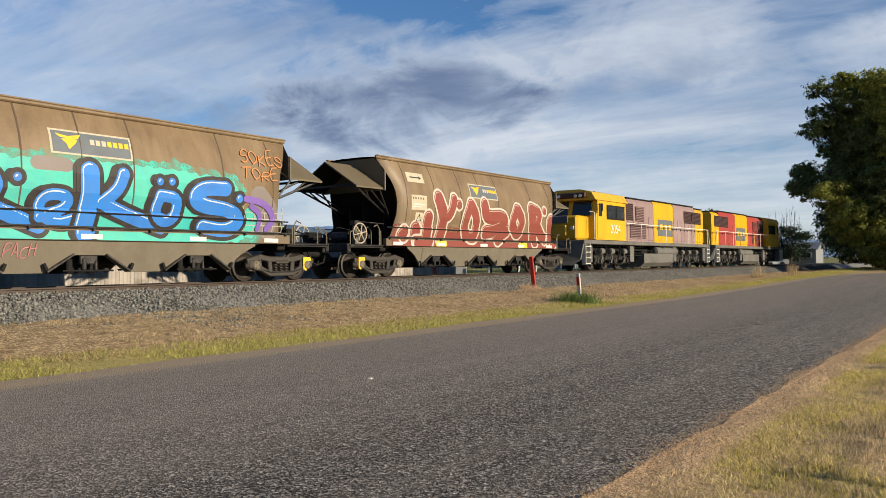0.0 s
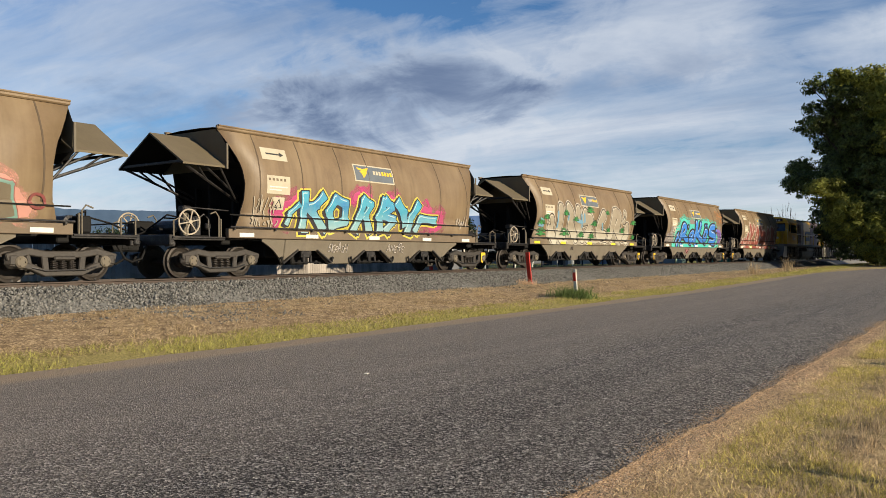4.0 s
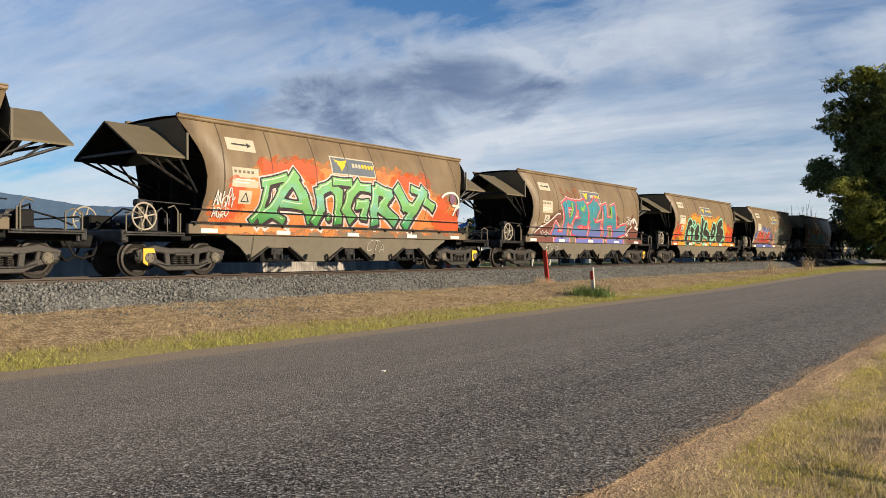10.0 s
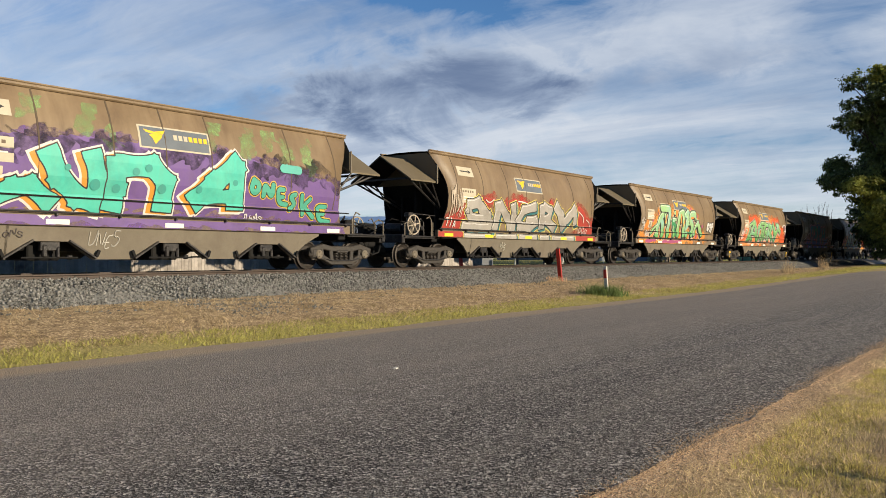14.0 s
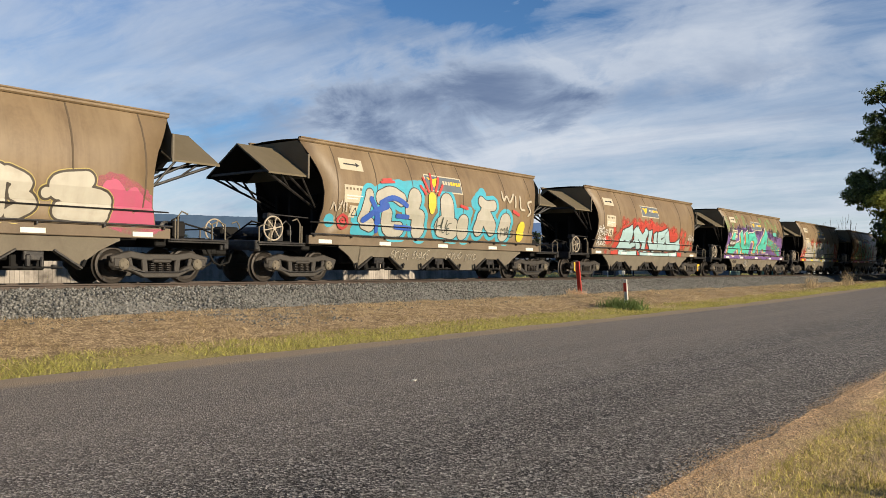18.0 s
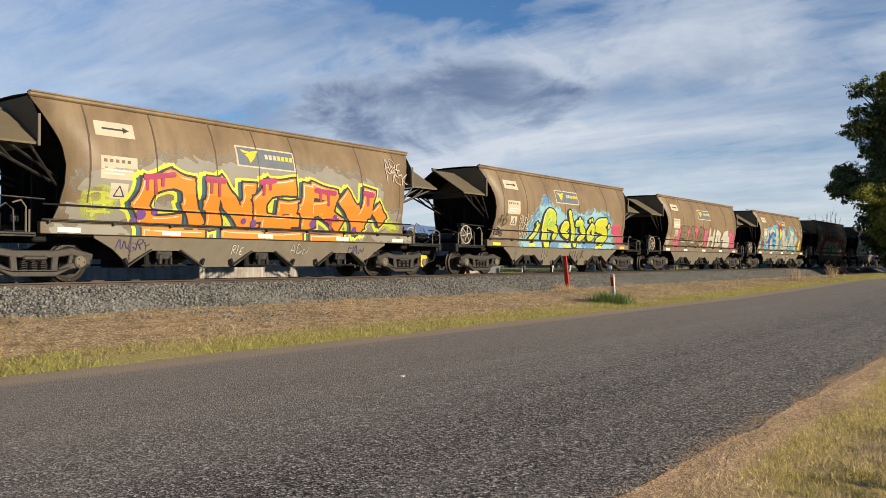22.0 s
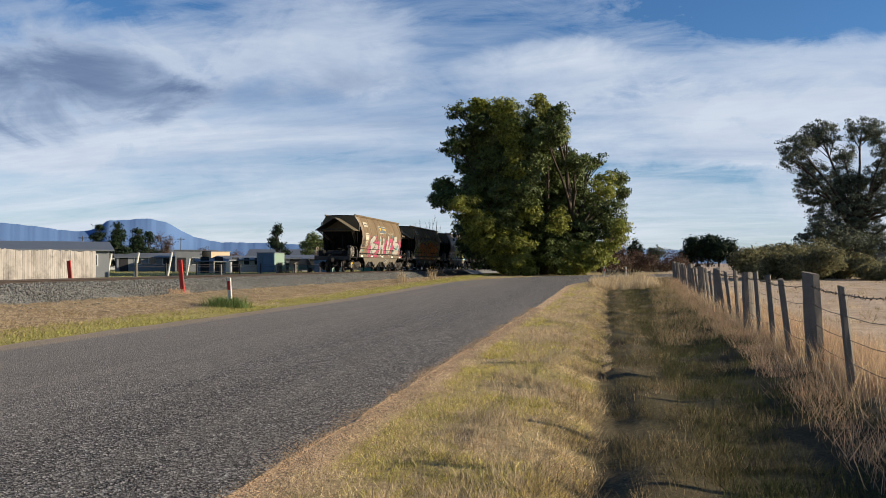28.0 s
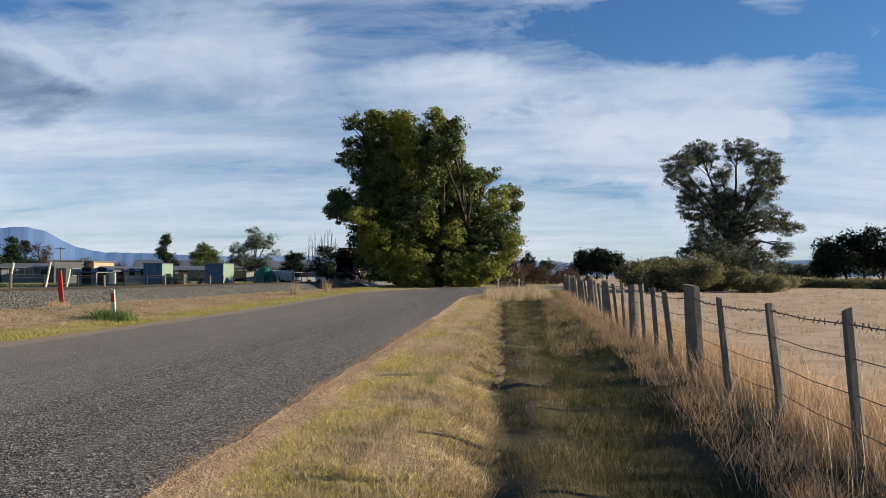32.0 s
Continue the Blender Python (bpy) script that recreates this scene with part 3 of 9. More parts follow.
def ground_z(x, y):
    """Height of the ground; works on numbers and arrays."""
    x, y = np.asarray(x, float), np.asarray(y, float)
    rise = 0.40 * smooth(25, 75, y)
    z = rise + 0 * x
    far = rail_z(np.clip(y, -80, 160)) - 0.58
    z = z + (far - rise) * smooth(-10.4, -15.2, x)
    # the bank sags again to the paddock behind the line
    z = z + (0.25 - far) * smooth(-21.5, -30, x)
    xw = x - 0.10 * np.sin(0.9 * y) - 0.07 * np.sin(2.3 * y + 1) - 0.05 * np.sin(5.1 * y)
    ditch = (np.exp(-np.abs((xw - 0.06) / 0.28) ** 2.2) * 0.15 + 0.16 * np.exp(-np.abs((x - 1.15) / 0.95) ** 2.4)) * (1 - smooth(46, 58, y))
    lump = 0.05 * np.sin(1.7 * x + 0.6 * y) * np.sin(0.9 * y - 0.5 * x) + 0.07 * np.sin(5.3 * x + 1.3 * y) * np.sin(3.1 * y - 2.2 * x)
    off_road = np.clip(smooth(-1.9, -0.6, x) + smooth(-10.3, -12.0, x), 0, 1)
    bed = smooth(-2.15, -2.6, x) * smooth(-10.5, -9.9, x)
    return z - ditch + lump * off_road * 0.35 - 0.06 * bed + 0.010 * smooth(-1.3, -2.1, x) * smooth(-10.5, -9.9, x)


def fence_x(y):
    """Where the paddock fence runs."""
    return 2.70 + 0.035 * (np.minimum(y, 18) - 6) + 0.042 * np.maximum(0, y - 18)


def gz(x, y):
    return float(ground_z(x, y))


def build_ground():
    fx = np.concatenate([np.linspace(-45, -22, 24), np.linspace(-21.5, -10, 34), np.linspace(-9.6, -2.6, 8), np.linspace(-2.3, 4, 43), np.linspace(4.6, 30, 30)])
    xs = np.concatenate([-np.geomspace(4400, 48, 26), fx, np.geomspace(33, 4400, 26)])
    fy = np.concatenate([np.linspace(-30, 2, 33), np.linspace(2.5, 40, 110), np.linspace(41, 120, 80)])
    ys = np.concatenate([-np.geomspace(4400, 34, 22), fy, np.geomspace(124, 4400, 26)])
    gx, gy = np.meshgrid(xs, ys)
    z = ground_z(gx, gy)
    v = np.stack([gx, gy, z], -1).reshape(-1, 3)
    nx, ny = len(xs), len(ys)
    i = (np.arange(ny - 1)[:, None] * nx + np.arange(nx - 1)[None]).ravel()
    t = np.concatenate([np.stack([i, i + 1, i + nx + 1], 1), np.stack([i, i + nx + 1, i + nx], 1)])
    setting("ground", numpy_mesh("ground", v, t, "ground", True), None, "dry winter grassland with green verges and gravel shoulder", "ground")


def road_point(s, off):
    """A point s metres along the road, off metres to the right of its middle."""
    if s < BEND_Y:
        return ROAD_X + off, s
    a = min((s - BEND_Y) / BEND_R, 2.2)
    r = BEND_R - off
    return ROAD_X + BEND_R - r * math.cos(a), BEND_Y + r * math.sin(a)


def build_road():
    m = Mesh()
    ss = [-400, -200, -100, -60, -30] + [-10 + 0.5 * i for i in range(110)] + [45 + 1.5 * i for i in range(60)]
    offs = [-1.0, -0.97, -0.6, -0.2, 0.2, 0.6, 0.97, 1.0]
    for k, s in enumerate(ss):
        jl, jr = 0.06 * math.sin(s * 0.7) + 0.05 * math.sin(s * 2.3), 0.02 * math.sin(s * 0.9 + 1) + 0.025 * math.sin(s * 2.9) + 0.02 * math.sin(s * 5.7)
        for o in offs:
            off = o * ROAD_HALF + (jl if o < -0.9 else jr if o > 0.9 else 0)
            x, y = road_point(s, off)
            z = 0.40 * float(smooth(25, 75, y)) + 0.015 * (1 - o * o) + (0.025 if abs(o) < 0.99 else 0.016)
            m.v.append((x, y, z))
    n = len(offs)
    for k in range(len(ss) - 1):
        for j in range(n - 1):
            a = k * n + j
            m.f.append((a, a + 1, a + n + 1, a + n))
            m.m.append(0)
    setting("road", m, "asphalt", "grey chip-sealed country road with coarse near edge", "road", True)


def build_track():
    # formation of crushed stone
    m = Mesh()
    prof = [(-3.3, -0.80), (-2.55, -0.61), (-1.75, -0.22), (-1.25, -0.13), (1.25, -0.13), (1.75, -0.22), (2.65, -0.64), (3.4, -0.85)]
    ys = [-320, -160, -80, -40] + [-20 + 2 * i for i in range(60)] + [110, 160, 240, 420]
    for y in ys:
        for dx, dz in prof:
            j = 0.05 * math.sin(y * 1.3 + dx * 3) if abs(dx) > 2.0 else 0
            m.v.append((TRACK_X + dx + j, y, rail_z(y) + dz + 0.3 * j))
    n = len(prof)
    for k in range(len(ys) - 1):
        for j in range(n - 1):
            a = k * n + j
            m.f.append((a, a + 1, a + n + 1, a + n))
            m.m.append(0)
    bed = setting("ballast_bed", m, "ballast", "raised bed of blue-grey crushed stone under the rails", "ballast")
    # loose stones over the near shoulder
    rng = np.random.default_rng(5)
    cube = np.array([(1.2, 0.1, 0), (-0.1, 1.2, 0.1), (-1.2, 0, -0.1), (0.1, -1.2, 0), (0, 0.1, 1.1), (0.1, 0, -1.1)], float)
    tri = np.array([(0, 1, 4), (1, 2, 4), (2, 3, 4), (3, 0, 4), (1, 0, 5), (2, 1, 5), (3, 2, 5), (0, 3, 5)])

    def stones(name, n, x0, x1, y0, y1, s0, s1, scatter=False, mat="ballast"):
        y = y0 + (y1 - y0) * rng.random(n) ** (1.25)
        x = x0 + ((x1 - x0) * rng.random(n) if x1 > x0 else rng.normal(0, 0.13, n) + 0.06 * np.sin(1.7 * y) + 0.05 * np.sin(4.1 * y))
        dx = x - TRACK_X
        z = rail_z(y) + np.interp(dx, [p[0] for p in prof], [p[1] for p in prof])
        z = np.maximum(z, ground_z(x, y)) if scatter else z
        if mat == "pebble":
            z = np.where(x < -2.06, 0.40 * smooth(25, 75, y) + 0.024, ground_z(x, y))
        size = rng.uniform(s0, s1, n)
        q = rng.normal(size=(n, 4))
        q /= np.linalg.norm(q, axis=1)[:, None]
        w, a, b, c = q.T
        R = np.stack([1 - 2 * (b * b + c * c), 2 * (a * b - c * w), 2 * (a * c + b * w), 2 * (a * b + c * w), 1 - 2 * (a * a + c * c), 2 * (b * c - a * w),
                      2 * (a * c - b * w), 2 * (b * c + a * w), 1 - 2 * (a * a + b * b)], 1).reshape(n, 3, 3)
        shape = cube[None] * rng.uniform(0.7, 1.25, (n, 6, 1)) * rng.uniform(0.6, 1.15, (n, 1, 3))
        v = np.einsum("nij,nkj->nki", R, shape) * size[:, None, None] + np.stack([x, y, z + size * (0.15 if scatter else 0.6)], 1)[:, None]
        t = (tri[None] + 6 * np.arange(n)[:, None, None]).reshape(-1, 3)
        return numpy_mesh(name, v.reshape(-1, 3), t, mat)
    part("stones", stones("stones", 62000, TRACK_X + 1.2, TRACK_X + 2.95, -6, 95, 0.018, 0.040), None, bed)["kind"] = "stuff"
    part("stones", stones("stones", 1500, TRACK_X + 2.6, TRACK_X + 4.2, -4, 70, 0.014, 0.03, True), None, bed)["kind"] = "stuff"
    part("stones", stones("stones", 7000, TRACK_X - 1.2, TRACK_X + 1.2, -6, 80, 0.025, 0.05), None, bed)["kind"] = "stuff"
    # ballast spilt down the bank
    spill = stones("stones", 600, TRACK_X + 2.9, TRACK_X + 5.4, 10.4, 13.2, 0.012, 0.028, True)
    part("stones", spill, None, bed)["kind"] = "stuff"
    peb = new("shoulder_gravel", stones("shoulder_gravel", 30000, -1.97, -1.97, 2.5, 26, 0.003, 0.008, True, "pebble"))
    tagged(peb, "loose tan gravel along the road edge", "gravel", "", "stuff")
    # sealed chippings of the near lane, loosest by the edge
    n = 145000
    y = 1.6 + np.abs(rng.normal(0, 5.2, n))
    x = -2.12 - np.abs(rng.normal(0, 2.3, n)) + 0.05 * np.sin(y * 0.9 + 1) + 0.03 * np.sin(y * 2.9) + 0.02 * np.sin(y * 5.7)
    x = np.maximum(x, -9.6)
    o = (x - ROAD_X) / ROAD_HALF
    z = 0.40 * smooth(25, 75, y) + 0.015 * (1 - o * o) + 0.022
    s = rng.uniform(0.004, 0.0088, n) * (1 - 0.5 * smooth(-3, -8, x)) * (1 - 0.4 * smooth(8, 18, y))
    a = rng.uniform(0, 6.3, n)
    v = np.empty((n, 4, 3))
    for k in range(3):
        b = a + k * 2.094 + rng.normal(0, 0.3, n)
        v[:, k] = np.stack([x + 1.25 * s * np.cos(b), y + 1.25 * s * np.sin(b), z - 0.001], 1)
    v[:, 3] = np.stack([x + rng.normal(0, 0.3, n) * s, y + rng.normal(0, 0.3, n) * s, z + s * rng.uniform(0.6, 1.3, n)], 1)
    t = (np.array([(0, 1, 3), (1, 2, 3), (2, 0, 3)])[None] + 4 * np.arange(n)[:, None, None]).reshape(-1, 3)
    chips = part("chippings", numpy_mesh("chippings", v.reshape(-1, 3), t, "chip"), None, bpy.data.objects["road"], "coarse loose-edged road chippings")
    chips["kind"] = "stuff"
    # rails
    prof2 = [(-0.065, -0.16), (0.065, -0.16), (0.065, -0.145), (0.012, -0.125), (0.012, -0.045), (0.035, -0.03), (0.035, 0.0), (-0.035, 0.0), (-0.035, -0.03), (-0.012, -0.045), (-0.012, -0.125), (-0.065, -0.145)]
    for side in (-0.57, 0.57):
        r = Mesh().extrude([(TRACK_X + side + a, -320, rail_z(-320) + b) for a, b in prof2][::-1], (0, 740, -740 * GRADE))
        setting("rail", r, "rail", "worn steel rail with rusty web", "rail")
    sl = Mesh().box((0, 0, 0), (2.2, 0.24, 0.12), 0.03).data("sleeper", ["sleeper"])
    for k in range(150):
        y = -20 + 0.68 * k
        o = part("sleeper", sl, None, bed)
        o.location = (TRACK_X, y, rail_z(y) - 0.20)


build_ground()
build_road()
build_track()

# ---- hopper wagons ----
WAGON_PITCH, BODY_LEN = 16.05, 12.0
SIDE = [(1.28, 1.24), (1.66, 1.34), (1.70, 1.31), (2.05, 1.41), (2.45, 1.45), (2.80, 1.43), (3.15, 1.355), (3.5, 1.22), (3.86, 1.03)]


def side_x(z):
    return float(np.interp(z, [a for a, b in SIDE], [b for a, b in SIDE]))


def end_y(z):
    """How far the rim of the side sheet stands in from the body's end at height z."""
    return float(np.interp(z, [1.28, 1.66, 2.0, 2.45, 2.9, 3.4, 3.86], [0.40, 0.52, 0.58, 0.59, 0.50, 0.24, 0.0]))


def on_side(y, z, off):
    """A point of the +x side sheet, off metres proud of it."""
    dz = 0.02
    slope = (side_x(z + dz) - side_x(z - dz)) / (2 * dz)
    k = 1 / math.sqrt(1 + slope * slope)
    return (side_x(z) + off * k, y, z - off * slope * k)


def side_patch(m, y0, y1, z0, z1, off, slot=0, ny=1, nz=3, bulge=0):
    vs, fs = [], []
    for i in range(ny + 1):
        for j in range(nz + 1):
            vs.append(on_side(y0 + (y1 - y0) * i / ny, z0 + (z1 - z0) * j / nz, off))
    for i in range(ny):
        for j in range(nz):
            a = i * (nz + 1) + j
            fs.append((a, a + nz + 1, a + nz + 2, a + 1))
    m.add(vs, fs, slot)
    # rim
    for a, b in (((y0, z0), (y1, z0)), ((y1, z0), (y1, z1)), ((y1, z1), (y0, z1)), ((y0, z1), (y0, z0))):
        m.add([on_side(*a, off), on_side(*b, off), on_side(*b, 0), on_side(*a, 0)], [(3, 2, 1, 0)], slot)
    return m


def mirror_x(m):
    o = Mesh()
    o.v = [(-x, y, z) for x, y, z in m.v]
    o.f = [tuple(reversed(f)) for f in m.f]
    o.m = list(m.m)
    return o


def mirror_y(m):
    o = Mesh()
    o.v = [(x, BODY_LEN - y, z) for x, y, z in m.v]
    o.f = [tuple(reversed(f)) for f in m.f]
    o.m = list(m.m)
    return o


def side_sheet():
    m = Mesh()
    zs = sorted({z for z, _ in SIDE} | {1.9, 2.25, 2.62, 2.97, 3.32, 3.68})
    n = 12
    for i in range(n + 1):
        for off in (0.0, -0.05):
            for z in zs:
                e = end_y(z)
                x, _, zz = on_side(0, z, off)
                m.v.append((x, e + (BODY_LEN - 2 * e) * i / n, zz))
    k = len(zs)
    st = 2 * k
    # slot 1 blackens the inner faces and end rims for their shade
    for i in range(n):
        for j in range(k - 1):
            a = i * st + j
            m.f.append((a, a + st, a + st + 1, a + 1))
            b = a + k
            m.f.append((b, b + 1, b + st + 1, b + st))
            m.m += [0, 1]
    for i, rev in ((0, False), (n, True)):
        for j in range(k - 1):
            q = (i * st + j, i * st + j + 1, i * st + k + j + 1, i * st + k + j)
            m.f.append(q[::-1] if rev else q)
            m.m.append(1)
    return m


def rib(y):
    """A weld seam over a frame, following the side."""
    m = Mesh()
    zs = [1.70, 2.05, 2.45, 2.8, 3.15, 3.5, 3.82]
    for z in zs:
        for dy, off in ((-0.024, 0.0), (-0.008, 0.010), (0.008, 0.010), (0.024, 0.0)):
            m.v.append(on_side(y + dy, z, off))
    for j in range(len(zs) - 1):
        for i in range(3):
            a = j * 4 + i
            m.f.append((a, a + 1, a + 5, a + 4))
            m.m.append(0)
    return m


def wheelset_mesh(r):
    m = Mesh()
    for s in (-1, 1):
        prof = [(0.47, 0.10), (0.47, r - 0.09), (0.50, r - 0.06), (0.50, r + 0.025), (0.525, r + 0.03), (0.545, r), (0.62, r - 0.01), (0.635, r - 0.06), (0.60, r - 0.09), (0.56, r - 0.16), (0.56, 0.16), (0.63, 0.14), (0.63, 0.09)]
        prof = [(s * a, b) for a, b in prof]
        m.turned(prof if s < 0 else prof, "x", n=28)
    m.tube([(-0.95, 0, 0), (0.95, 0, 0)], 0.075, 12)
    # chalk and rust blotches make the turning visible
    for a in (0.4, 2.1, 4.0):
        for s in (-1, 1):
            m.box((s * 0.637, math.cos(a) * (r - 0.05), math.sin(a) * (r - 0.05)), (0.006, 0.05, 0.05), 0, 1)
    return m


def sideframe_mesh():
    """Cast three-piece bogie side frame, along y, outer face at x = 1.0."""
    m = Mesh()
    top = [(-1.22, 0.50), (-1.16, 0.66), (-0.75, 0.70), (-0.45, 0.62), (0.45, 0.62), (0.75, 0.70), (1.16, 0.66), (1.22, 0.50)]
    bot = [(1.16, 0.38), (0.80, 0.34), (0.55, 0.22), (0.30, 0.17), (-0.30, 0.17), (-0.55, 0.22), (-0.80, 0.34), (-1.16, 0.38)]
    outer = top + bot
    n = len(outer)
    # frame ring with two window openings and the spring opening, built from bars
    def bar(pts, w, d):
        for (y0, z0), (y1, z1) in zip(pts, pts[1:]):
            L = math.hypot(y1 - y0, z1 - z0)
            a = math.atan2(z1 - z0, y1 - y0)
            m.box((1.0, (y0 + y1) / 2, (z0 + z1) / 2), (d, L + w * 0.7, w), 0.02, 0, Matrix.Rotation(a, 3, "X"))
    bar([(-1.2, 0.55), (-0.78, 0.66), (-0.42, 0.60), (0.42, 0.60), (0.78, 0.66), (1.2, 0.55)], 0.155, 0.18)
    bar([(-1.14, 0.42), (-0.72, 0.34), (-0.42, 0.20), (0.42, 0.20), (0.72, 0.34), (1.14, 0.42)], 0.135, 0.18)
    bar([(-0.44, 0.60), (-0.40, 0.20)], 0.15, 0.17)
    bar([(0.44, 0.60), (0.40, 0.20)], 0.15, 0.17)
    for s in (-1, 1):
        bar([(s * 0.80, 0.62), (s * 0.74, 0.36)], 0.10, 0.15)
    for s in (-1, 1):
        m.box((1.0, s * 1.10, 0.48), (0.22, 0.32, 0.34), 0.09)
    m.box((1.02, 0, 0.52), (0.22, 0.5, 0.10), 0.03)
    return m


WHEELS = []


def bogie(parent, y, label=""):
    b = part("bogie", Mesh().box((0, 0, 0.50), (1.9, 0.34, 0.22), 0.04), "bogie", parent, "grimy cast steel freight bogie", m=pose(0, y, 0))
    fr = sideframe_mesh()
    part("side_frame", fr, "frame", b)
    part("side_frame", mirror_x(fr), "frame", b)
    for s in (-1, 1):
        for dy in (-0.2, 0.0, 0.2):
            sp = Mesh()
            pts = [(s * 1.02 + 0.075 * math.cos(a), dy + 0.075 * math.sin(a), 0.24 + 0.22 * a / (10 * math.pi)) for a in (math.pi * i / 4 for i in range(41))]
            sp.tube(pts, 0.014, 5)
            part("spring", sp, "wheel", b)
    for dy in (-0.955, 0.955):
        ax = part("wheelset", wheelset_mesh(0.42), ["wheel", "bogie"], b, "rusty steel wheels on their axle")
        ax.matrix_parent_inverse = Matrix.Translation((0, dy, 0.42))
        WHEELS.append(ax)
        for s in (-1, 1):
            cap = Mesh()
            cap.turned([(s * 0.98, 0.14), (s * 1.12, 0.13), (s * 1.15, 0.10), (s * 1.15, 0.02)], "x", (0, dy, 0.44), 16)
            for i in range(3):
                a = 2.1 * i
                cap.tube([(s * 1.14, dy + 0.075 * math.cos(a), 0.44 + 0.075 * math.sin(a)), (s * 1.175, dy + 0.075 * math.cos(a), 0.44 + 0.075 * math.sin(a))], 0.018, 6)
            part("axle_cap", cap, "skirt", b)
    for s in (-1, 1):
        br = Mesh()
        br.box((s * 0.75, 0.30, 0.42), (0.3, 0.10, 0.3), 0.03)
        br.box((s * 0.75, -0.30, 0.42), (0.3, 0.10, 0.3), 0.03)
        br.tube([(s * 1.08, -0.75, 0.33), (s * 1.12, -0.45, 0.26), (s * 1.12, 0.45, 0.26), (s * 1.08, 0.75, 0.33)], 0.018, 6)
        part("brake_rigging", br, "bogie", b)
    return b


def handwheel_mesh(r=0.31):
    m = Mesh()
    ring = [(0, r * math.cos(a), r * math.sin(a)) for a in (2 * math.pi * i / 28 for i in range(29))]
    m.tube(ring, 0.022, 7, caps=False)
    for i in range(6):
        a = math.pi * i / 3 + 0.2
        m.tube([(0.03, 0.03 * math.cos(a), 0.03 * math.sin(a)), (0, r * math.cos(a), r * math.sin(a))], 0.017, 6)
    m.turned([(-0.04, 0.055), (0.06, 0.055)], "x", n=12)
    return m


def wagon_master():
    w = thing("hopper_wagon", "weathered brown steel coal hopper wagon covered in graffiti", "wagon", group="hopper wagons of the train")
    sh = side_sheet()
    part("side_sheet", sh, ["wagon", "black"], w, "curved dusty brown side sheet", True)
    part("side_sheet", mirror_x(sh), ["wagon", "black"], w, "curved dusty brown side sheet", True)
    for y in (1.12, 2.72, 4.37, 5.69, 6.96, 9.54, 11.22):
        r = rib(y)
        part("seam", r, "seam", w)
        part("seam", mirror_x(r), "seam", w)
    for s in (1, -1):
        j = side_patch(Mesh(), 0.15, BODY_LEN - 0.15, 1.615, 1.645, 0.034, 0, 1, 1)
        part("lap_joint", j if s > 0 else mirror_x(j), "black", w, "dark lap joint along the side")
    # sloping end sheets, blackened for the shade they stand in
    e = Mesh()
    for z, y in ((3.86, 0.12), (3.0, 0.35), (2.9, 0.62), (1.3, 1.75)):
        x = side_x(z) - 0.05
        e.v += [(-x, y, z), (x, y, z)]
    e.f += [(0, 1, 3, 2), (2, 3, 5, 4), (4, 5, 7, 6)]
    e.m += [0] * 3
    e.box((0, 0.75, 1.9), (0.10, 0.35, 1.6), 0.02)
    for s in (-0.75, 0.75):
        e.box((s, 0.85, 1.75), (0.08, 0.22, 1.4), 0.02)
    part("end_sheet", e, "black", w, "sloping end sheet with shade put into its black")
    part("end_sheet", mirror_y(e), "black", w, "sloping end sheet with shade put into its black")
    # top: coaming beams and dished cover
    c = Mesh()
    c.box((1.045, BODY_LEN / 2, 3.90), (0.11, BODY_LEN + 0.04, 0.12), 0.03)
    c.tube([(1.10, 0.0, 3.94), (1.10, BODY_LEN, 3.94)], 0.025, 6)
    part("coaming", c, "wagon", w, "rolled top rail of the side")
    part("coaming", mirror_x(c), "wagon", w, "rolled top rail of the side")
    t = Mesh()
    for y in (0.0, BODY_LEN):
        t.v += [(-1.0, y, 3.90), (-0.4, y, 3.93), (0.4, y, 3.93), (1.0, y, 3.90)]
    t.f += [(0, 1, 5, 4), (1, 2, 6, 5), (2, 3, 7, 6)]
    t.m += [0] * 3
    part("roof_cover", t, "canopy", w)
    for flip in (False, True):
        k = Mesh()
        ridge, eave = 3.70, 2.87
        for s in (-1, 1):
            a, b2, c2, d = (0, -1.27, ridge), (s * 1.32, -1.27, eave), (s * 1.32, 0.10, eave), (0, 0.25, ridge)
            th = 0.05
            vs = [a, b2, c2, d] + [(p[0], p[1], p[2] - th) for p in (a, b2, c2, d)]
            fs = [(0, 1, 2, 3), (7, 6, 5, 4), (0, 4, 5, 1), (1, 5, 6, 2), (2, 6, 7, 3)]
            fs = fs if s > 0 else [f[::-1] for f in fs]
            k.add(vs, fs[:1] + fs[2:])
            # the underside is blackened for the shade beneath
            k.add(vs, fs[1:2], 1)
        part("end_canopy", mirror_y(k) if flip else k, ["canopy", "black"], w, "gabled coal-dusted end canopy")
        g = Mesh()
        # end panel behind the canopy, from its slopes up to the top rail
        g.add([(-1.02, 0.03, 3.86), (1.02, 0.03, 3.86), (1.30, 0.06, 3.45), (1.34, 0.10, 2.80), (-1.34, 0.10, 2.80), (-1.30, 0.06, 3.45)], [(0, 5, 4, 3, 2, 1)])
        for s in (-1, 1):
            g.box((s * 1.36, 0.06, 3.12), (0.05, 0.06, 0.66), 0.01, 1)
        part("end_panel", mirror_y(g) if flip else g, ["canopy", "skirt"], w)
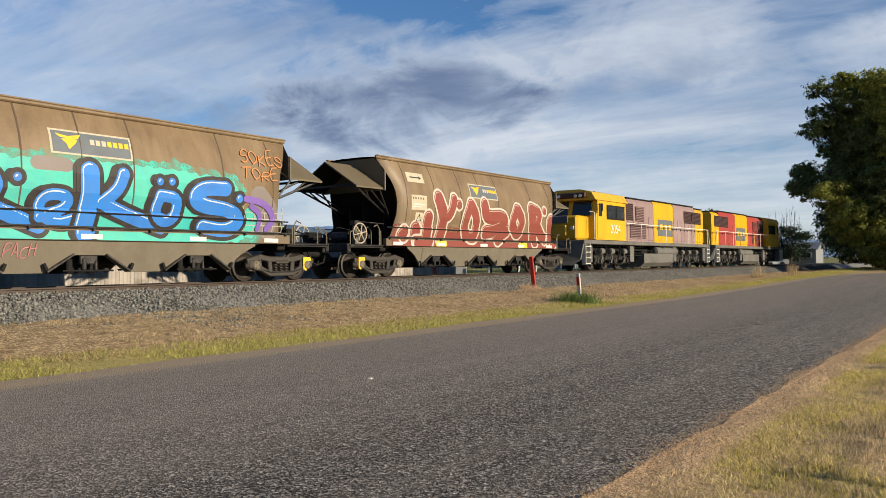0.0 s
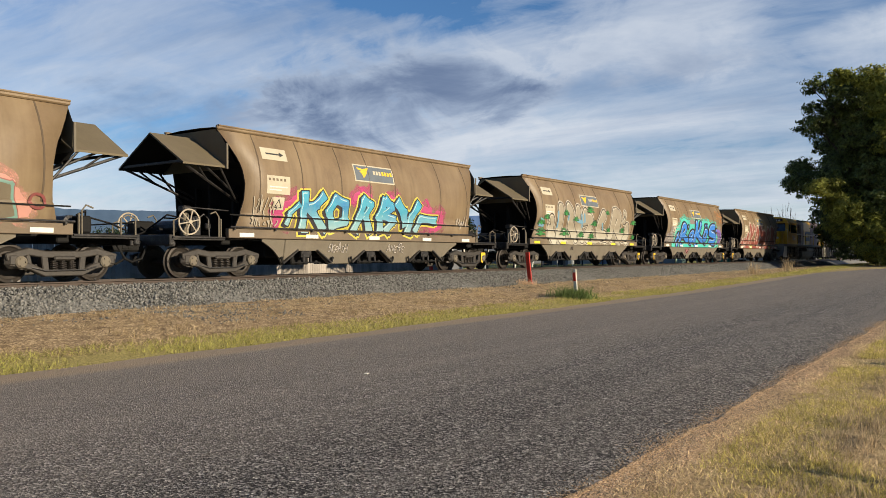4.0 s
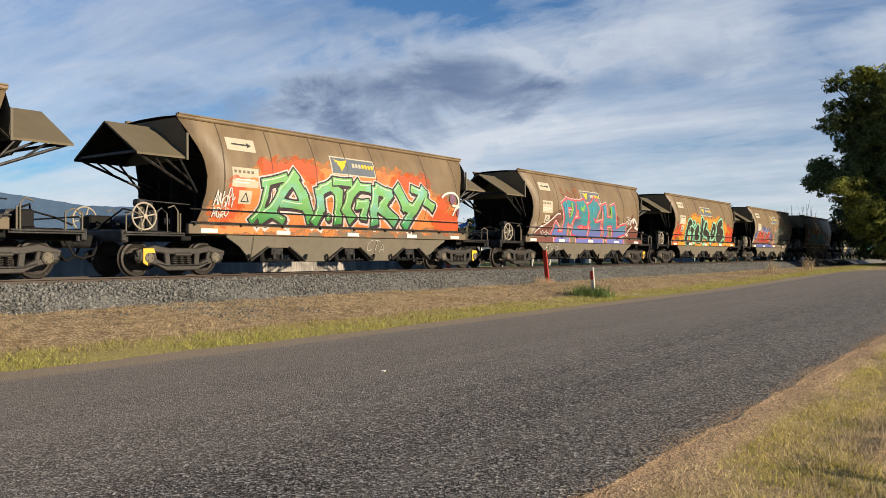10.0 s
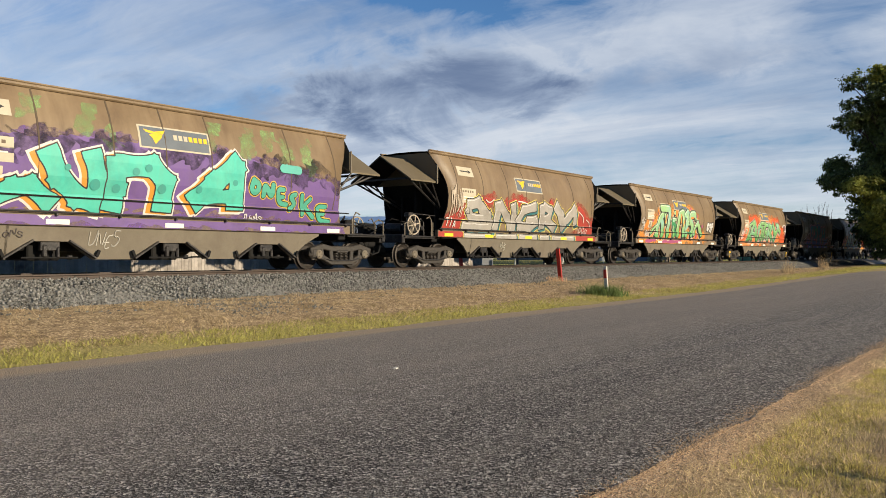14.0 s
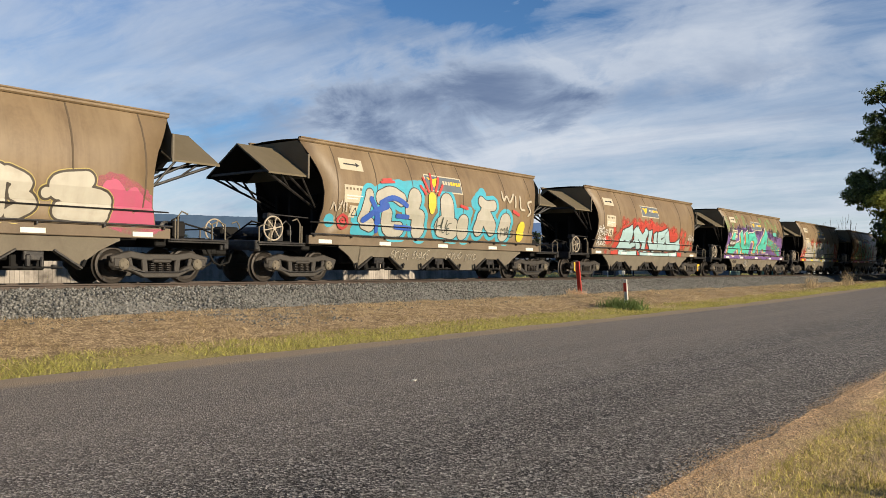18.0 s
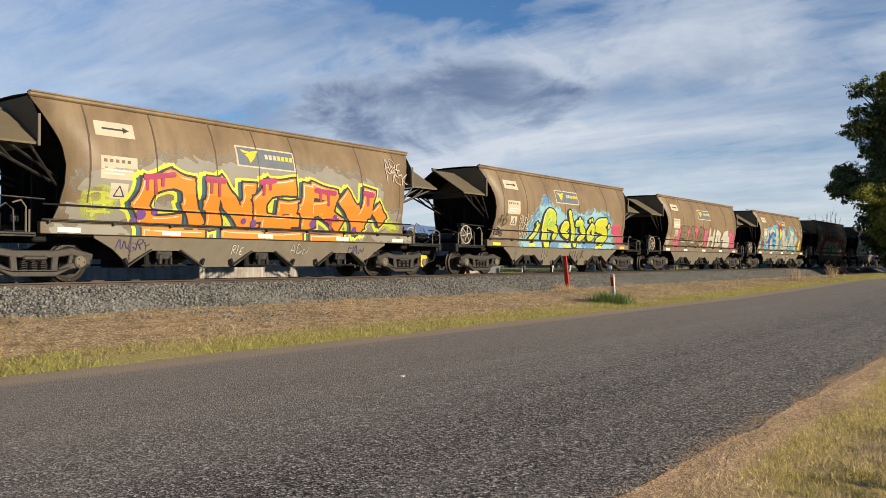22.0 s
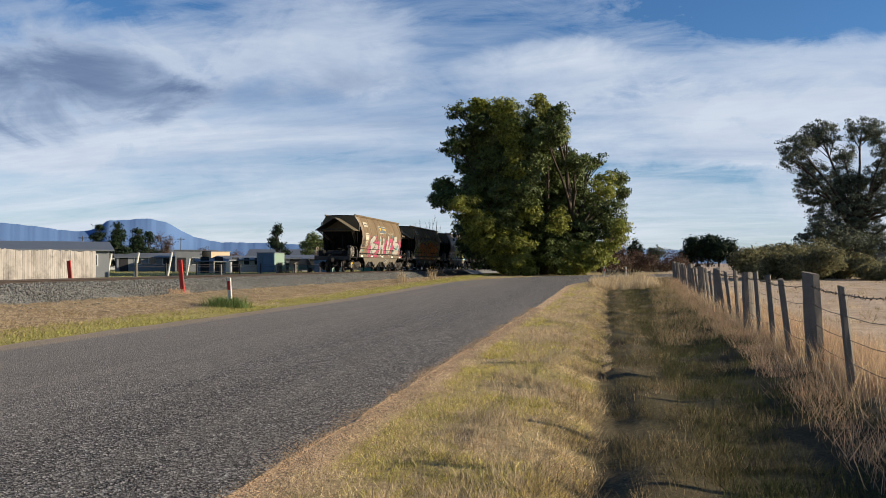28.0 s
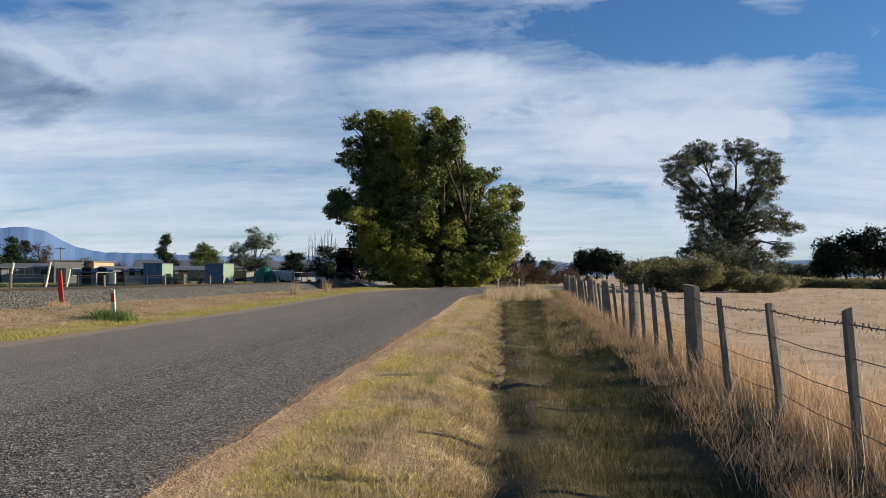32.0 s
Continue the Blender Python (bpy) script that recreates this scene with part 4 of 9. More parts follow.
        for s in (-1, 1):
            for p, q, r in (((1.2, -1.2, 2.86), (0.8, 0.9, 2.0), 0.035), ((1.2, -0.55, 2.86), (0.85, 0.85, 2.15), 0.03), ((1.2, -0.75, 2.84), (1.05, -0.35, 2.52), 0.025), ((1.25, -0.1, 2.86), (1.1, 0.55, 2.05), 0.028)):
                s2 = Mesh().tube([(s * p[0], p[1], p[2]), (s * q[0], q[1], q[2])], r, 6)
                part("strut", mirror_y(s2) if flip else s2, "bogie", w)
        s2 = Mesh().box((0, -1.20, 2.90), (2.4, 0.05, 0.07), 0.01)
        part("cross_bar", mirror_y(s2) if flip else s2, "bogie", w)
    # sills with reflectors and grab pipe
    sill = Mesh().box((1.30, BODY_LEN / 2, 1.145), (0.14, BODY_LEN - 0.2, 0.25), 0.012)
    part("side_sill", sill, "sill", w)
    part("side_sill", mirror_x(sill), "sill", w)
    for s in (1, -1):
        p = Mesh().tube([(s * 1.43, 0.1, 1.30), (s * 1.43, BODY_LEN - 0.1, 1.30)], 0.026, 7)
        for i in range(9):
            p.box((s * 1.39, 0.25 + 1.43 * i, 1.27), (0.12, 0.05, 0.09), 0.01)
        part("grab_pipe", p, "bogie", w)
        for y in (0.70, 3.15, 5.95, 8.78, 11.2):
            part("reflector", Mesh().box((s * 1.374, y, 1.105), (0.012, 0.50, 0.105), 0.0), "white", w)
    # skirt with three chute openings
    sk = Mesh()
    pts = [(1.3, 0.95), (1.45, 0.88), (1.75, 0.72), (2.0, 0.52), (2.15, 0.32), (2.2, 0.32)]
    for c0 in (3.08, 5.98, 8.88):
        pts += [(c0 - 0.95, 0.32), (c0 - 0.36, 0.70), (c0 + 0.36, 0.70), (c0 + 0.95, 0.32)]
    pts += [(9.9, 0.32), (10.0, 0.52), (10.25, 0.72), (10.55, 0.88), (10.7, 0.95)]
    for off in (0.0, -0.05):
        for y, zb in pts:
            sk.v += [(1.30 + off - 0.22 * (0.97 - zb), y, zb), (1.30 + off, y, 0.97 + 0.06)]
    k = len(pts)
    for i in range(k - 1):
        a = 2 * i
        sk.f += [(a, a + 2, a + 3, a + 1), (a + 2 * k, a + 2 * k + 1, a + 2 * k + 3, a + 2 * k + 2), (a, a + 2 * k, a + 2 * k + 2, a + 2)]
        sk.m += [0, 0, 0]
    part("skirt", sk, "skirt", w, "dusty lower hopper skirt")
    part("skirt", mirror_x(sk), "skirt", w, "dusty lower hopper skirt")
    for c0 in (3.08, 5.98, 8.88):
        d = Mesh()
        for s in (1, -1):
            for q in (-1, 1):
                y0, y1 = c0 + q * 0.38, c0 + q * 0.99
                L = math.hypot(0.61, 0.38)
                d.box((s * 1.25, (y0 + y1) / 2, 0.53), (0.10, L, 0.045), 0.008, 1, Matrix.Rotation(math.atan2(-0.38, 0.61) * q, 3, "X"))
                d.box((s * 1.27, c0 + q * 1.02, 0.45), (0.05, 0.07, 0.16), 0.01, 0, Matrix.Rotation(-0.4 * q, 3, "X"))
            d.box((s * 1.16, c0, 0.60), (0.12, 0.42, 0.20), 0.02, 1)
            d.box((s * 1.20, c0 - 0.12, 0.50), (0.10, 0.10, 0.26), 0.02, 1)
            d.box((s * 1.20, c0 + 0.16, 0.47), (0.10, 0.07, 0.22), 0.02, 1)
            d.tube([(s * 1.2, c0 - 0.6, 0.36), (s * 1.2, c0 + 0.6, 0.36)], 0.022, 6, 0)
            d.box((s * 1.14, c0 + 0.45, 0.37), (0.08, 0.12, 0.10), 0.02, 1)
        d.box((0, c0, 0.50), (1.9, 0.7, 0.40), 0.03)
        part("discharge_chute", d, ["black", "bogie"], w)
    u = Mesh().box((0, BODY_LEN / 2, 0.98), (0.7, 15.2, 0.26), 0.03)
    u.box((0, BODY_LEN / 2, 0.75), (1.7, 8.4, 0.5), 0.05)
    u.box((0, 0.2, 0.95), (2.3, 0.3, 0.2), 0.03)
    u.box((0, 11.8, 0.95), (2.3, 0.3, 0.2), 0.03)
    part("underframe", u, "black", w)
    for flip in (False, True):
        h = Mesh()
        h.box((0, -1.55, 0.95), (2.5, 0.14, 0.26), 0.02)
        h.box((0, -0.75, 1.02), (2.6, 1.6, 0.05), 0.01)
        for s in (-1, 1):
            h.box((s * 1.22, -0.75, 1.0), (0.07, 1.65, 0.10), 0.01)
            h.box((s * 1.1, -1.5, 0.86), (0.2, 0.2, 0.14), 0.02)
        part("end_platform", mirror_y(h) if flip else h, "bogie", w)
        cp = Mesh().box((0, -1.85, 0.82), (0.34, 0.6, 0.3), 0.05)
        cp.box((0.08, -2.1, 0.82), (0.22, 0.24, 0.26), 0.06)
        cp.tube([(0.35, -1.6, 0.85), (0.4, -1.8, 0.5), (0.33, -2.05, 0.42), (0.25, -2.2, 0.55)], 0.03, 7)
        cp.tube([(-0.35, -1.6, 0.85), (-0.4, -1.8, 0.45), (-0.33, -2.05, 0.38), (-0.25, -2.2, 0.5)], 0.03, 7)
        part("coupler", mirror_y(cp) if flip else cp, "black", w)
        runs = []
        for s in (-1, 1):
            runs.append([(s * 1.25, -1.5, 1.0), (s * 1.25, -1.5, 1.42), (s * 1.25, -1.3, 1.50), (s * 1.25, -1.12, 1.42), (s * 1.25, -1.12, 1.0)])
            runs.append([(s * 1.28, -0.15, 1.0), (s * 1.28, -0.15, 1.55), (s * 1.28, -0.25, 1.68), (s * 1.28, -0.42, 1.62)])
            runs.append([(s * 1.28, -0.08, 1.0), (s * 1.28, -0.08, 1.5)])
        if flip:
            runs.append([(-1.25, -1.45, 1.33), (1.25, -1.45, 1.33)])
        for run in runs:
            rl = Mesh().tube(run, 0.02, 6)
            part("grab_iron", mirror_y(rl) if flip else rl, "skirt", w)
    # clutter over the end platforms
    for flip in (False, True):
        def put_end(name, mesh, mat):
            part(name, mirror_y(mesh) if flip else mesh, mat, w)
        put_end("air_reservoir", Mesh().turned([(-0.75, 0.08), (-0.70, 0.20), (0.35, 0.20), (0.40, 0.08)], "x", (0, -0.45, 1.30), 14), "bogie")
        v = Mesh().box((0.62, -0.55, 1.28), (0.28, 0.34, 0.40), 0.04)
        v.tube([(0.62, -0.72, 1.45), (0.85, -1.1, 1.32), (1.12, -1.35, 1.15)], 0.022, 6)
        v.tube([(0.5, -0.5, 1.5), (0.2, -0.9, 1.62), (-0.3, -1.2, 1.2), (-0.5, -1.5, 1.0)], 0.024, 6)
        put_end("brake_valve", v, "black")
    # brake stand with its wheel at the rear
    b = Mesh().box((1.02, -1.0, 1.32), (0.16, 0.16, 0.62), 0.02, 0)
    b.box((1.02, -0.72, 1.30), (0.22, 0.30, 0.52), 0.04, 1)
    b.box((1.0, -0.98, 1.72), (0.26, 0.26, 0.18), 0.04, 1)
    b.box((1.0, -0.75, 1.68), (0.12, 0.20, 0.14), 0.03, 1)
    b.tube([(1.05, -1.1, 1.78), (1.05, 0.35, 1.74)], 0.018, 6, 1)
    b.tube([(1.05, -0.6, 1.5), (1.06, -0.45, 1.62), (1.06, -0.3, 1.5), (1.06, -0.28, 1.05)], 0.022, 6, 1)
    b.box((0.9, -0.2, 1.32), (0.12, 0.16, 0.16), 0.03, 1)
    part("brake_stand", b, ["skirt", "bogie"], w)
    hw = part("brake_wheel", handwheel_mesh(), "brakewheel", w, "spoked brake wheel with pale rim", m=pose(1.24, -1.03, 1.40))
    hw2 = part("brake_wheel", handwheel_mesh(), "brakewheel", w, "spoked brake wheel with pale rim", m=pose(-1.24, -1.03, 1.40))
    part("brake_box", Mesh().box((-0.95, -0.86, 1.26), (0.34, 0.62, 0.46), 0.04).box((-0.55, -0.62, 1.16), (0.5, 0.4, 0.3), 0.04).box((-0.1, -0.70, 1.12), (0.3, 0.5, 0.22), 0.03), "black", w)
    bogie(w, 0.135)
    bogie(w, BODY_LEN - 0.135)
    # signs on both sides
    for s in (1, -1):
        def put(name, mesh, mats, label=""):
            part(name, mesh if s > 0 else mirror_x(mesh), mats, w, label)
        a = side_patch(Mesh(), 1.28, 2.22, 3.17, 3.50, 0.006)
        side_patch(a, 1.45, 1.98, 3.32, 3.36, 0.010, 1)
        a.add([on_side(1.95, 3.27, 0.010), on_side(2.10, 3.34, 0.010), on_side(1.95, 3.41, 0.010)], [(0, 1, 2)], 1)
        put("arrow_sign", a, ["plate", "signblack"], "faded direction arrow panel")
        a = side_patch(Mesh(), 1.36, 2.22, 2.24, 2.74, 0.006)
        for i in range(5):
            side_patch(a, 1.42 + 0.14 * i, 1.50 + 0.14 * i, 2.60, 2.67, 0.009, 1)
        side_patch(a, 1.45, 2.1, 2.42, 2.45, 0.009, 2)
        side_patch(a, 1.45, 1.9, 2.34, 2.37, 0.009, 2)
        put("number_panel", a, ["plate", "sill", "white"], "yellowed panel with faded marks")
        a = side_patch(Mesh(), 1.60, 2.02, 1.82, 2.16, 0.006)
        for (y0, z0), (y1, z1) in (((1.69, 1.88), (1.93, 1.88)), ((1.93, 1.88), (1.81, 2.10)), ((1.81, 2.10), (1.69, 1.88))):
            a.tube([on_side(y0, z0, 0.01), on_side(y1, z1, 0.01)], 0.014, 5, 1)
        put("triangle_sign", a, ["plate", "signblack"])
        a = side_patch(Mesh(), 5.0, 6.95, 2.84, 3.38, 0.006)
        side_patch(a, 5.05, 6.90, 2.88, 3.34, 0.009, 1)
        vs = [on_side(5.14, 3.28, 0.013), on_side(5.42, 3.24, 0.013), on_side(5.72, 3.30, 0.013), on_side(5.58, 3.10, 0.013), on_side(5.42, 2.95, 0.013), on_side(5.36, 3.08, 0.013)]
        a.add(vs, [(0, 5, 1), (1, 5, 3), (1, 3, 2), (5, 4, 3)], 2)
        for i in range(3):
            side_patch(a, 5.92 + 0.14 * i, 6.02 + 0.14 * i, 3.10, 3.22, 0.013, 0, nz=1)
        for i in range(4):
            side_patch(a, 6.34 + 0.14 * i, 6.44 + 0.14 * i, 3.10, 3.22, 0.013, 2, nz=1)
        put("logo_panel", a, ["plate", "signblue", "yellow"], "faded slate panel with yellow emblem")
    return w


TRAIN = []
_first = wagon_master()
TRAIN.append(_first)
for _i in range(16):
    TRAIN.append(copy_thing(_first, Matrix.Identity(4)))

# ---- locomotives ----
MAT.update({
    "locoyellow": material("sunlit_loco_yellow", (0.68, 0.385, 0.012), 0.42, 0, 0.08, 1.2, 30, 0.02, stain=(0.30, 0.19, 0.05), stain_amt=0.35, streak=True),
    "locofaded": material("faded_pinkish_maroon", (0.29, 0.205, 0.20), 0.6, 0, 0.12, 1.0, 25, 0.03, stain=(0.18, 0.11, 0.10), stain_amt=0.5, streak=True),
    "locored": material("loco_red_paint", (0.36, 0.05, 0.045), 0.5, 0, 0.12, 1.0, 25, 0.03, stain=(0.15, 0.05, 0.04), stain_amt=0.4, streak=True),
    "locogrey": material("dusty_grey_underframe", (0.135, 0.13, 0.118), 0.7, 0, 0.25, 1.5, 25, 0.06, stain=(0.045, 0.04, 0.036), stain_amt=0.6),
    "locodark": material("dark_maroon_grille", (0.06, 0.025, 0.025), 0.7, 0, 0.2, 4, 40, 0.2),
    "lamp": material("lamp_lens", (0.6, 0.6, 0.55), 0.2, 0, 0.05),
})


def locomotive(body, label, number=""):
    """Diesel-electric with one cab at its -y end and a long hood."""
    L = thing("locomotive", label, "locomotive", group="locomotives of the train")
    u = Mesh().box((0, 0, 1.38), (2.72, 19.0, 0.20), 0.03)
    u.box((0, 0, 1.12), (1.2, 18.6, 0.3), 0.05)
    part("underframe", u, "locogrey", L, "dusty grey frame and walkway")
    for s in (-1, 1):
        for y, w2 in ((-8.6, 0.35), (-3.5, 0.5), (3.1, 0.4), (8.6, 0.45)):
            part("equipment_box", Mesh().box((s * 1.1, y, 0.82), (0.36, w2, 0.85), 0.04), "locogrey", L)
        for y in (-7.4, -6.2, -4.6, 4.4, 5.6, 7.0):
            bc = Mesh().turned([(0, 0.05), (0.02, 0.15), (0.42, 0.15), (0.46, 0.05)], "y", (s * 1.14, y, 0.95), 12)
            bc.tube([(s * 1.16, y + 0.2, 0.9), (s * 1.2, y + 0.25, 0.62), (s * 1.18, y + 0.1, 0.36)], 0.03, 6)
            part("brake_cylinder", bc, "locogrey", L)
        hose = Mesh()
        for y in (-6.9, -5.2, 1.0, 4.9, 6.4):
            hose.tube([(s * 1.25, y, 1.25), (s * 1.27, y + 0.12, 0.9), (s * 1.22, y - 0.1, 0.55)], 0.035, 6)
        part("hose", hose, "black", L)["kind"] = "stuff"
    # added black box that stands in for the dark gap behind the bogies
    part("inner_frame", Mesh().box((0, 0, 0.80), (1.5, 18.0, 0.75), 0.05), "black", L)
    for s in (-1, 1):
        p = Mesh()
        p.extrude([(-1.3, s * 9.5, 1.30), (1.3, s * 9.5, 1.30), (1.25, s * 9.75, 0.55), (0.9, s * 10.0, 0.28), (-0.9, s * 10.0, 0.28), (-1.25, s * 9.75, 0.55)], (0, -s * 0.12, 0))
        part("pilot", p, "locogrey", L)
        c = Mesh().box((0, s * 9.9, 0.85), (0.34, 0.5, 0.3), 0.05)
        for q in (-1, 1):
            c.tube([(q * 0.4, s * 9.75, 0.9), (q * 0.5, s * 10.0, 0.5), (q * 0.3, s * 10.1, 0.45)], 0.03, 6)
        part("coupler", c, "black", L)
        for q in (-1, 1):
            st = Mesh()
            for k in range(4):
                st.box((q * 1.28, s * 9.15, 0.35 + 0.27 * k), (0.22, 0.5, 0.03), 0.005)
            st.box((q * 1.28, s * 9.41, 0.8), (0.22, 0.03, 1.0), 0.005)
            st.box((q * 1.28, s * 8.89, 0.8), (0.22, 0.03, 1.0), 0.005)
            part("step_well", st, "white", L)
    # low nose, cab and roof
    n = Mesh().box((0, -8.85, 2.06), (2.0, 1.35, 1.16), 0.10)
    n.box((0, -9.55, 1.95), (0.9, 0.10, 0.5), 0.03)
    part("nose", n, "locoyellow", L, "yellow low nose")
    part("number_box", Mesh().box((0, -9.56, 2.45), (1.1, 0.06, 0.34), 0.02), "signblue", L)
    cab = Mesh()
    # walls with raked upper front
    sec = [(-8.25, 1.5), (-8.25, 2.6), (-8.0, 3.45), (-4.55, 3.55), (-4.55, 1.5)]
    cab.extrude([(-1.36, y, z) for y, z in sec], (2.72, 0, 0))
    part("cab", cab, "locoyellow", L, "yellow driver's cab")
    roof = Mesh()
    rp = [(-1.42, 3.42), (-1.2, 3.80), (-0.6, 3.95), (0.6, 3.95), (1.2, 3.80), (1.42, 3.42)]
    roof.extrude([(x, -8.35, z) for x, z in rp], (0, 4.0, 0))
    part("cab_roof", roof, "locoyellow", L, "rounded yellow cab roof")
    part("headlight_box", Mesh().box((0, -8.42, 3.66), (1.9, 0.22, 0.26), 0.05), "locodark", L)
    for x in (-0.7, -0.45, 0.45, 0.7):
        part("headlight", Mesh().turned([(-0.02, 0.08), (0.03, 0.08)], "y", (x, -8.54, 3.62), 14), "lamp", L)
    for s in (-1, 1):
        for y0, y1 in ((-6.95, -5.85), (-5.82, -4.72)):
            w = Mesh().box((s * 1.365, (y0 + y1) / 2, 2.88), (0.03, y1 - y0, 0.72), 0.008)
            win = part("window_frame", w, "black", L)
            part("pane", Mesh().box((s * 1.384, (y0 + y1) / 2, 2.88), (0.012, y1 - y0 - 0.12, 0.60), 0.0), "glass", win)
        part("cab_door", Mesh().box((s * 1.37, -7.75, 2.45), (0.03, 0.6, 1.8), 0.01), "locoyellow", L)
        part("pane", Mesh().box((s * 1.392, -7.75, 2.95), (0.012, 0.36, 0.62), 0.0), "glass", L)
        fw = Mesh().box((s * 0.62, -8.16, 3.02), (1.0, 0.05, 0.74), 0.03, 0, Matrix.Rotation(-0.285, 3, "X"))
        part("windscreen", fw, "glass", L)
        part("marker_light", Mesh().turned([(-0.03, 0.10), (0.03, 0.10)], "y", (s * 0.75, -9.56, 2.05), 14), "lamp", L)
        mr = Mesh().tube([(s * 1.38, -8.1, 3.2), (s * 1.62, -8.1, 3.2)], 0.015, 5)
        mr.box((s * 1.64, -8.1, 3.05), (0.04, 0.16, 0.36), 0.01)
        part("mirror", mr, "black", L)
    horn = Mesh()
    for i in range(3):
        horn.turned([(0, 0.03), (0.35, 0.04), (0.42, 0.10)], "y", (-0.25 + 0.25 * i, -6.4, 3.95), 10)
    horn.box((0, -5.6, 3.92), (0.5, 0.4, 0.16), 0.03)
    part("horn", horn, "black", L)
    # long hood in colour blocks
    blocks = [(-4.5, -3.45, body, 3.72), (-3.4, 0.3, body, 3.80), (0.35, 3.6, "locoyellow", 3.84), (3.65, 7.6, body, 3.84), (7.65, 9.3, "locoyellow", 3.74)]
    for y0, y1, mt, top in blocks:
        h = Mesh()
        pr = [(-1.0, 1.49), (-1.0, top - 0.18), (-0.86, top), (0.86, top), (1.0, top - 0.18), (1.0, 1.49)]
        h.extrude([(x, y0, z) for x, z in pr], (0, y1 - y0, 0))
        part("hood_section", h, mt, L)
        part("hood_roof", Mesh().box((0, (y0 + y1) / 2, top + 0.03), (1.9, y1 - y0 - 0.05, 0.07), 0.02), "black", L)
        for s in (-1, 1):
            k = max(1, int((y1 - y0) / 0.62))
            for i in range(k):
                yc = y0 + (i + 0.5) * (y1 - y0) / k
                d = part("hood_door", Mesh().box((s * 1.008, yc, 2.25), (0.03, (y1 - y0) / k - 0.06, 1.3), 0.01), mt, L)
                part("latch", Mesh().box((s * 1.03, yc + 0.18, 2.3), (0.03, 0.04, 0.12), 0.005), "black", d)
    for s in (-1, 1):
        for y0, y1, z0, z1 in ((-4.35, -2.75, 2.62, 3.52), (-3.2, -0.9, 1.68, 2.5), (-2.4, -1.2, 2.6, 3.4), (5.5, 6.85, 2.75, 3.5), (7.0, 8.7, 2.75, 3.5)):
            gr = part("grille", Mesh().box((s * 1.03, (y0 + y1) / 2, (z0 + z1) / 2), (0.04, y1 - y0, z1 - z0), 0.01), "locodark", L)
            sl = Mesh()
            for i in range(9):
                sl.box((s * 1.055, (y0 + y1) / 2, z0 + (i + 0.5) * (z1 - z0) / 9), (0.03, y1 - y0 - 0.1, 0.025), 0)
            part("slat", sl, body if y0 in (-3.2, -2.4) else "black", gr)["kind"] = "stuff"
        part("emblem_panel", Mesh().box((s * 1.03, 2.2, 2.35), (0.02, 2.4, 0.95), 0.005), "signblue", L)
        for i in range(3):
            part("emblem_bar", Mesh().box((s * 1.045, 1.5 + 0.7 * i, 2.4), (0.012, 0.42, 0.3), 0), "yellow", L)
        r = Mesh().tube([(s * 1.33, -4.4, 2.42), (s * 1.33, 9.3, 2.42), (s * 1.33, 9.55, 1.5)], 0.022, 6)
        part("handrail", r, "white", L)
        for i in range(8):
            part("stanchion", Mesh().tube([(s * 1.33, -4.2 + 1.9 * i, 1.48), (s * 1.33, -4.2 + 1.9 * i, 2.42)], 0.022, 6), "white" if i % 2 else "yellow", L)
        part("handrail", Mesh().tube([(s * 1.4, -8.45, 1.5), (s * 1.4, -8.45, 2.8), (s * 1.2, -8.6, 2.85)], 0.022, 6), "white", L)
        res = Mesh().turned([(2.0, 0.10), (2.05, 0.24), (5.4, 0.24), (5.45, 0.10)], "y", (s * 1.12, -2.0, 0.98), 16)
        part("air_reservoir", res, "locogrey", L)
        pp = Mesh()
        for k in range(3):
            pp.tube([(s * 1.15, -4.5, 0.75 + 0.13 * k), (s * 1.15, -0.3, 0.75 + 0.13 * k)], 0.025, 6)
        pp.box((s * 1.0, -3.4, 0.85), (0.4, 0.7, 0.5), 0.05)
        pp.box((s * 1.0, -1.6, 0.85), (0.35, 0.5, 0.45), 0.05)
        part("pipework", pp, "black", L)
    tank = Mesh()
    tp = [(-1.3, 0.85), (-1.3, 0.35), (-1.05, 0.13), (1.05, 0.13), (1.3, 0.35), (1.3, 0.85)]
    tank.extrude([(x, -1.9, z) for x, z in tp], (0, 4.6, 0))
    part("fuel_tank", tank, "locogrey", L, "pale dusty fuel tank")
    for y in (-0.2, 2.5, 5.2, 7.6):
        f = Mesh().turned([(0.0, 0.55), (0.12, 0.55), (0.14, 0.5)], "z", (0, y, 3.66), 20)
        part("roof_fan", f, "locodark", L)
    part("exhaust", Mesh().box((0, -1.6, 3.72), (0.5, 0.9, 0.25), 0.04), "black", L)
    for y in (-5.6, 5.9):
        b = part("bogie", Mesh().box((0, 0, 0.72), (1.7, 3.2, 0.2), 0.04), "bogie", L, "three-axle loco bogie", m=pose(0, y, 0))
        for s in (-1, 1):
            f = Mesh().box((s * 1.0, 0, 0.68), (0.16, 4.4, 0.18), 0.04)
            for dy in (-1.65, 0, 1.65):
                f.box((s * 1.02, dy, 0.5), (0.22, 0.42, 0.36), 0.05)
                f.turned([(s * 1.1, 0.13), (s * 1.2, 0.11)], "x", (0, dy, 0.47), 14)
            for dy in (-2.1, -1.25, -0.42, 0.42, 1.25, 2.1):
                f.turned([(0.42, 0.07), (0.64, 0.07)], "z", (s * 1.06, dy, 0.0), 8)
                f.box((s * 1.04, dy, 0.36), (0.08, 0.16, 0.14), 0.02)
            for dy in (-0.83, 0.83):
                f.box((s * 1.04, dy, 0.62), (0.2, 0.5, 0.22), 0.03)
                f.tube([(s * 1.08, dy - 0.35, 0.30), (s * 1.08, dy + 0.35, 0.30)], 0.03, 6)
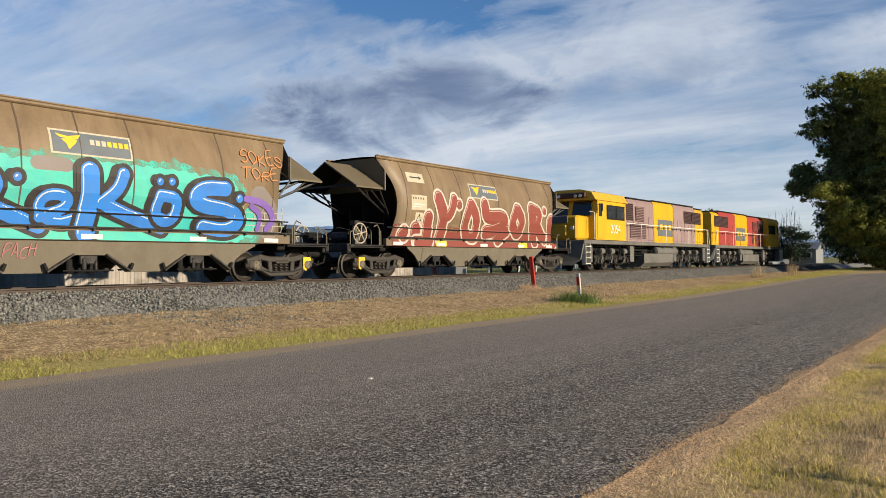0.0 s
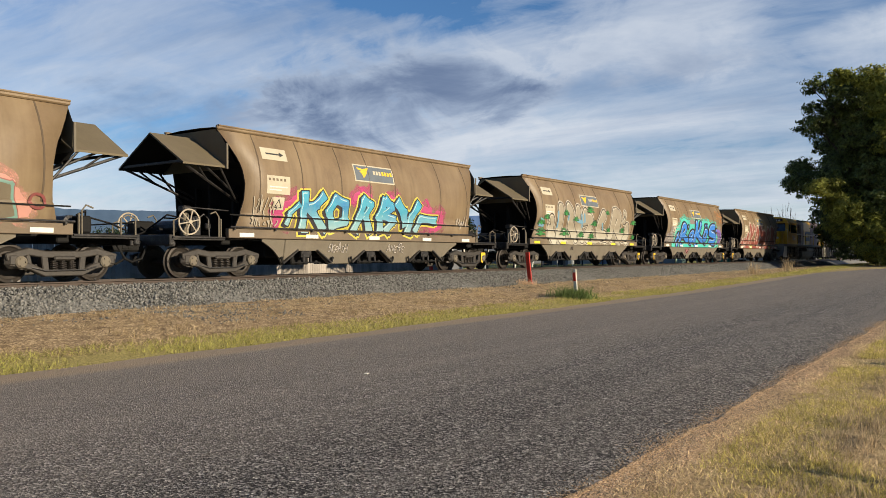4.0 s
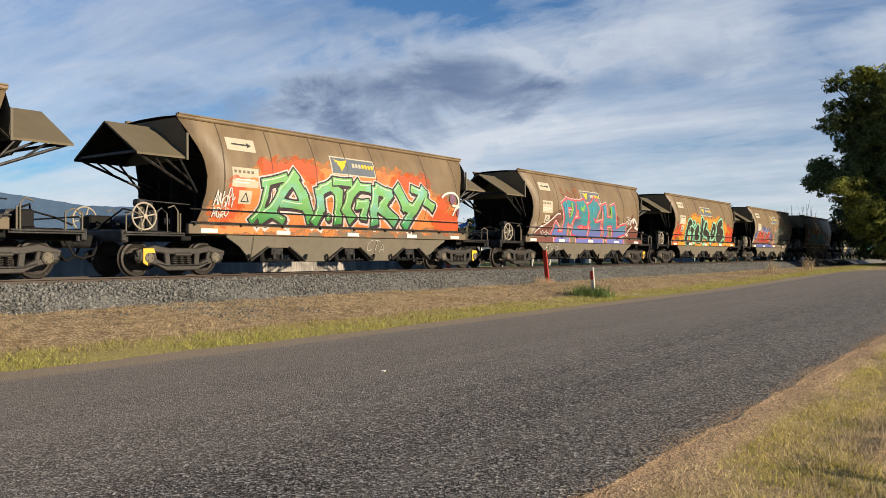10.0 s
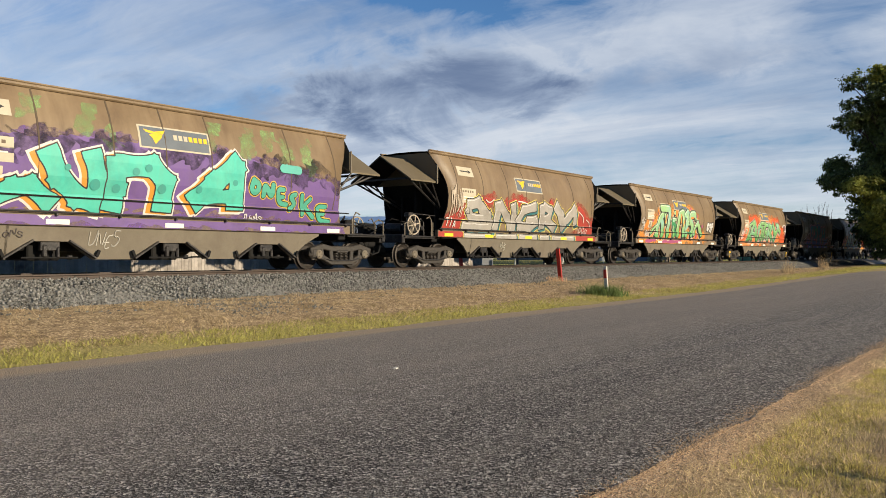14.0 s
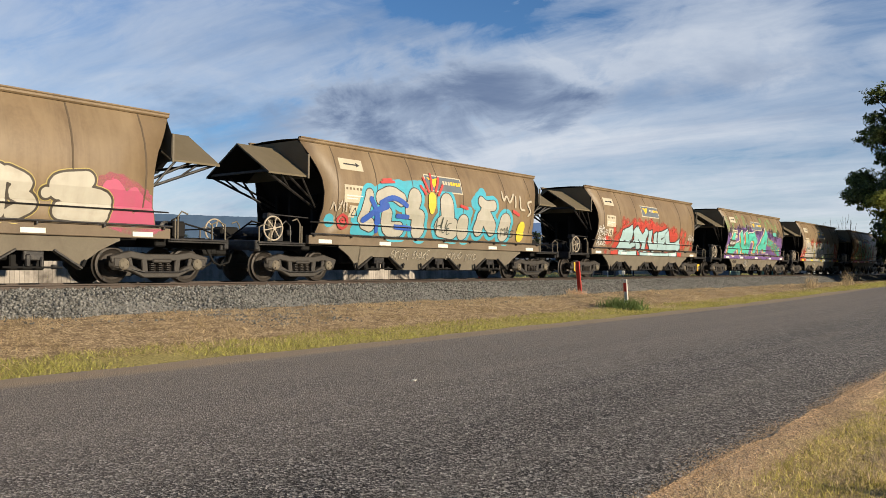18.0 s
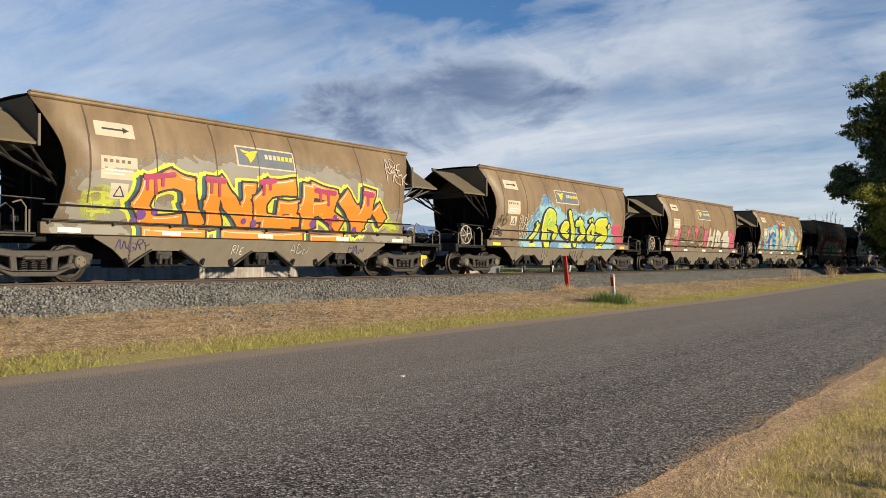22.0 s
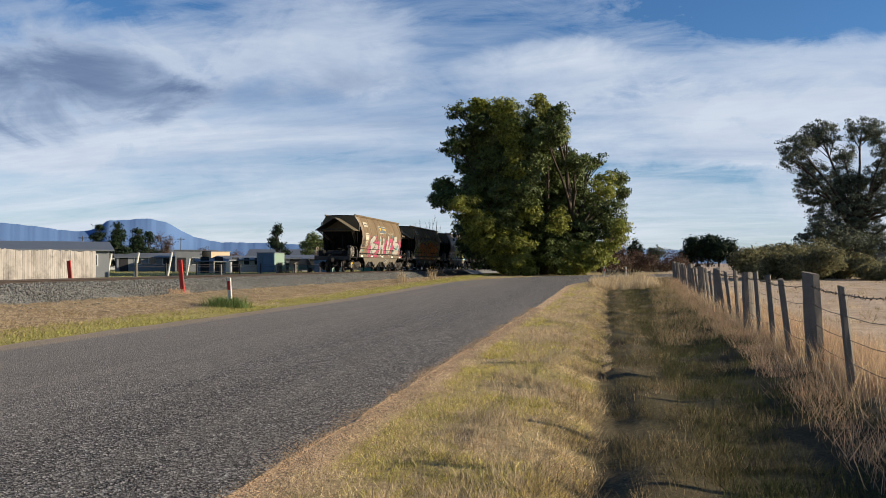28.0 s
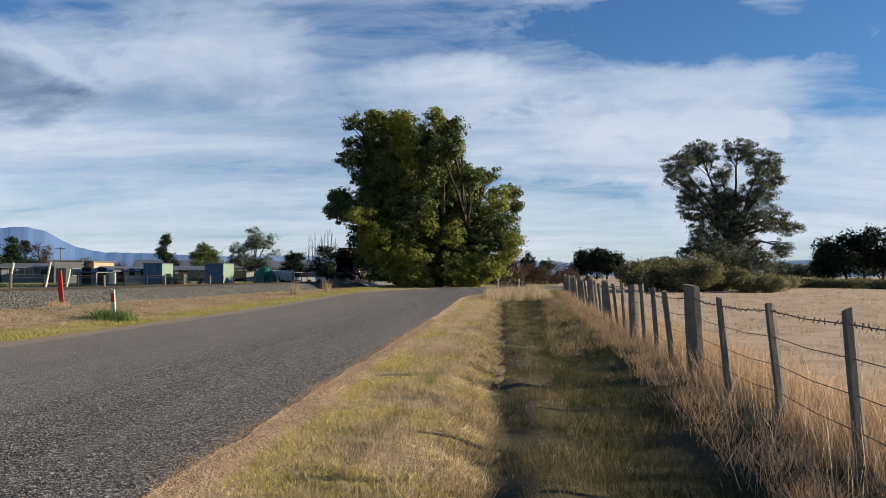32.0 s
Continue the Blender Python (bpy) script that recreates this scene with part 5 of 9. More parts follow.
            part("side_frame", f, "bogie", b)
        for dy in (-1.65, 0, 1.65):
            ax = part("wheelset", wheelset_mesh(0.47), ["wheel", "bogie"], b, "loco wheels on their axle")
            ax.matrix_parent_inverse = Matrix.Translation((0, dy, 0.47))
    if number:
        for s in (-1, 1):
            cu = bpy.data.curves.new("number", "FONT")
            cu.body, cu.size, cu.extrude, cu.align_x = number, 0.62, 0.006, "CENTER"
            tmp = bpy.data.objects.new("number", cu)
            me = bpy.data.meshes.new_from_object(tmp)
            bpy.data.objects.remove(tmp)
            me.materials.clear()
            me.materials.append(MAT["white"])
            o = part("number", me, None, L, "white running number")
            o.matrix_basis = Matrix.Translation((s * 1.375, -5.9, 1.85)) @ Matrix.Rotation(radians(90) * s, 4, "Z") @ Matrix.Rotation(radians(90), 4, "X")
    return L


LOCO_1 = locomotive("locofaded", "yellow and faded maroon diesel locomotive, cab towards the wagons", "2054")
LOCO_2 = locomotive("locored", "yellow and red diesel locomotive leading, hood towards the rear")

# ---- graffiti on the wagon sides ----
GLYPH = {
    "A": "00 16 26 40|12 32", "B": "00 06 26 35 24 03|24 42 41 20 00", "C": "45 36 16 04 02 10 30 41", "D": "00 06 26 44 42 20 00",
    "E": "46 06 00 40|03 33", "F": "46 06 00|03 33", "G": "45 36 16 04 02 10 30 42 23", "H": "00 06|40 46|03 43", "I": "20 26",
    "J": "46 26|36 31 10 01", "K": "00 06|46 03 40", "L": "06 00 40", "M": "00 06 23 46 40", "N": "00 06 40 46", "O": "20 02 04 26 44 42 20",
    "P": "00 06 36 45 43 02", "R": "00 06 36 45 43 03|13 40", "S": "45 36 16 04 13 33 42 30 10 01", "T": "06 46|26 20", "U": "06 01 20 41 46", "W": "06 10 23 30 46", "V": "06 20 46",
    "X": "00 46|06 40", "Y": "06 23 46|23 20", "Z": "06 46 00 40",
}
_paint = {}


def paint(c, c2=None, low=None):
    """Spray paint: one colour, a second in patches, a third fading in towards the foot of the letters."""
    key = (c, c2, low)
    if key not in _paint:
        c, c2 = tuple(0.86 * v for v in c), c2 and tuple(0.86 * v for v in c2)
        m = material("spray_paint", c, 0.55, 0, 0.10, 1.5, 20, 0.03, stain=c2, stain_scale=1.0, stain_amt=0.95, spec=0.35)
        nt = m.node_tree
        inp = nt.nodes["Principled BSDF"].inputs["Base Color"]
        # coal dust and rain streaks dull the paint
        obj = nt.nodes.new("ShaderNodeTexCoord").outputs["Object"]
        run = noise_node(nt, mapped(nt, obj, (1, 2.6, 0.35)), 1.6, 6, 0.65)
        dust = math_node(nt, "ADD", math_node(nt, "MULTIPLY", noise_node(nt, obj, 5.0, 6, 0.7), 0.5), math_node(nt, "MULTIPLY", run, 0.6))
        dust = ramp(nt, dust, [(0.40, (0.03, 0.03, 0.03)), (0.76, (0.26, 0.26, 0.26))])
        if low:
            inp = nt.nodes["Principled BSDF"].inputs["Base Color"]
            src = inp.links[0].from_socket
            sp = nt.nodes.new("ShaderNodeSeparateXYZ")
            tc = nt.nodes.new("ShaderNodeTexCoord").outputs["Object"]
            nt.links.new(tc, sp.inputs[0])
            h = math_node(nt, "ADD", sp.outputs[2], math_node(nt, "MULTIPLY", noise_node(nt, tc, 2.5, 3), 0.5))
            f = ramp(nt, math_node(nt, "SUBTRACT", h, 1.45), [(0.15, (1, 1, 1)), (0.75, (0, 0, 0))])
            nt.links.new(mix(nt, f, src, tuple(TONE * v for v in low)), inp)
        nt.links.new(mix(nt, dust, inp.links[0].from_socket, tuple(TONE * v for v in (0.19, 0.145, 0.09))), inp)
        _paint[key] = m
    return _paint[key]


def mist(c):
    """Thin overspray that lets the sheet show through."""
    key = ("mist", c)
    if key not in _paint:
        m = material("overspray", c, 0.7, 0, 0.15, 2.0, 30, 0.0, spec=0.2)
        nt = m.node_tree
        out, p = nt.nodes["Material Output"], nt.nodes["Principled BSDF"]
        tc = nt.nodes.new("ShaderNodeTexCoord").outputs["Object"]
        f = ramp(nt, noise_node(nt, tc, 2.2, 7, 0.75), [(0.38, (0, 0, 0)), (0.66, (0.8, 0.8, 0.8))])
        tr, ms = nt.nodes.new("ShaderNodeBsdfTransparent"), nt.nodes.new("ShaderNodeMixShader")
        nt.links.new(f, ms.inputs[0])
        nt.links.new(tr.outputs[0], ms.inputs[1])
        nt.links.new(p.outputs[0], ms.inputs[2])
        nt.links.new(ms.outputs[0], out.inputs[0])
        _paint[key] = m
    return _paint[key]


def chaikin(p, n=2):
    for _ in range(n):
        q = [p[0]]
        for a, b in zip(p, p[1:]):
            q += [tuple(0.75 * u + 0.25 * v for u, v in zip(a, b)), tuple(0.25 * u + 0.75 * v for u, v in zip(a, b))]
        p = q + [p[-1]]
    return p


def ribbon(m, pts, half, off, slot):
    """A round-ended painted stroke on the side sheet; pts of (y, z)."""
    k = len(pts)
    L, R = [], []
    for i, (y, z) in enumerate(pts):
        a, b = pts[max(i - 1, 0)], pts[min(i + 1, k - 1)]
        dy, dz = b[0] - a[0], b[1] - a[1]
        n = math.hypot(dy, dz) or 1
        dy, dz = dy / n, dz / n
        o = off + 0.00004 * i
        L.append(((y - dz * half, z + dy * half), o))
        R.append(((y + dz * half, z - dy * half), o))

    def at(q):
        (y, z), o = q
        return on_side(min(max(y, 0.35), 11.65), min(max(z, 1.30), 3.8), o)
    vs = []
    for ((y0, z0), o), ((y1, z1), _) in zip(L, R):
        vs += [at(((y0 + (y1 - y0) * j / 4, z0 + (z1 - z0) * j / 4), o)) for j in range(5)]
    m.add(vs, [(5 * i + j, 5 * i + j + 1, 5 * i + j + 6, 5 * i + j + 5) for i in range(k - 1) for j in range(4)], slot)
    for end, i, sgn in ((pts[0], 0, -1), (pts[-1], k - 1, 1)):
        a, b = pts[max(i - 1, 0)], pts[min(i + 1, k - 1)]
        t0 = math.atan2(b[1] - a[1], b[0] - a[0])
        o = off + 0.00004 * i - 0.00002
        ring = [at(((end[0] + half * math.cos(t0 + sgn * q), end[1] + half * math.sin(t0 + sgn * q)), o)) for q in [math.pi * (j / 6 - 0.5) * 1.0 + (0 if sgn > 0 else 0) for j in range(7)]]
        if sgn < 0:
            ring = [at(((end[0] - half * math.cos(t0 + q), end[1] - half * math.sin(t0 + q)), o)) for q in [math.pi * (j / 6 - 0.5) for j in range(7)]]
        m.add([at((end, o))] + ring, [(0, j + 1, j + 2) for j in range(6)], slot)


def tag(parent, text, y, z, h, wid, col, half=0.022, skirt=False, slant=0.25):
    """Thin hand-written letters sprayed on the sheet or chalked on the skirt."""
    m = Mesh()
    step = wid / max(1, len(text))
    for i, ch in enumerate(text):
        if ch not in GLYPH:
            continue
        for st in GLYPH[ch].split("|"):
            p = []
            for q in st.split():
                u, v = int(q[0]) / 4, int(q[1]) / 6
                p.append((y + step * (i + 0.12 + 0.80 * u) + slant * h * v * 0.7 + 0.05 * h * math.sin(9 * u + 5 * v + i), z + h * v * (1 + 0.22 * math.sin(i * 2.7)) + 0.12 * h * math.sin(i * 2.1 + 2 * u)))
            p = chaikin(p, 1)
            if skirt:
                m.tube([(1.30 - 0.22 * (0.97 - min(max(b, 0.5), 0.95)) + 0.004, a, min(max(b, 0.5), 0.95)) for a, b in p], 0.013, 4)
            else:
                ribbon(m, p, half * 0.8, 0.0305 + 0.0006 * (i % 3), 0)
    part("tag", m, [paint(col)], parent, "thin sprayed tag")["kind"] = "stuff"


def scrawl(parent, rng, y, z, w, h, col, n=5, half=0.018, skirt=False):
    """A thin unreadable tag: quick looping strokes."""
    m = Mesh()
    for i in range(n):
        c = y + w * (i + 0.5) / n
        p = [(c + rng.uniform(-0.5, 0.5) * w / n, z + rng.uniform(-0.5, 0.5) * h) for _ in range(5)]
        if skirt:
            q = chaikin(p, 2)
            m.tube([(1.30 - 0.22 * (0.97 - min(max(b, 0.62), 0.95)) + 0.004, a, min(max(b, 0.62), 0.95)) for a, b in q], 0.014, 4)
        else:
            ribbon(m, chaikin(p, 2), half, 0.0305 + 0.0006 * i, 0)
    part("tag", m, [paint(col)], parent, "thin sprayed tag")["kind"] = "stuff"


# Painted shapes are drawn as strokes in centimetres along and up the wagon: "half-width:y,z y,z ...|...".
ROWS = np.concatenate([np.arange(1.03, 1.262, 0.029), np.arange(1.30, 3.72, 0.025)])


def strokes(text, square=False, soft=2):
    out = []
    for st in text.split("|"):
        w, pts = st.split(":")
        p = [tuple(float(v) / 100 for v in q.split(",")) for q in pts.split()]
        out.append((float(w) / 100, p if square or len(p) < 3 else chaikin(p, soft)))
    return out


def spread(drawn, Y, Z, square=False, shift=(0, 0)):
    """Distance from every place to the edge of the strokes, negative inside; square strokes have flat flared ends."""
    F = np.full(Y.shape, 9.0)
    for w, pts in drawn:
        if len(pts) == 1:
            pts = pts * 2
        for (ay, az), (by, bz) in zip(pts, pts[1:]):
            ay, az, by, bz = ay + shift[0], az + shift[1], by + shift[0], bz + shift[1]
            L = math.hypot(by - ay, bz - az)
            if square and L > 0.02:
                uy, uz = (by - ay) / L, (bz - az) / L
                u = (Y - (ay + by) / 2) * uy + (Z - (az + bz) / 2) * uz
                v = -(Y - (ay + by) / 2) * uz + (Z - (az + bz) / 2) * uy
                flare = w * (0.92 + 0.16 * np.minimum(1, (2 * u / L) ** 2))
                d = np.maximum(np.abs(u) - L / 2 - 0.72 * w, np.abs(v) - flare)
            else:
                h = np.clip(((Y - ay) * (by - ay) + (Z - az) * (bz - az)) / max(1e-9, L * L), 0, 1)
                d = np.hypot(Y - ay - h * (by - ay), Z - az - h * (bz - az)) - w
            F = np.minimum(F, d)
    return F


def onto(q, off):
    """Places (y, z) on the side sheet or on the sill below it, off metres proud."""
    y, z = np.asarray(q, float).T
    zs, xs = [a for a, b in SIDE], [b for a, b in SIDE]
    slope = (np.interp(z + 0.02, zs, xs) - np.interp(z - 0.02, zs, xs)) / 0.04
    k = 1 / np.sqrt(1 + slope * slope)
    on = z > 1.28
    return np.stack([np.where(on, np.interp(z, zs, xs) + off * k, 1.3715 + 0.1 * off), y, np.where(on, z - off * slope * k, z)], 1)


def canvas(drawn, margin):
    """A fine grid over the strokes, within the wagon's side."""
    ys = [p[0] for _, q in drawn for p in q]
    zs = [p[1] for _, q in drawn for p in q]
    w = max(a for a, _ in drawn) * 1.8 + margin
    y = np.arange(max(0.1, min(ys) - w), min(11.9, max(ys) + w), 0.025)
    z = ROWS[(ROWS > min(zs) - w) & (ROWS < max(zs) + w)]
    return np.meshgrid(y, z)


def layer(m, Y, Z, F, off, slot):
    """Adds the region where F is negative as a thin coat, with a clean edge."""
    rim = np.interp(Z, [1.03, 1.27, 1.28, 1.66, 2.0, 2.45, 2.9, 3.4, 3.86], [0.12, 0.12, 0.42, 0.54, 0.60, 0.61, 0.52, 0.26, 0.02])
    F = np.maximum(F, np.maximum(rim - Y, Y - (BODY_LEN - rim)))
    y, z = Y[0], Z[:, 0]
    ins = F < 0
    count = ins[:-1, :-1].astype(int) + ins[1:, :-1] + ins[:-1, 1:] + ins[1:, 1:]
    count[(z[:-1] < 1.28) & (z[1:] > 1.28)] = 0
    v, f = [], []
    for j in range(len(z) - 1):
        d = np.diff(np.concatenate([[0], (count[j] == 4).astype(int), [0]]))
        for a, b in zip(np.flatnonzero(d == 1), np.flatnonzero(d == -1)):
            f.append(tuple(range(len(v), len(v) + 4)))
            v += [(y[a], z[j]), (y[b], z[j]), (y[b], z[j + 1]), (y[a], z[j + 1])]
    for j, i in np.argwhere((count > 0) & (count < 4)):
        c = ((j, i), (j, i + 1), (j + 1, i + 1), (j + 1, i))
        n = len(v)
        for (j0, i0), (j1, i1) in zip(c, c[1:] + c[:1]):
            p, q = F[j0, i0], F[j1, i1]
            if p < 0:
                v.append((y[i0], z[j0]))
            if (p < 0) != (q < 0):
                t = p / (p - q)
                v.append((y[i0] + t * (y[i1] - y[i0]), z[j0] + t * (z[j1] - z[j0])))
        f.append(tuple(range(n, len(v))))
    if v:
        m.add(onto(v, off).tolist(), f, slot)


def ragged(Y, Z, rng, amount):
    p = [rng.uniform(0, 6) for _ in range(4)]
    n = np.sin(4.1 * Y + p[0]) * np.sin(5.3 * Z + p[1]) + 0.7 * np.sin(9.7 * Y + p[2] + 2 * Z) * np.sin(8.3 * Z + p[3]) + 0.4 * np.sin(19 * Y + 3 * np.sin(11 * Z))
    return amount * n


def coat(rng, text, rag, grow, off):
    drawn = strokes(text)
    Y, Z = canvas(drawn, 0.35)
    m = Mesh()
    layer(m, Y, Z, spread(drawn, Y, Z) - grow + ragged(Y, Z, rng, rag), off, 0)
    return m


def cloud(g, rng, col, text, rag=0.05, off=0.005, thin=False):
    """Sprayed background colour with a soft dusting round it; thin: the dusting alone."""
    cols = col if isinstance(col[0], tuple) else (col,)
    if not thin:
        part("paint_cloud", coat(rng, text, rag, 0.0, off), [paint(*cols)], g)["kind"] = "stuff"
    if rag > 0.02:
        part("overspray", coat(rng, text, rag * 1.5, 0.13, off - 0.0006), [mist(cols[0])], g)["kind"] = "stuff"


def piece(i, name, col, text, rag=0.05):
    """Starts the graffiti of wagon i with its background; returns it and a source of chance."""
    rng = random.Random(100 + i)
    cols = col if isinstance(col[0], tuple) else (col,)
    g = part("graffiti", coat(rng, text, rag, 0.0, 0.0036), [paint(*cols)], TRAIN[i], name)
    if rag > 0.02:
        part("overspray", coat(rng, text, rag * 1.6, 0.16, 0.0028), [mist(cols[0])], g)["kind"] = "stuff"
    return g, rng


def letters(g, texts, fill, line, edge=0.05, glow=None, gw=0.0, square=False, soft=2, fill2=None, low=None, flick=None, shade=None, rim=None):
    """Sprayed letters, a part each: halo, cast block, outline, fill, and a light line along the upper edges."""
    mats = [paint(line), paint(fill, fill2, low), paint(glow or line), paint(flick or fill), paint(shade[2] if shade else line), paint(rim or line)]
    for i, text in enumerate(texts):
        drawn = strokes(text, square, soft)
        Y, Z = canvas(drawn, edge + gw + 0.2)
        F = spread(drawn, Y, Z, square)
        m = Mesh()
        up = 0.0022 * (i % 6)
        if glow:
            G = np.minimum(F, spread(drawn, Y, Z, square, shade[:2])) if shade else F
            layer(m, Y, Z, G - gw, 0.0068 + 0.0003 * (i % 2), 2)
        if shade:
            S = np.minimum(spread(drawn, Y, Z, square, shade[:2]), spread(drawn, Y, Z, square, (shade[0] / 2, shade[1] / 2)))
            layer(m, Y, Z, S - 0.5 * edge, 0.0092 + 0.0003 * (i % 2), 4)
        if rim:
            layer(m, Y, Z, F - edge - 0.045, 0.0112 + up, 5)
        layer(m, Y, Z, F - edge, 0.0118 + up, 0)
        layer(m, Y, Z, F, 0.0126 + up, 1)
        if flick:
            gz_, gy_ = np.gradient(F)
            n = np.hypot(gy_, gz_) + 1e-6
            lit = (0.75 * gz_ - 0.66 * gy_) / n
            layer(m, Y, Z, np.maximum(np.abs(F + 0.055) - 0.015, (0.45 - lit) * 0.05), 0.0132 + up, 3)
        part("letter", m, mats, g)


def dabs(g, col, text, off=0.034, name="paint_stroke"):
    """Single strokes and spots over the letters."""
    drawn = strokes(text)
    Y, Z = canvas(drawn, 0.1)
    m = Mesh()
    layer(m, Y, Z, spread(drawn, Y, Z), min(off, 0.030), 0)
    part(name, m, [paint(col)], g)["kind"] = "stuff"


def bricks(g, col, walls):
    """Pale mortar lines that draw a painted brick wall; walls of (y, z, columns, rows)."""
    m = Mesh()
    for y, z, nc, nr in walls:
        for k in range(nr):
            n = nc - (k if y < 5 else 0) // 2
            y0 = y + (0.32 * (k // 2) if y < 5 else 0.1 * (k % 2))
            side_patch(m, y0, y0 + 0.34 * n, z + 0.17 * k, z + 0.17 * k + 0.022, 0.0066, nz=1)
            for c in range(n + 1):
                yy = y0 + 0.34 * c - (0.17 if k % 2 and c else 0)
                side_patch(m, yy, yy + 0.022, z + 0.17 * k, z + 0.17 * (k + 1), 0.0062, nz=1)
    part("mortar_paint", m, [paint(tuple(0.7 * c for c in col))], g)["kind"] = "stuff"


def frond(g, rng, y, z, size):
    """A painted tuft of pointed green leaves."""
    m = Mesh()
    for k, a in enumerate((-1.45, -0.95, -0.45, 0.0, 0.45, 0.95, 1.45)):
        s = size * rng.uniform(0.8, 1.1)
        p = chaikin([(y, z), (y + 0.5 * s * math.sin(a), z + 0.55 * s * math.cos(a) + 0.1 * s), (y + 0.85 * s * math.sin(a), z + 0.55 * s * math.cos(a))], 1)
        ribbon(m, p, 0.05 * size + 0.012, 0.0265 + 0.0008 * k, 1)
        ribbon(m, p, 0.03 * size, 0.0300 + 0.0008 * k, 0)
    part("leaf_paint", m, [paint((0.03, 0.34, 0.07)), paint((0.01, 0.06, 0.03))], g)


def fleet_plate(g, y0, z0, y1, z1):
    m = side_patch(Mesh(), y0, y1, z0, z1, 0.0265)
    n = 6
    for i in range(n):
        a = y0 + (y1 - y0) * (0.08 + 0.86 * i / n)
        side_patch(m, a, a + (y1 - y0) * 0.09, z0 + (z1 - z0) * 0.3, z0 + (z1 - z0) * 0.72, 0.0285, 1, nz=1)
    part("number_plate", m, [paint((0.035, 0.03, 0.03)), paint(WHITE)], g, "dark plate with pale marks")


BLACK, WHITE = (0.02, 0.02, 0.022), (0.74, 0.73, 0.68)

g, r = piece(0, "maroon bubble letters outlined in white", (0.27, 0.05, 0.04), "33:85,125 1183,121", 0.03)
letters(g, ("23:110,148 98,139|27:171,159 173,122",
            "26:234,199 239,123|21:176,117 239,118",
            "27:292,270 329,202 313,124|20:387,272 367,218 327,202|18:418,255",
            "22:495,259 461,197 476,142 538,137 544,200 505,255 495,259",
            "26:590,262 605,213 718,228 754,195 672,168 612,161|24:694,133 769,170",
            "24:831,255 795,198 858,150 885,207 844,253",
            "29:955,261 994,136|22:966,267 1026,252 1016,208 983,195|25:1016,188 1079,143",
            "17:1067,260|32:1125,215 1160,133"), fill=(0.29, 0.052, 0.04), line=(0.66, 0.60, 0.52), edge=0.075, flick=(0.58, 0.45, 0.38), fill2=(0.23, 0.06, 0.04))
dabs(g, (0.80, 0.66, 0.04), "12:296,111 338,112|14:872,111 917,112", 0.034, "paint_stroke")

g, r = piece(1, "blue wildstyle letters on a cyan cloud with grey bricks", ((0.07, 0.62, 0.50), (0.03, 0.50, 0.50)), "49:254,142 316,205 372,208 522,172 758,173 960,186|39:233,178 332,248 409,227 578,238 683,236 824,236 966,225|26:172,110 1033,120 1056,170", 0.05)
cloud(g, r, (0.24, 0.21, 0.20), "25:146,202 142,167 89,157|22:69,143 169,147|33:1074,221 1116,182 1108,142|15:470,261 534,261|11:260,258", 0.0, 0.0042)
bricks(g, WHITE, ((0.95, 1.32, 5, 6), (9.95, 1.32, 5, 4)))
letters(g, ("12:226,112 243,153 260,180|11:268,158",
            "18:298,113 313,182 325,229 355,237 386,217 377,189 341,172|16:360,175 409,156 475,130",
            "9:429,228|12:481,150 540,172 540,198 486,198 474,160 516,137 557,149",
            "22:586,251 590,196 579,119|15:668,252 656,217 619,187|16:633,180 695,158 770,135",
            "14:767,212 754,169 784,147 814,163 816,208 767,212|9:764,243|9:797,245",
            "19:958,239 890,238 860,214 885,194 977,187 1017,161 971,132 897,141|11:1005,217"), fill=(0.012, 0.24, 0.80), line=(0.006, 0.008, 0.015), edge=0.10, flick=(0.70, 0.78, 0.80), fill2=(0.01, 0.17, 0.62), shade=(-0.13, 0.02, (0.006, 0.008, 0.015)))
dabs(g, (0.22, 0.12, 0.50), "9:1027,218 1091,211 1135,173 1108,142|7:1046,199 1084,181 1076,141", 0.034, "paint_stroke")
tag(g, "SOKES", 10.13, 3.11, 0.34, 1.49, (0.62, 0.25, 0.08), 0.022, slant=0.15)
tag(g, "TORE", 10.11, 2.71, 0.28, 1.28, (0.62, 0.25, 0.08), 0.02, slant=0.15)
tag(g, "PACH", 4.06, 0.66, 0.26, 0.69, (0.55, 0.2, 0.22), skirt=True)

g, r = piece(2, "pale cream bubble letters with dark edges and green leaves", ((0.44, 0.41, 0.32), (0.33, 0.28, 0.19)), "31:209,135 451,136 785,148 1048,152", 0.03)
letters(g, ("28:195,206 199,156 227,129",
            "26:282,262 278,204 281,131 329,132",
            "25:361,269 390,242 374,195 425,167 441,136",
            "27:456,259 443,215 497,170 511,138",
            "27:533,249 511,215 595,233 599,183 564,140",
            "28:744,248 694,201 703,154 773,147",
            "28:882,264 858,205 851,145|27:903,268 951,248 920,204|29:916,194 989,150",
            "14:1015,267|16:1006,230|26:1046,196 1062,157 1038,135"), fill=(0.37, 0.325, 0.24), line=(0.045, 0.035, 0.028), edge=0.05, glow=(0.42, 0.38, 0.30), gw=0.09, flick=(0.66, 0.62, 0.52), fill2=(0.30, 0.25, 0.175), low=(0.55, 0.52, 0.42), rim=(0.55, 0.51, 0.42))
frond(g, r, 1.10, 1.42, 0.53)
frond(g, r, 1.04, 1.89, 0.42)
frond(g, r, 1.51, 2.13, 0.34)
frond(g, r, 3.32, 2.35, 0.36)
frond(g, r, 4.35, 2.12, 0.34)
frond(g, r, 3.34, 1.45, 0.51)
frond(g, r, 5.91, 2.56, 0.47)
frond(g, r, 5.09, 1.40, 0.38)
frond(g, r, 6.41, 1.96, 0.42)
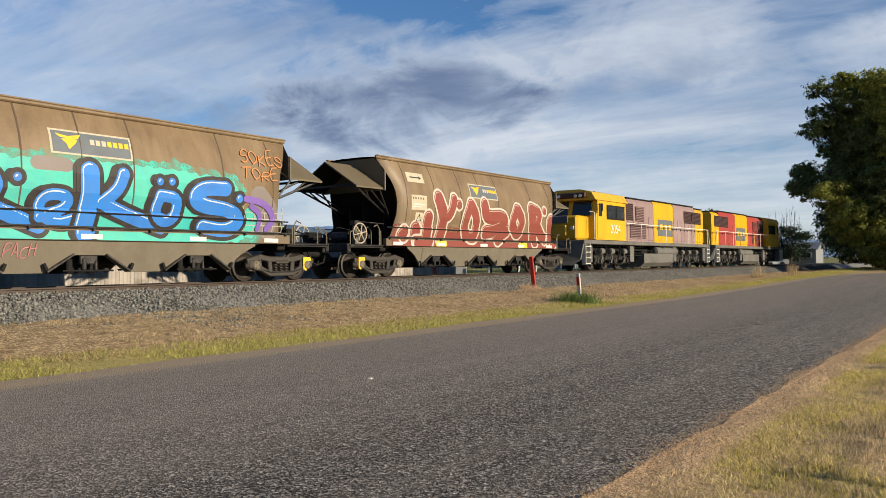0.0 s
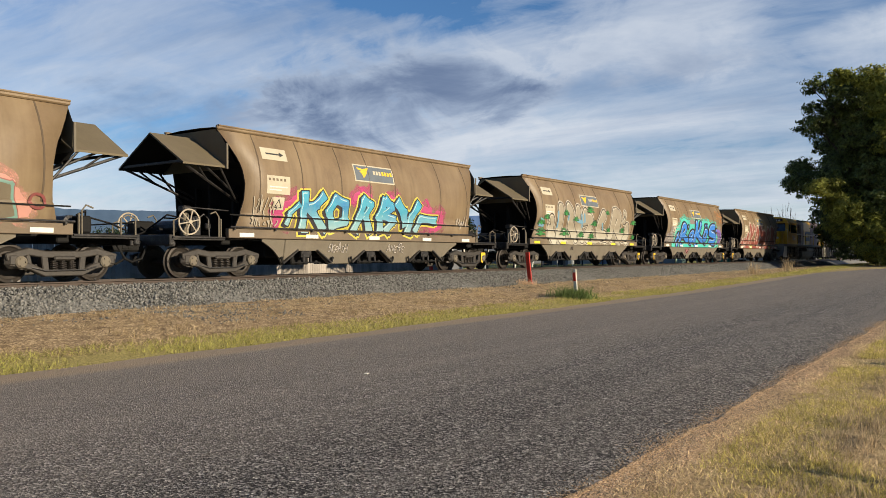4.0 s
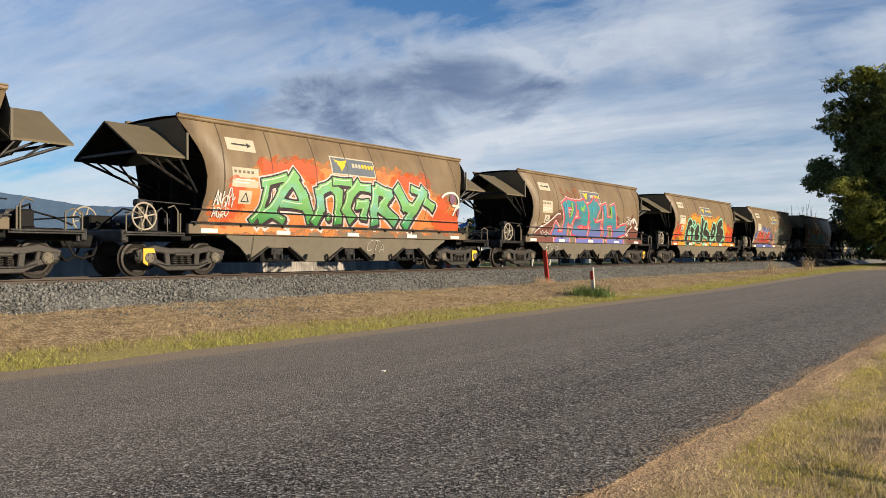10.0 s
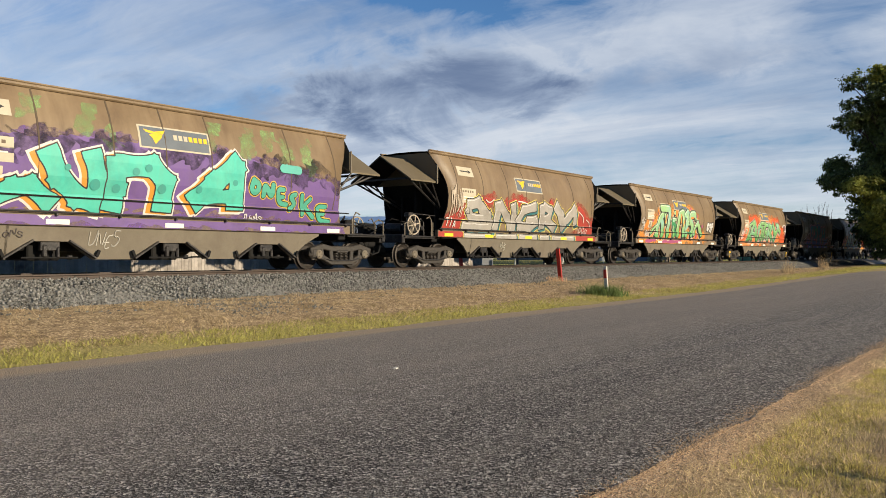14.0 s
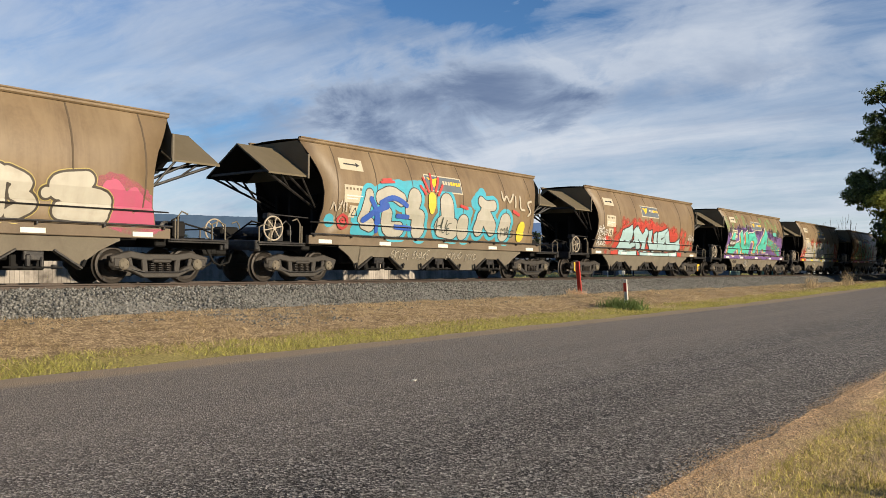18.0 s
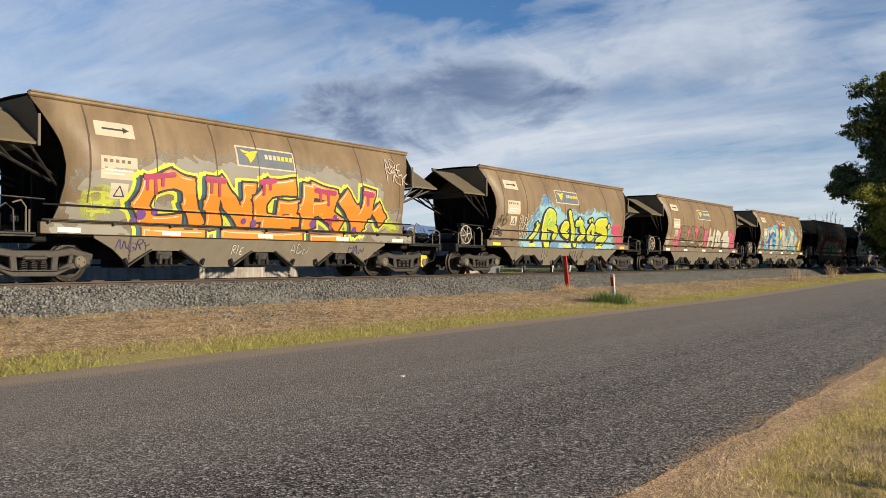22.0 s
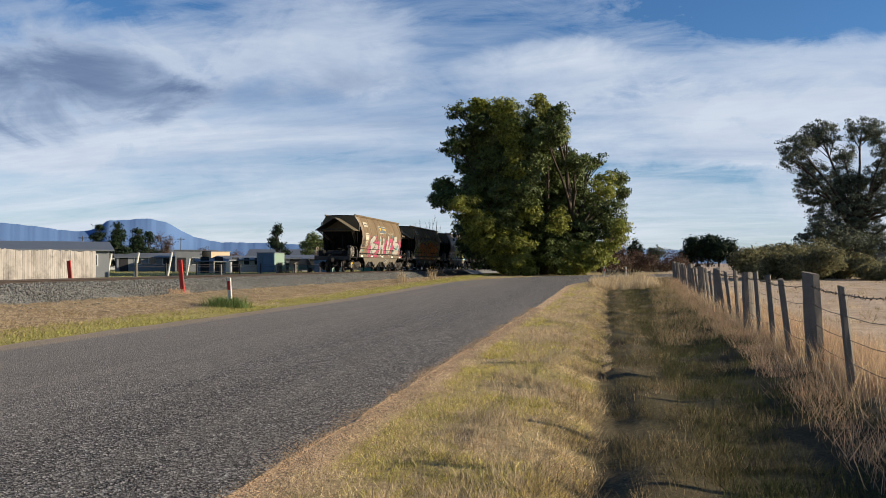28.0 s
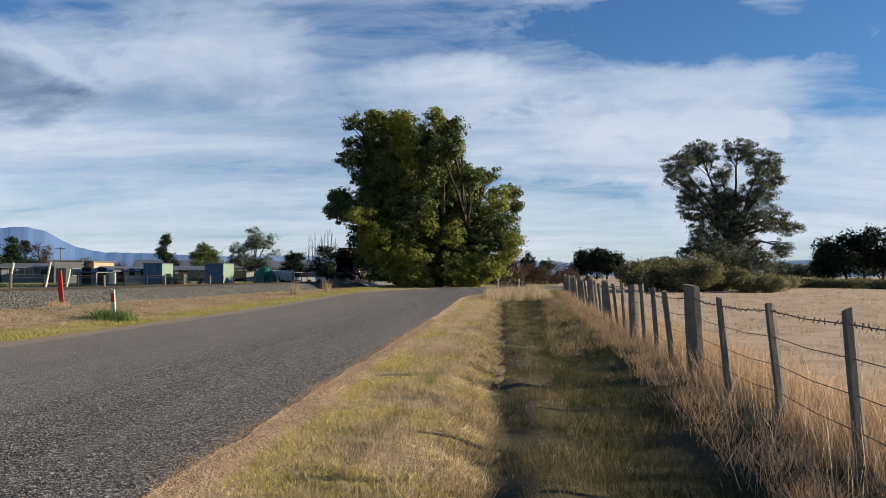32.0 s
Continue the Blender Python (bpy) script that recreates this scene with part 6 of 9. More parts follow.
frond(g, r, 6.27, 1.37, 0.38)
frond(g, r, 8.19, 1.71, 0.34)
frond(g, r, 7.90, 2.55, 0.31)
frond(g, r, 9.92, 1.69, 0.42)
frond(g, r, 11.27, 2.14, 0.42)
frond(g, r, 11.51, 1.40, 0.34)
dabs(g, (0.16, 0.36, 0.50), "6:254,246 257,181|6:360,240 357,217|8:448,215 509,207|6:491,242 509,187|7:522,244 530,212|6:729,207 749,182|6:88,185 125,184|4:95,212 121,207", 0.033, "paint_stroke")
tag(g, "AK", 4.08, 0.8, 0.12, 0.29, (0.06, 0.05, 0.05), skirt=True)

g, r = piece(3, "cyan wildstyle letters edged in yellow on a magenta haze", (0.52, 0.06, 0.20), "19:186,152 195,184 216,196 271,210|13:497,233 558,239|14:646,230 691,233|29:857,194 930,160 953,189", 0.07)
letters(g, ("8:222,147 232,176 260,199|14:282,229 284,189 284,131|14:356,227 331,203 307,194|13:313,187 369,134",
            "14:411,223 388,187 407,146 462,160 455,210 411,223",
            "14:539,224 528,179 507,134|13:538,228 573,213 556,182|14:557,176 579,136",
            "15:640,230 621,179 633,138|14:646,230 679,211 642,186|14:642,184 697,171 666,139",
            "16:709,226 747,193 760,163|16:820,224 790,182 779,137|13:822,143 842,180 929,177"), fill=(0.06, 0.42, 0.60), line=(0.010, 0.014, 0.03), edge=0.035, glow=(0.68, 0.60, 0.08), gw=0.075, square=True, fill2=(0.03, 0.20, 0.52), flick=(0.55, 0.75, 0.78), low=(0.30, 0.50, 0.52), shade=(-0.10, -0.05, (0.02, 0.02, 0.04)))
scrawl(g, r, 0.85, 1.85, 1.0, 0.7, (0.50, 0.44, 0.34), 7, 0.014)
scrawl(g, r, 0.85, 1.45, 1.0, 0.25, (0.50, 0.44, 0.34), 7, 0.014)
scrawl(g, r, 10.6, 1.75, 0.7, 0.5, (0.55, 0.48, 0.40), 6, 0.014)
tag(g, "SKRASH", 3.91, 0.66, 0.22, 0.86, (0.55, 0.5, 0.45), skirt=True)
tag(g, "ANERE", 6.68, 0.66, 0.24, 0.94, (0.55, 0.5, 0.45), skirt=True)

g, r = piece(4, "red letters on a blue haze beside teal outlined letters", ((0.07, 0.11, 0.42), (0.14, 0.18, 0.45)), "20:110,140 124,202 257,216 431,218 504,161|24:127,168 494,168|10:97,109 395,113|10:446,113 520,112", 0.06)
cloud(g, r, (0.62, 0.30, 0.24), "20:600,172 617,217|15:603,146 626,128|22:1034,203 1085,154|9:542,119 610,116", 0.06, 0.0045)
letters(g, ("8:93,145 129,156|11:152,138 155,201 208,213 228,198 181,177|10:182,174 221,139",
            "6:243,215|9:234,159 272,180 246,198 228,166 270,141",
            "11:275,217 297,145|10:337,207 308,175 341,143",
            "6:377,204|9:381,188 359,164 385,142 406,162 381,188",
            "11:463,209 416,211 415,188 467,174 472,152 424,145|7:507,151"), fill=(0.58, 0.03, 0.025), line=(0.015, 0.012, 0.02), edge=0.045, glow=(0.66, 0.60, 0.52), gw=0.085, flick=(0.80, 0.62, 0.18), fill2=(0.48, 0.06, 0.03))
letters(g, ("17:619,202 653,207 691,217|16:639,195 656,144|16:696,205 676,174",
            "20:755,231 746,177 752,130|10:780,236 782,217",
            "19:839,235 845,180 860,141|16:863,153 927,146",
            "18:957,229 961,184 977,143|15:982,205 1040,187 1050,145"), fill=(0.165, 0.135, 0.09), line=(0.17, 0.33, 0.28), edge=0.06, glow=(0.30, 0.09, 0.08), gw=0.085, square=True, fill2=(0.20, 0.20, 0.14))
dabs(g, (0.24, 0.05, 0.05), "3:540,173 545,192 571,193 583,171 566,154 543,159 540,173|3:554,174 563,181 572,171|3:1094,167 1101,187 1126,183 1129,159 1108,155 1094,167", 0.034, "paint_stroke")
scrawl(g, r, 3.1, 2.45, 1.1, 0.5, (0.60, 0.55, 0.46), 6, 0.013)

g, r = piece(5, "black letters with mint edges on an orange cloud", ((0.80, 0.30, 0.02), (0.70, 0.24, 0.02)), "40:127,162 217,194 307,228 461,239 640,219 845,241 980,194|37:89,141 298,156 566,167 907,173 1135,162|19:58,111 562,119 1152,125", 0.06)
cloud(g, r, (0.58, 0.05, 0.015), "23:145,193 141,176|15:81,154 176,178|8:93,198|5:76,182|5:102,219|14:1023,224|15:1060,211|17:1106,199 1159,172|24:1027,168 1145,152|11:52,120 91,125", 0.06, 0.0052)
letters(g, ("19:269,134 265,190 279,233 310,239 324,215 309,198|10:244,116 294,115",
            "14:325,201 369,189 354,166 368,137",
            "18:420,161 459,182 435,218 416,195|17:425,154 471,152",
            "20:513,251 512,196 540,135|18:577,232 562,195|18:574,184 637,179 674,143",
            "17:722,226 703,186 721,155 766,174 751,224 722,226",
            "22:876,251 815,234 811,208 901,195 934,163 858,151 818,165|10:961,164",
            "9:370,238"), fill=(0.010, 0.011, 0.011), line=(0.30, 0.68, 0.45), edge=0.10, fill2=(0.02, 0.03, 0.028), shade=(0.10, -0.10, (0.30, 0.68, 0.45)), glow=(0.02, 0.05, 0.04), gw=0.13)
tag(g, "HEROS", 0.97, 1.31, 0.16, 0.59, (0.05, 0.12, 0.05), 0.016, slant=0.15)

g, r = piece(6, "teal and violet letters edged in red with maroon hills", ((0.19, 0.05, 0.04), (0.14, 0.035, 0.03)), "18:110,134 181,153 248,194 291,207|21:117,124 255,136|11:72,104 248,105|25:1067,205|23:1050,170 1148,159|19:1015,132 1200,132|18:885,199", 0.03)
cloud(g, r, (0.33, 0.13, 0.06), "18:339,292 390,305 459,305|16:541,302 609,301", 0.1, 0.0045, True)
letters(g, ("18:329,266 354,211 352,161|16:361,273 415,268 419,238 389,196|18:273,164 261,143 294,127 365,133|10:256,108 373,106",
            "18:454,267 509,274 536,254 541,193|17:467,264 481,235 528,223|18:511,203 446,188 441,158 501,145 557,147|11:459,110 570,110",
            "20:651,274 584,258 591,219|20:574,258 626,284|20:656,268 630,230|19:604,197 639,175 684,181|20:606,149 700,144|11:609,111 714,111",
            "20:728,268 744,204 768,147|21:827,269 841,210 870,150|19:744,204 835,208|22:882,150 940,166 975,172|12:780,113 950,112"), fill=(0.03, 0.27, 0.30), line=(0.72, 0.07, 0.10), edge=0.075, glow=(0.74, 0.60, 0.56), gw=0.11, square=True, fill2=(0.10, 0.05, 0.20), low=(0.13, 0.15, 0.46))
dabs(g, (0.20, 0.48, 0.08), "7:394,272 402,244 386,221|6:481,258 498,244 518,268|7:798,276 804,225|5:369,155|5:361,115|4:289,172|6:595,125|4:537,170|6:797,156", 0.036, "paint_stroke")
dabs(g, (0.03, 0.35, 0.55), "5:328,259 333,231|5:349,264 353,233|6:600,268 603,244|7:730,270 735,237|6:827,261", 0.0365, "paint_stroke")
dabs(g, WHITE, "3:90,140 119,160 179,177 225,203 267,225 290,224|5:1034,197 1044,223 1078,230 1109,205 1126,197 1100,188|4:997,150 1046,182 1058,189|5:1101,186 1162,174 1190,141", 0.033, "paint_stroke")
dabs(g, WHITE, "10:1068,215|8:1018,146|7:1165,148", 0.0335, "paint_stroke")
tag(g, "IRCOOL", 1.30, 1.31, 0.17, 0.93, WHITE, 0.016, slant=0.15)
tag(g, "EMUS", 1.87, 0.66, 0.26, 1.16, (0.58, 0.54, 0.45), skirt=True)
tag(g, "TRE", 9.78, 2.13, 0.2, 0.53, WHITE, 0.014, slant=0.15)
tag(g, "TOBY", 9.74, 1.99, 0.16, 0.59, WHITE, 0.014, slant=0.15)

g, r = piece(7, "green wildstyle letters with black edges on an orange cloud", ((0.75, 0.24, 0.06), (0.66, 0.10, 0.03)), "38:158,180 222,225 258,256 386,266 493,258 671,271 871,267 992,203|41:120,144 503,166 940,183 1115,171|11:80,136 209,134", 0.06)
cloud(g, r, (0.66, 0.09, 0.02), "22:152,214 141,166|29:1036,214 1017,167 1162,163|19:259,278 359,290 430,283|20:788,271 932,289|7:94,147 128,145", 0.06, 0.0052)
letters(g, ("9:212,141 241,170 247,206 253,241|10:239,240 316,260|15:351,267 307,223 279,172 242,152|16:345,255 383,213 424,155|11:312,191 383,187|9:244,142 277,161 320,144",
            "15:444,232 460,180 442,148|15:455,236 493,251 525,229 535,151|9:494,158",
            "11:507,263 573,264|16:609,258 574,228 564,188 591,161|14:613,202 649,204 645,167|12:608,254 657,253",
            "16:688,247 686,198 698,153|16:695,252 753,239 725,204|17:720,199 794,160",
            "17:794,258 838,209 876,198|18:928,258 889,203 852,149|13:943,227 983,211|11:870,263 942,250"), fill=(0.20, 0.50, 0.16), line=(0.016, 0.010, 0.020), edge=0.045, glow=(0.66, 0.58, 0.55), gw=0.085, square=True, fill2=(0.24, 0.58, 0.60), low=(0.02, 0.24, 0.05), flick=(0.62, 0.78, 0.55), shade=(0.07, -0.08, (0.03, 0.01, 0.03)))
dabs(g, WHITE, "4:1033,246 1058,261 1106,266 1132,247 1132,218 1099,221|4:1108,189 1117,213 1149,221 1176,192 1179,168", 0.033, "paint_stroke")
dabs(g, (0.20, 0.09, 0.16), "18:1096,243|17:1145,200", 0.0325, "paint_stroke")
tag(g, "ANGRY", 0.82, 1.73, 0.36, 0.64, WHITE, 0.02, slant=0.15)
tag(g, "AGRO", 0.79, 1.46, 0.2, 0.50, WHITE, 0.018, slant=0.15)
tag(g, "CTA", 6.65, 0.6, 0.32, 0.90, (0.55, 0.50, 0.42), skirt=True)

g, r = piece(8, "mint and sky-blue letters on an orange and plum cloud", ((0.76, 0.27, 0.04), (0.70, 0.20, 0.05)), "24:233,198 265,235 340,255 484,273 619,283 768,287 829,248|18:140,193 159,184|25:206,149 433,150 885,161 973,150|10:67,144 225,143|11:60,117 772,123", 0.07)
cloud(g, r, (0.38, 0.07, 0.20), "8:211,218|8:298,262|7:334,204|6:159,182|11:758,298|10:837,262|13:790,242|11:879,225|6:274,253|7:154,151|8:132,113 253,119|9:346,114 600,116|10:861,147|7:500,137|10:931,206|6:739,169", 0.02, 0.0056)
letters(g, ("8:204,156 237,181 270,197|17:365,264 298,237 280,194 280,173|17:312,238 347,190 353,151|13:268,151 292,145",
            "18:324,286 433,288|17:432,280 420,231 419,179 428,150|11:364,249 382,214",
            "16:489,220 517,153|12:503,269|9:472,234 515,233",
            "17:564,248 553,200 573,155|18:577,264 642,281 628,244 654,157|11:595,226",
            "19:702,273 678,223 696,159|15:659,262 703,282|14:691,220 728,222",
            "19:805,272 739,268 726,238 774,207 777,162|13:816,163 815,201 851,228|14:860,216 933,162|10:816,247"), fill=(0.34, 0.58, 0.25), line=(0.010, 0.014, 0.016), edge=0.05, glow=(0.66, 0.55, 0.40), gw=0.075, fill2=(0.25, 0.58, 0.68), low=(0.10, 0.42, 0.12), flick=(0.80, 0.85, 0.72), shade=(-0.08, -0.09, (0.010, 0.014, 0.016)))
dabs(g, (0.78, 0.28, 0.05), "6:374,243 372,213|7:594,258 590,218|6:641,229 632,204|6:777,253 738,247|7:483,265|5:689,175 709,192", 0.036, "paint_stroke")
dabs(g, (0.03, 0.30, 0.12), "9:485,212 520,199|8:513,183 539,153|7:462,226 470,204|7:726,168 764,161", 0.0345, "paint_stroke")
letters(g, ("8:1024,224 1014,201 1039,184 1050,203 1039,225 1024,224",
            "7:1074,225 1056,215 1078,201 1070,182",
            "8:1106,226 1087,223 1095,182|6:1089,207 1105,209"), fill=WHITE, line=BLACK, edge=0.045)
tag(g, "OIE", 0.67, 1.96, 0.3, 0.39, WHITE, 0.018, slant=0.15)
tag(g, "ENS", 0.82, 1.82, 0.22, 0.27, WHITE, 0.018, slant=0.15)
tag(g, "AROSE", 1.25, 1.39, 0.24, 0.52, WHITE, 0.016, slant=0.15)

g, r = piece(9, "silver letters with teal shadows on a red cloud", ((0.42, 0.035, 0.025), (0.34, 0.03, 0.02)), "21:146,192 128,165 70,150|17:49,126 159,133|8:13,111 146,111|13:276,233 335,237|13:436,234 492,243 567,239|12:766,248|35:1012,215 1068,178 1133,152|14:989,117 1140,113", 0.04)
letters(g, ("19:183,218 237,228 260,212|16:181,201 203,175 290,173|19:269,206 311,181 339,147|15:165,144 232,143 330,143|8:166,110 322,110",
            "19:364,226 371,184 367,148|17:383,227 441,180 464,151|18:473,226 486,182 487,144|9:369,111 499,111",
            "18:629,232 547,215 524,176 537,154|17:548,154 615,149 659,174|14:589,179 644,185|10:531,111 653,112",
            "20:688,231 700,160|17:705,236 755,223 749,194 703,184|19:740,181 800,155|10:689,111 749,112",
            "22:804,238 848,203 875,166|22:960,234 916,202 869,166|11:787,110 961,112|15:969,213 980,179"), fill=(0.42, 0.40, 0.36), line=(0.012, 0.016, 0.018), edge=0.035, glow=(0.72, 0.60, 0.14), gw=0.065, square=True, fill2=(0.24, 0.23, 0.21), flick=(0.72, 0.70, 0.66), shade=(0.10, -0.09, (0.015, 0.17, 0.20)))
tag(g, "TIA", 0.55, 1.41, 0.26, 0.62, WHITE, 0.024, slant=0.15)
tag(g, "DDD", 10.17, 1.37, 0.22, 0.82, WHITE, 0.018, slant=0.15)
scrawl(g, r, 0.72, 2.25, 0.75, 1.3, (0.62, 0.52, 0.40), 9, 0.016)
tag(g, "VNS", 4.03, 0.62, 0.26, 0.39, (0.5, 0.48, 0.4), skirt=True)
dabs(g, WHITE, "2:996,228 1043,208 1059,182|2:1076,196 1112,184 1122,161|1:121,178 129,198 151,209|2:280,241 308,229 334,245|2:502,246 544,245 572,240", 0.033, "paint_stroke")

g, r = piece(10, "turquoise letters with orange shadows on a violet band", ((0.16, 0.085, 0.30), (0.10, 0.05, 0.20)), "47:81,208 276,242 552,248 841,235 1088,203|38:73,168 396,185 724,186 1113,167|15:3,115 496,125 1139,116", 0.05)
cloud(g, r, (0.02, 0.018, 0.02), "11:191,271 269,274 314,280 409,275|11:448,271 554,272 692,283|13:764,263 841,265 994,267 1113,251|7:71,259 126,261", 0.12, 0.005, True)
cloud(g, r, (0.26, 0.40, 0.16), "5:71,332 64,272|6:86,293 75,259|5:268,372 259,334|5:155,308 154,273|5:394,373 377,317|8:716,374 700,317|7:825,369 800,292|7:945,340 937,303|6:888,362 883,325|5:434,308 435,285|6:1026,329 1025,282", 0.08, 0.0046, True)
letters(g, ("17:162,240 140,212 157,183|16:166,241 168,214|19:104,157 170,146 225,176 258,182 298,152",
            "22:294,247 316,203 359,165 400,156|21:388,251 401,208 398,163",
            "23:443,240 445,188 440,154|24:458,238 531,243 567,210 565,159",
            "25:771,268 704,218 655,175|24:770,260 772,172|17:666,179 760,188"), fill=(0.08, 0.60, 0.46), line=(0.012, 0.012, 0.016), edge=0.03, glow=(0.76, 0.72, 0.66), gw=0.07, square=True, fill2=(0.03, 0.42, 0.34), shade=(-0.13, -0.04, (0.70, 0.30, 0.03)))
letters(g, ("7:826,234 818,209 836,200 847,222 826,234",
            "7:861,197 862,229 890,190 891,225",
            "6:928,215 906,216 916,180 944,177|5:910,197 929,196",
            "6:971,205 951,199 977,180 955,165",
            "6:995,204 1004,154|6:1027,196 1005,176 1045,147",
            "6:1090,178 1054,178 1069,138 1109,137|5:1061,158 1084,157"), fill=(0.06, 0.42, 0.30), line=BLACK, edge=0.02, glow=(0.72, 0.50, 0.06), gw=0.045)
dabs(g, (0.04, 0.36, 0.30), "12:395,193|10:445,188|9:490,228|11:559,194|9:660,199|8:766,222|7:332,225|9:521,238", 0.036, "paint_stroke")
dabs(g, (0.10, 0.50, 0.42), "11:923,271 980,270|7:937,276", 0.033, "paint_stroke")
fleet_plate(g, 0.99, 1.75, 1.91, 2.15)
tag(g, "JUNAS", 7.97, 1.31, 0.14, 0.66, WHITE, 0.014, slant=0.15)
tag(g, "ALONS", 1.80, 0.78, 0.14, 0.68, (0.08, 0.07, 0.07), skirt=True)
tag(g, "UNES", 3.85, 0.58, 0.34, 0.75, (0.5, 0.48, 0.42), skirt=True)

g, r = piece(11, "pale blue block letters on a red cloud", ((0.52, 0.045, 0.03), (0.42, 0.035, 0.025)), "37:270,158 320,199 418,217 594,220 768,207 897,183|33:249,132 962,146|16:200,106 964,116", 0.05)
cloud(g, r, (0.50, 0.05, 0.035), "10:214,211|9:301,249|7:341,253|8:415,254|6:490,250|9:598,257|9:783,238|10:869,235|12:160,172 168,160|9:147,154 190,161|6:130,112|14:970,217|12:1021,216|15:1009,187|10:1028,154|9:1121,171|9:1080,178|8:1125,147", 0.03, 0.0052)
letters(g, ("18:381,219 328,203|18:310,198 299,159 279,126|15:324,186 390,186|15:368,169 332,147|14:297,133 385,139 431,158|11:265,105 435,110",
            "18:424,214 450,179 480,139|17:445,216 503,181 544,211|19:544,211 534,168 537,134|10:489,106 602,107",
            "18:590,209 598,171 626,143|19:627,140 685,145|17:651,202 668,159|9:614,106 711,106",
            "18:694,200 779,219|18:708,197 718,139|16:729,161 786,193|16:724,139 797,149|11:723,104 826,107",
            "20:787,208 818,165|20:823,150 936,157|16:941,177 955,146|11:826,108 908,112"), fill=(0.40, 0.60, 0.64), line=(0.012, 0.012, 0.016), edge=0.045, square=True, fill2=(0.44, 0.64, 0.66), shade=(0.09, -0.06, (0.02, 0.02, 0.025)))
tag(g, "IGOTT", 0.58, 2.02, 0.2, 0.55, WHITE, 0.017, slant=0.15)
tag(g, "FRIENDS", 0.55, 1.85, 0.24, 0.92, WHITE, 0.017, slant=0.15)
tag(g, "SMILIN", 0.64, 1.61, 0.16, 0.72, WHITE, 0.016, slant=0.15)
tag(g, "PLACES", 0.62, 1.43, 0.22, 0.79, WHITE, 0.017, slant=0.15)
tag(g, "SODA", 10.60, 1.99, 0.16, 0.70, WHITE, 0.016, slant=0.15)
tag(g, "BOXER", 10.65, 1.88, 0.14, 0.78, WHITE, 0.015, slant=0.15)

g, r = piece(12, "cream bubble letters ringed in cyan with blue strokes", (0.05, 0.42, 0.56), "19:88,170|19:192,176 218,220 225,256|21:333,281 472,294|20:658,220 730,225|24:766,262 807,291|15:187,147 222,142", 0.02)
letters(g, ("16:238,253 227,213 216,181|20:227,171 251,165",
            "21:286,247 332,266 379,247|22:318,198 325,154 381,157",
            "30:443,256 430,220|30:466,192 470,161",
            "33:603,249 613,209|34:588,175 646,169",
            "29:700,189 704,163",
            "18:798,268 823,253 870,259|26:801,212 791,176|27:818,230 869,180",
            "34:951,202 948,170"), fill=(0.50, 0.48, 0.41), line=(0.03, 0.03, 0.032), edge=0.03, glow=(0.05, 0.45, 0.60), gw=0.17, fill2=(0.40, 0.40, 0.32))
dabs(g, (0.015, 0.10, 0.48), "10:221,177 263,205 315,223|8:244,240 271,209 288,174|7:274,195 280,148|8:287,232 332,251 369,246 404,230|7:365,197 414,196|7:361,163 430,160", 0.036, "blue_stroke")
dabs(g, (0.78, 0.64, 0.05), "23:1059,189 1056,160", 0.035, "paint_stroke")
dabs(g, (0.74, 0.60, 0.06), "19:527,261 527,239|12:528,223", 0.0352, "paint_stroke")
dabs(g, (0.58, 0.05, 0.05), "5:474,295 495,273|5:493,321 510,282|5:534,338 526,287|5:572,329 547,285|5:587,306 560,274|4:290,292 349,298|4:299,300 336,304|5:679,246 716,239|6:996,246 1034,235", 0.0354, "paint_stroke")
dabs(g, (0.50, 0.04, 0.05), "4:134,189 157,181 158,160 140,148 119,158 117,178 134,189|3:136,178 149,171 137,162 129,170 136,178", 0.033, "paint_stroke")
dabs(g, (0.56, 0.50, 0.38), "4:931,311 933,274 960,305 971,268 1005,308|4:1017,300 1011,262|4:1048,303 1041,254 1071,254|4:1121,289 1088,282 1117,250 1095,234", 0.033, "tag")
tag(g, "HUE", 5.57, 1.53, 0.42, 0.78, (0.04, 0.06, 0.05), 0.02, slant=0.15)
tag(g, "MAS", 9.27, 1.55, 0.3, 0.85, (0.04, 0.06, 0.05), 0.018, slant=0.15)
tag(g, "SKIER SHAKE", 3.49, 0.66, 0.24, 1.86, (0.5, 0.45, 0.36), skirt=True)
tag(g, "MYNO MYO", 6.24, 0.66, 0.22, 1.70, (0.5, 0.45, 0.36), skirt=True)
scrawl(g, r, 0.8, 2.1, 0.9, 0.5, (0.55, 0.48, 0.38), 6, 0.014)

g, r = piece(13, "white and bare outlined letters on pink flames", ((0.56, 0.10, 0.20), (0.50, 0.08, 0.16)), "12:234,214 206,188|16:201,160 231,183|13:172,141 236,144|11:356,212 359,150|12:450,219 482,217 489,160|13:505,192|14:607,210 618,206 634,154|15:640,212|24:1044,205 1077,169|21:1094,188 1140,152|14:1052,144 1158,143", 0.03)
letters(g, ("15:267,224 324,223|15:259,213 259,191 316,188|15:320,210 329,152|16:252,149 330,149",
            "15:406,223 389,185 384,151|16:411,224 441,188 461,151|14:393,155 460,155",
            "16:530,224 515,192 511,153|15:541,225 573,216 558,187|15:558,187 590,152"), fill=(0.182, 0.139, 0.081), line=(0.04, 0.03, 0.025), edge=0.055, glow=(0.50, 0.40, 0.12), gw=0.075, square=True, fill2=(0.22, 0.18, 0.12))
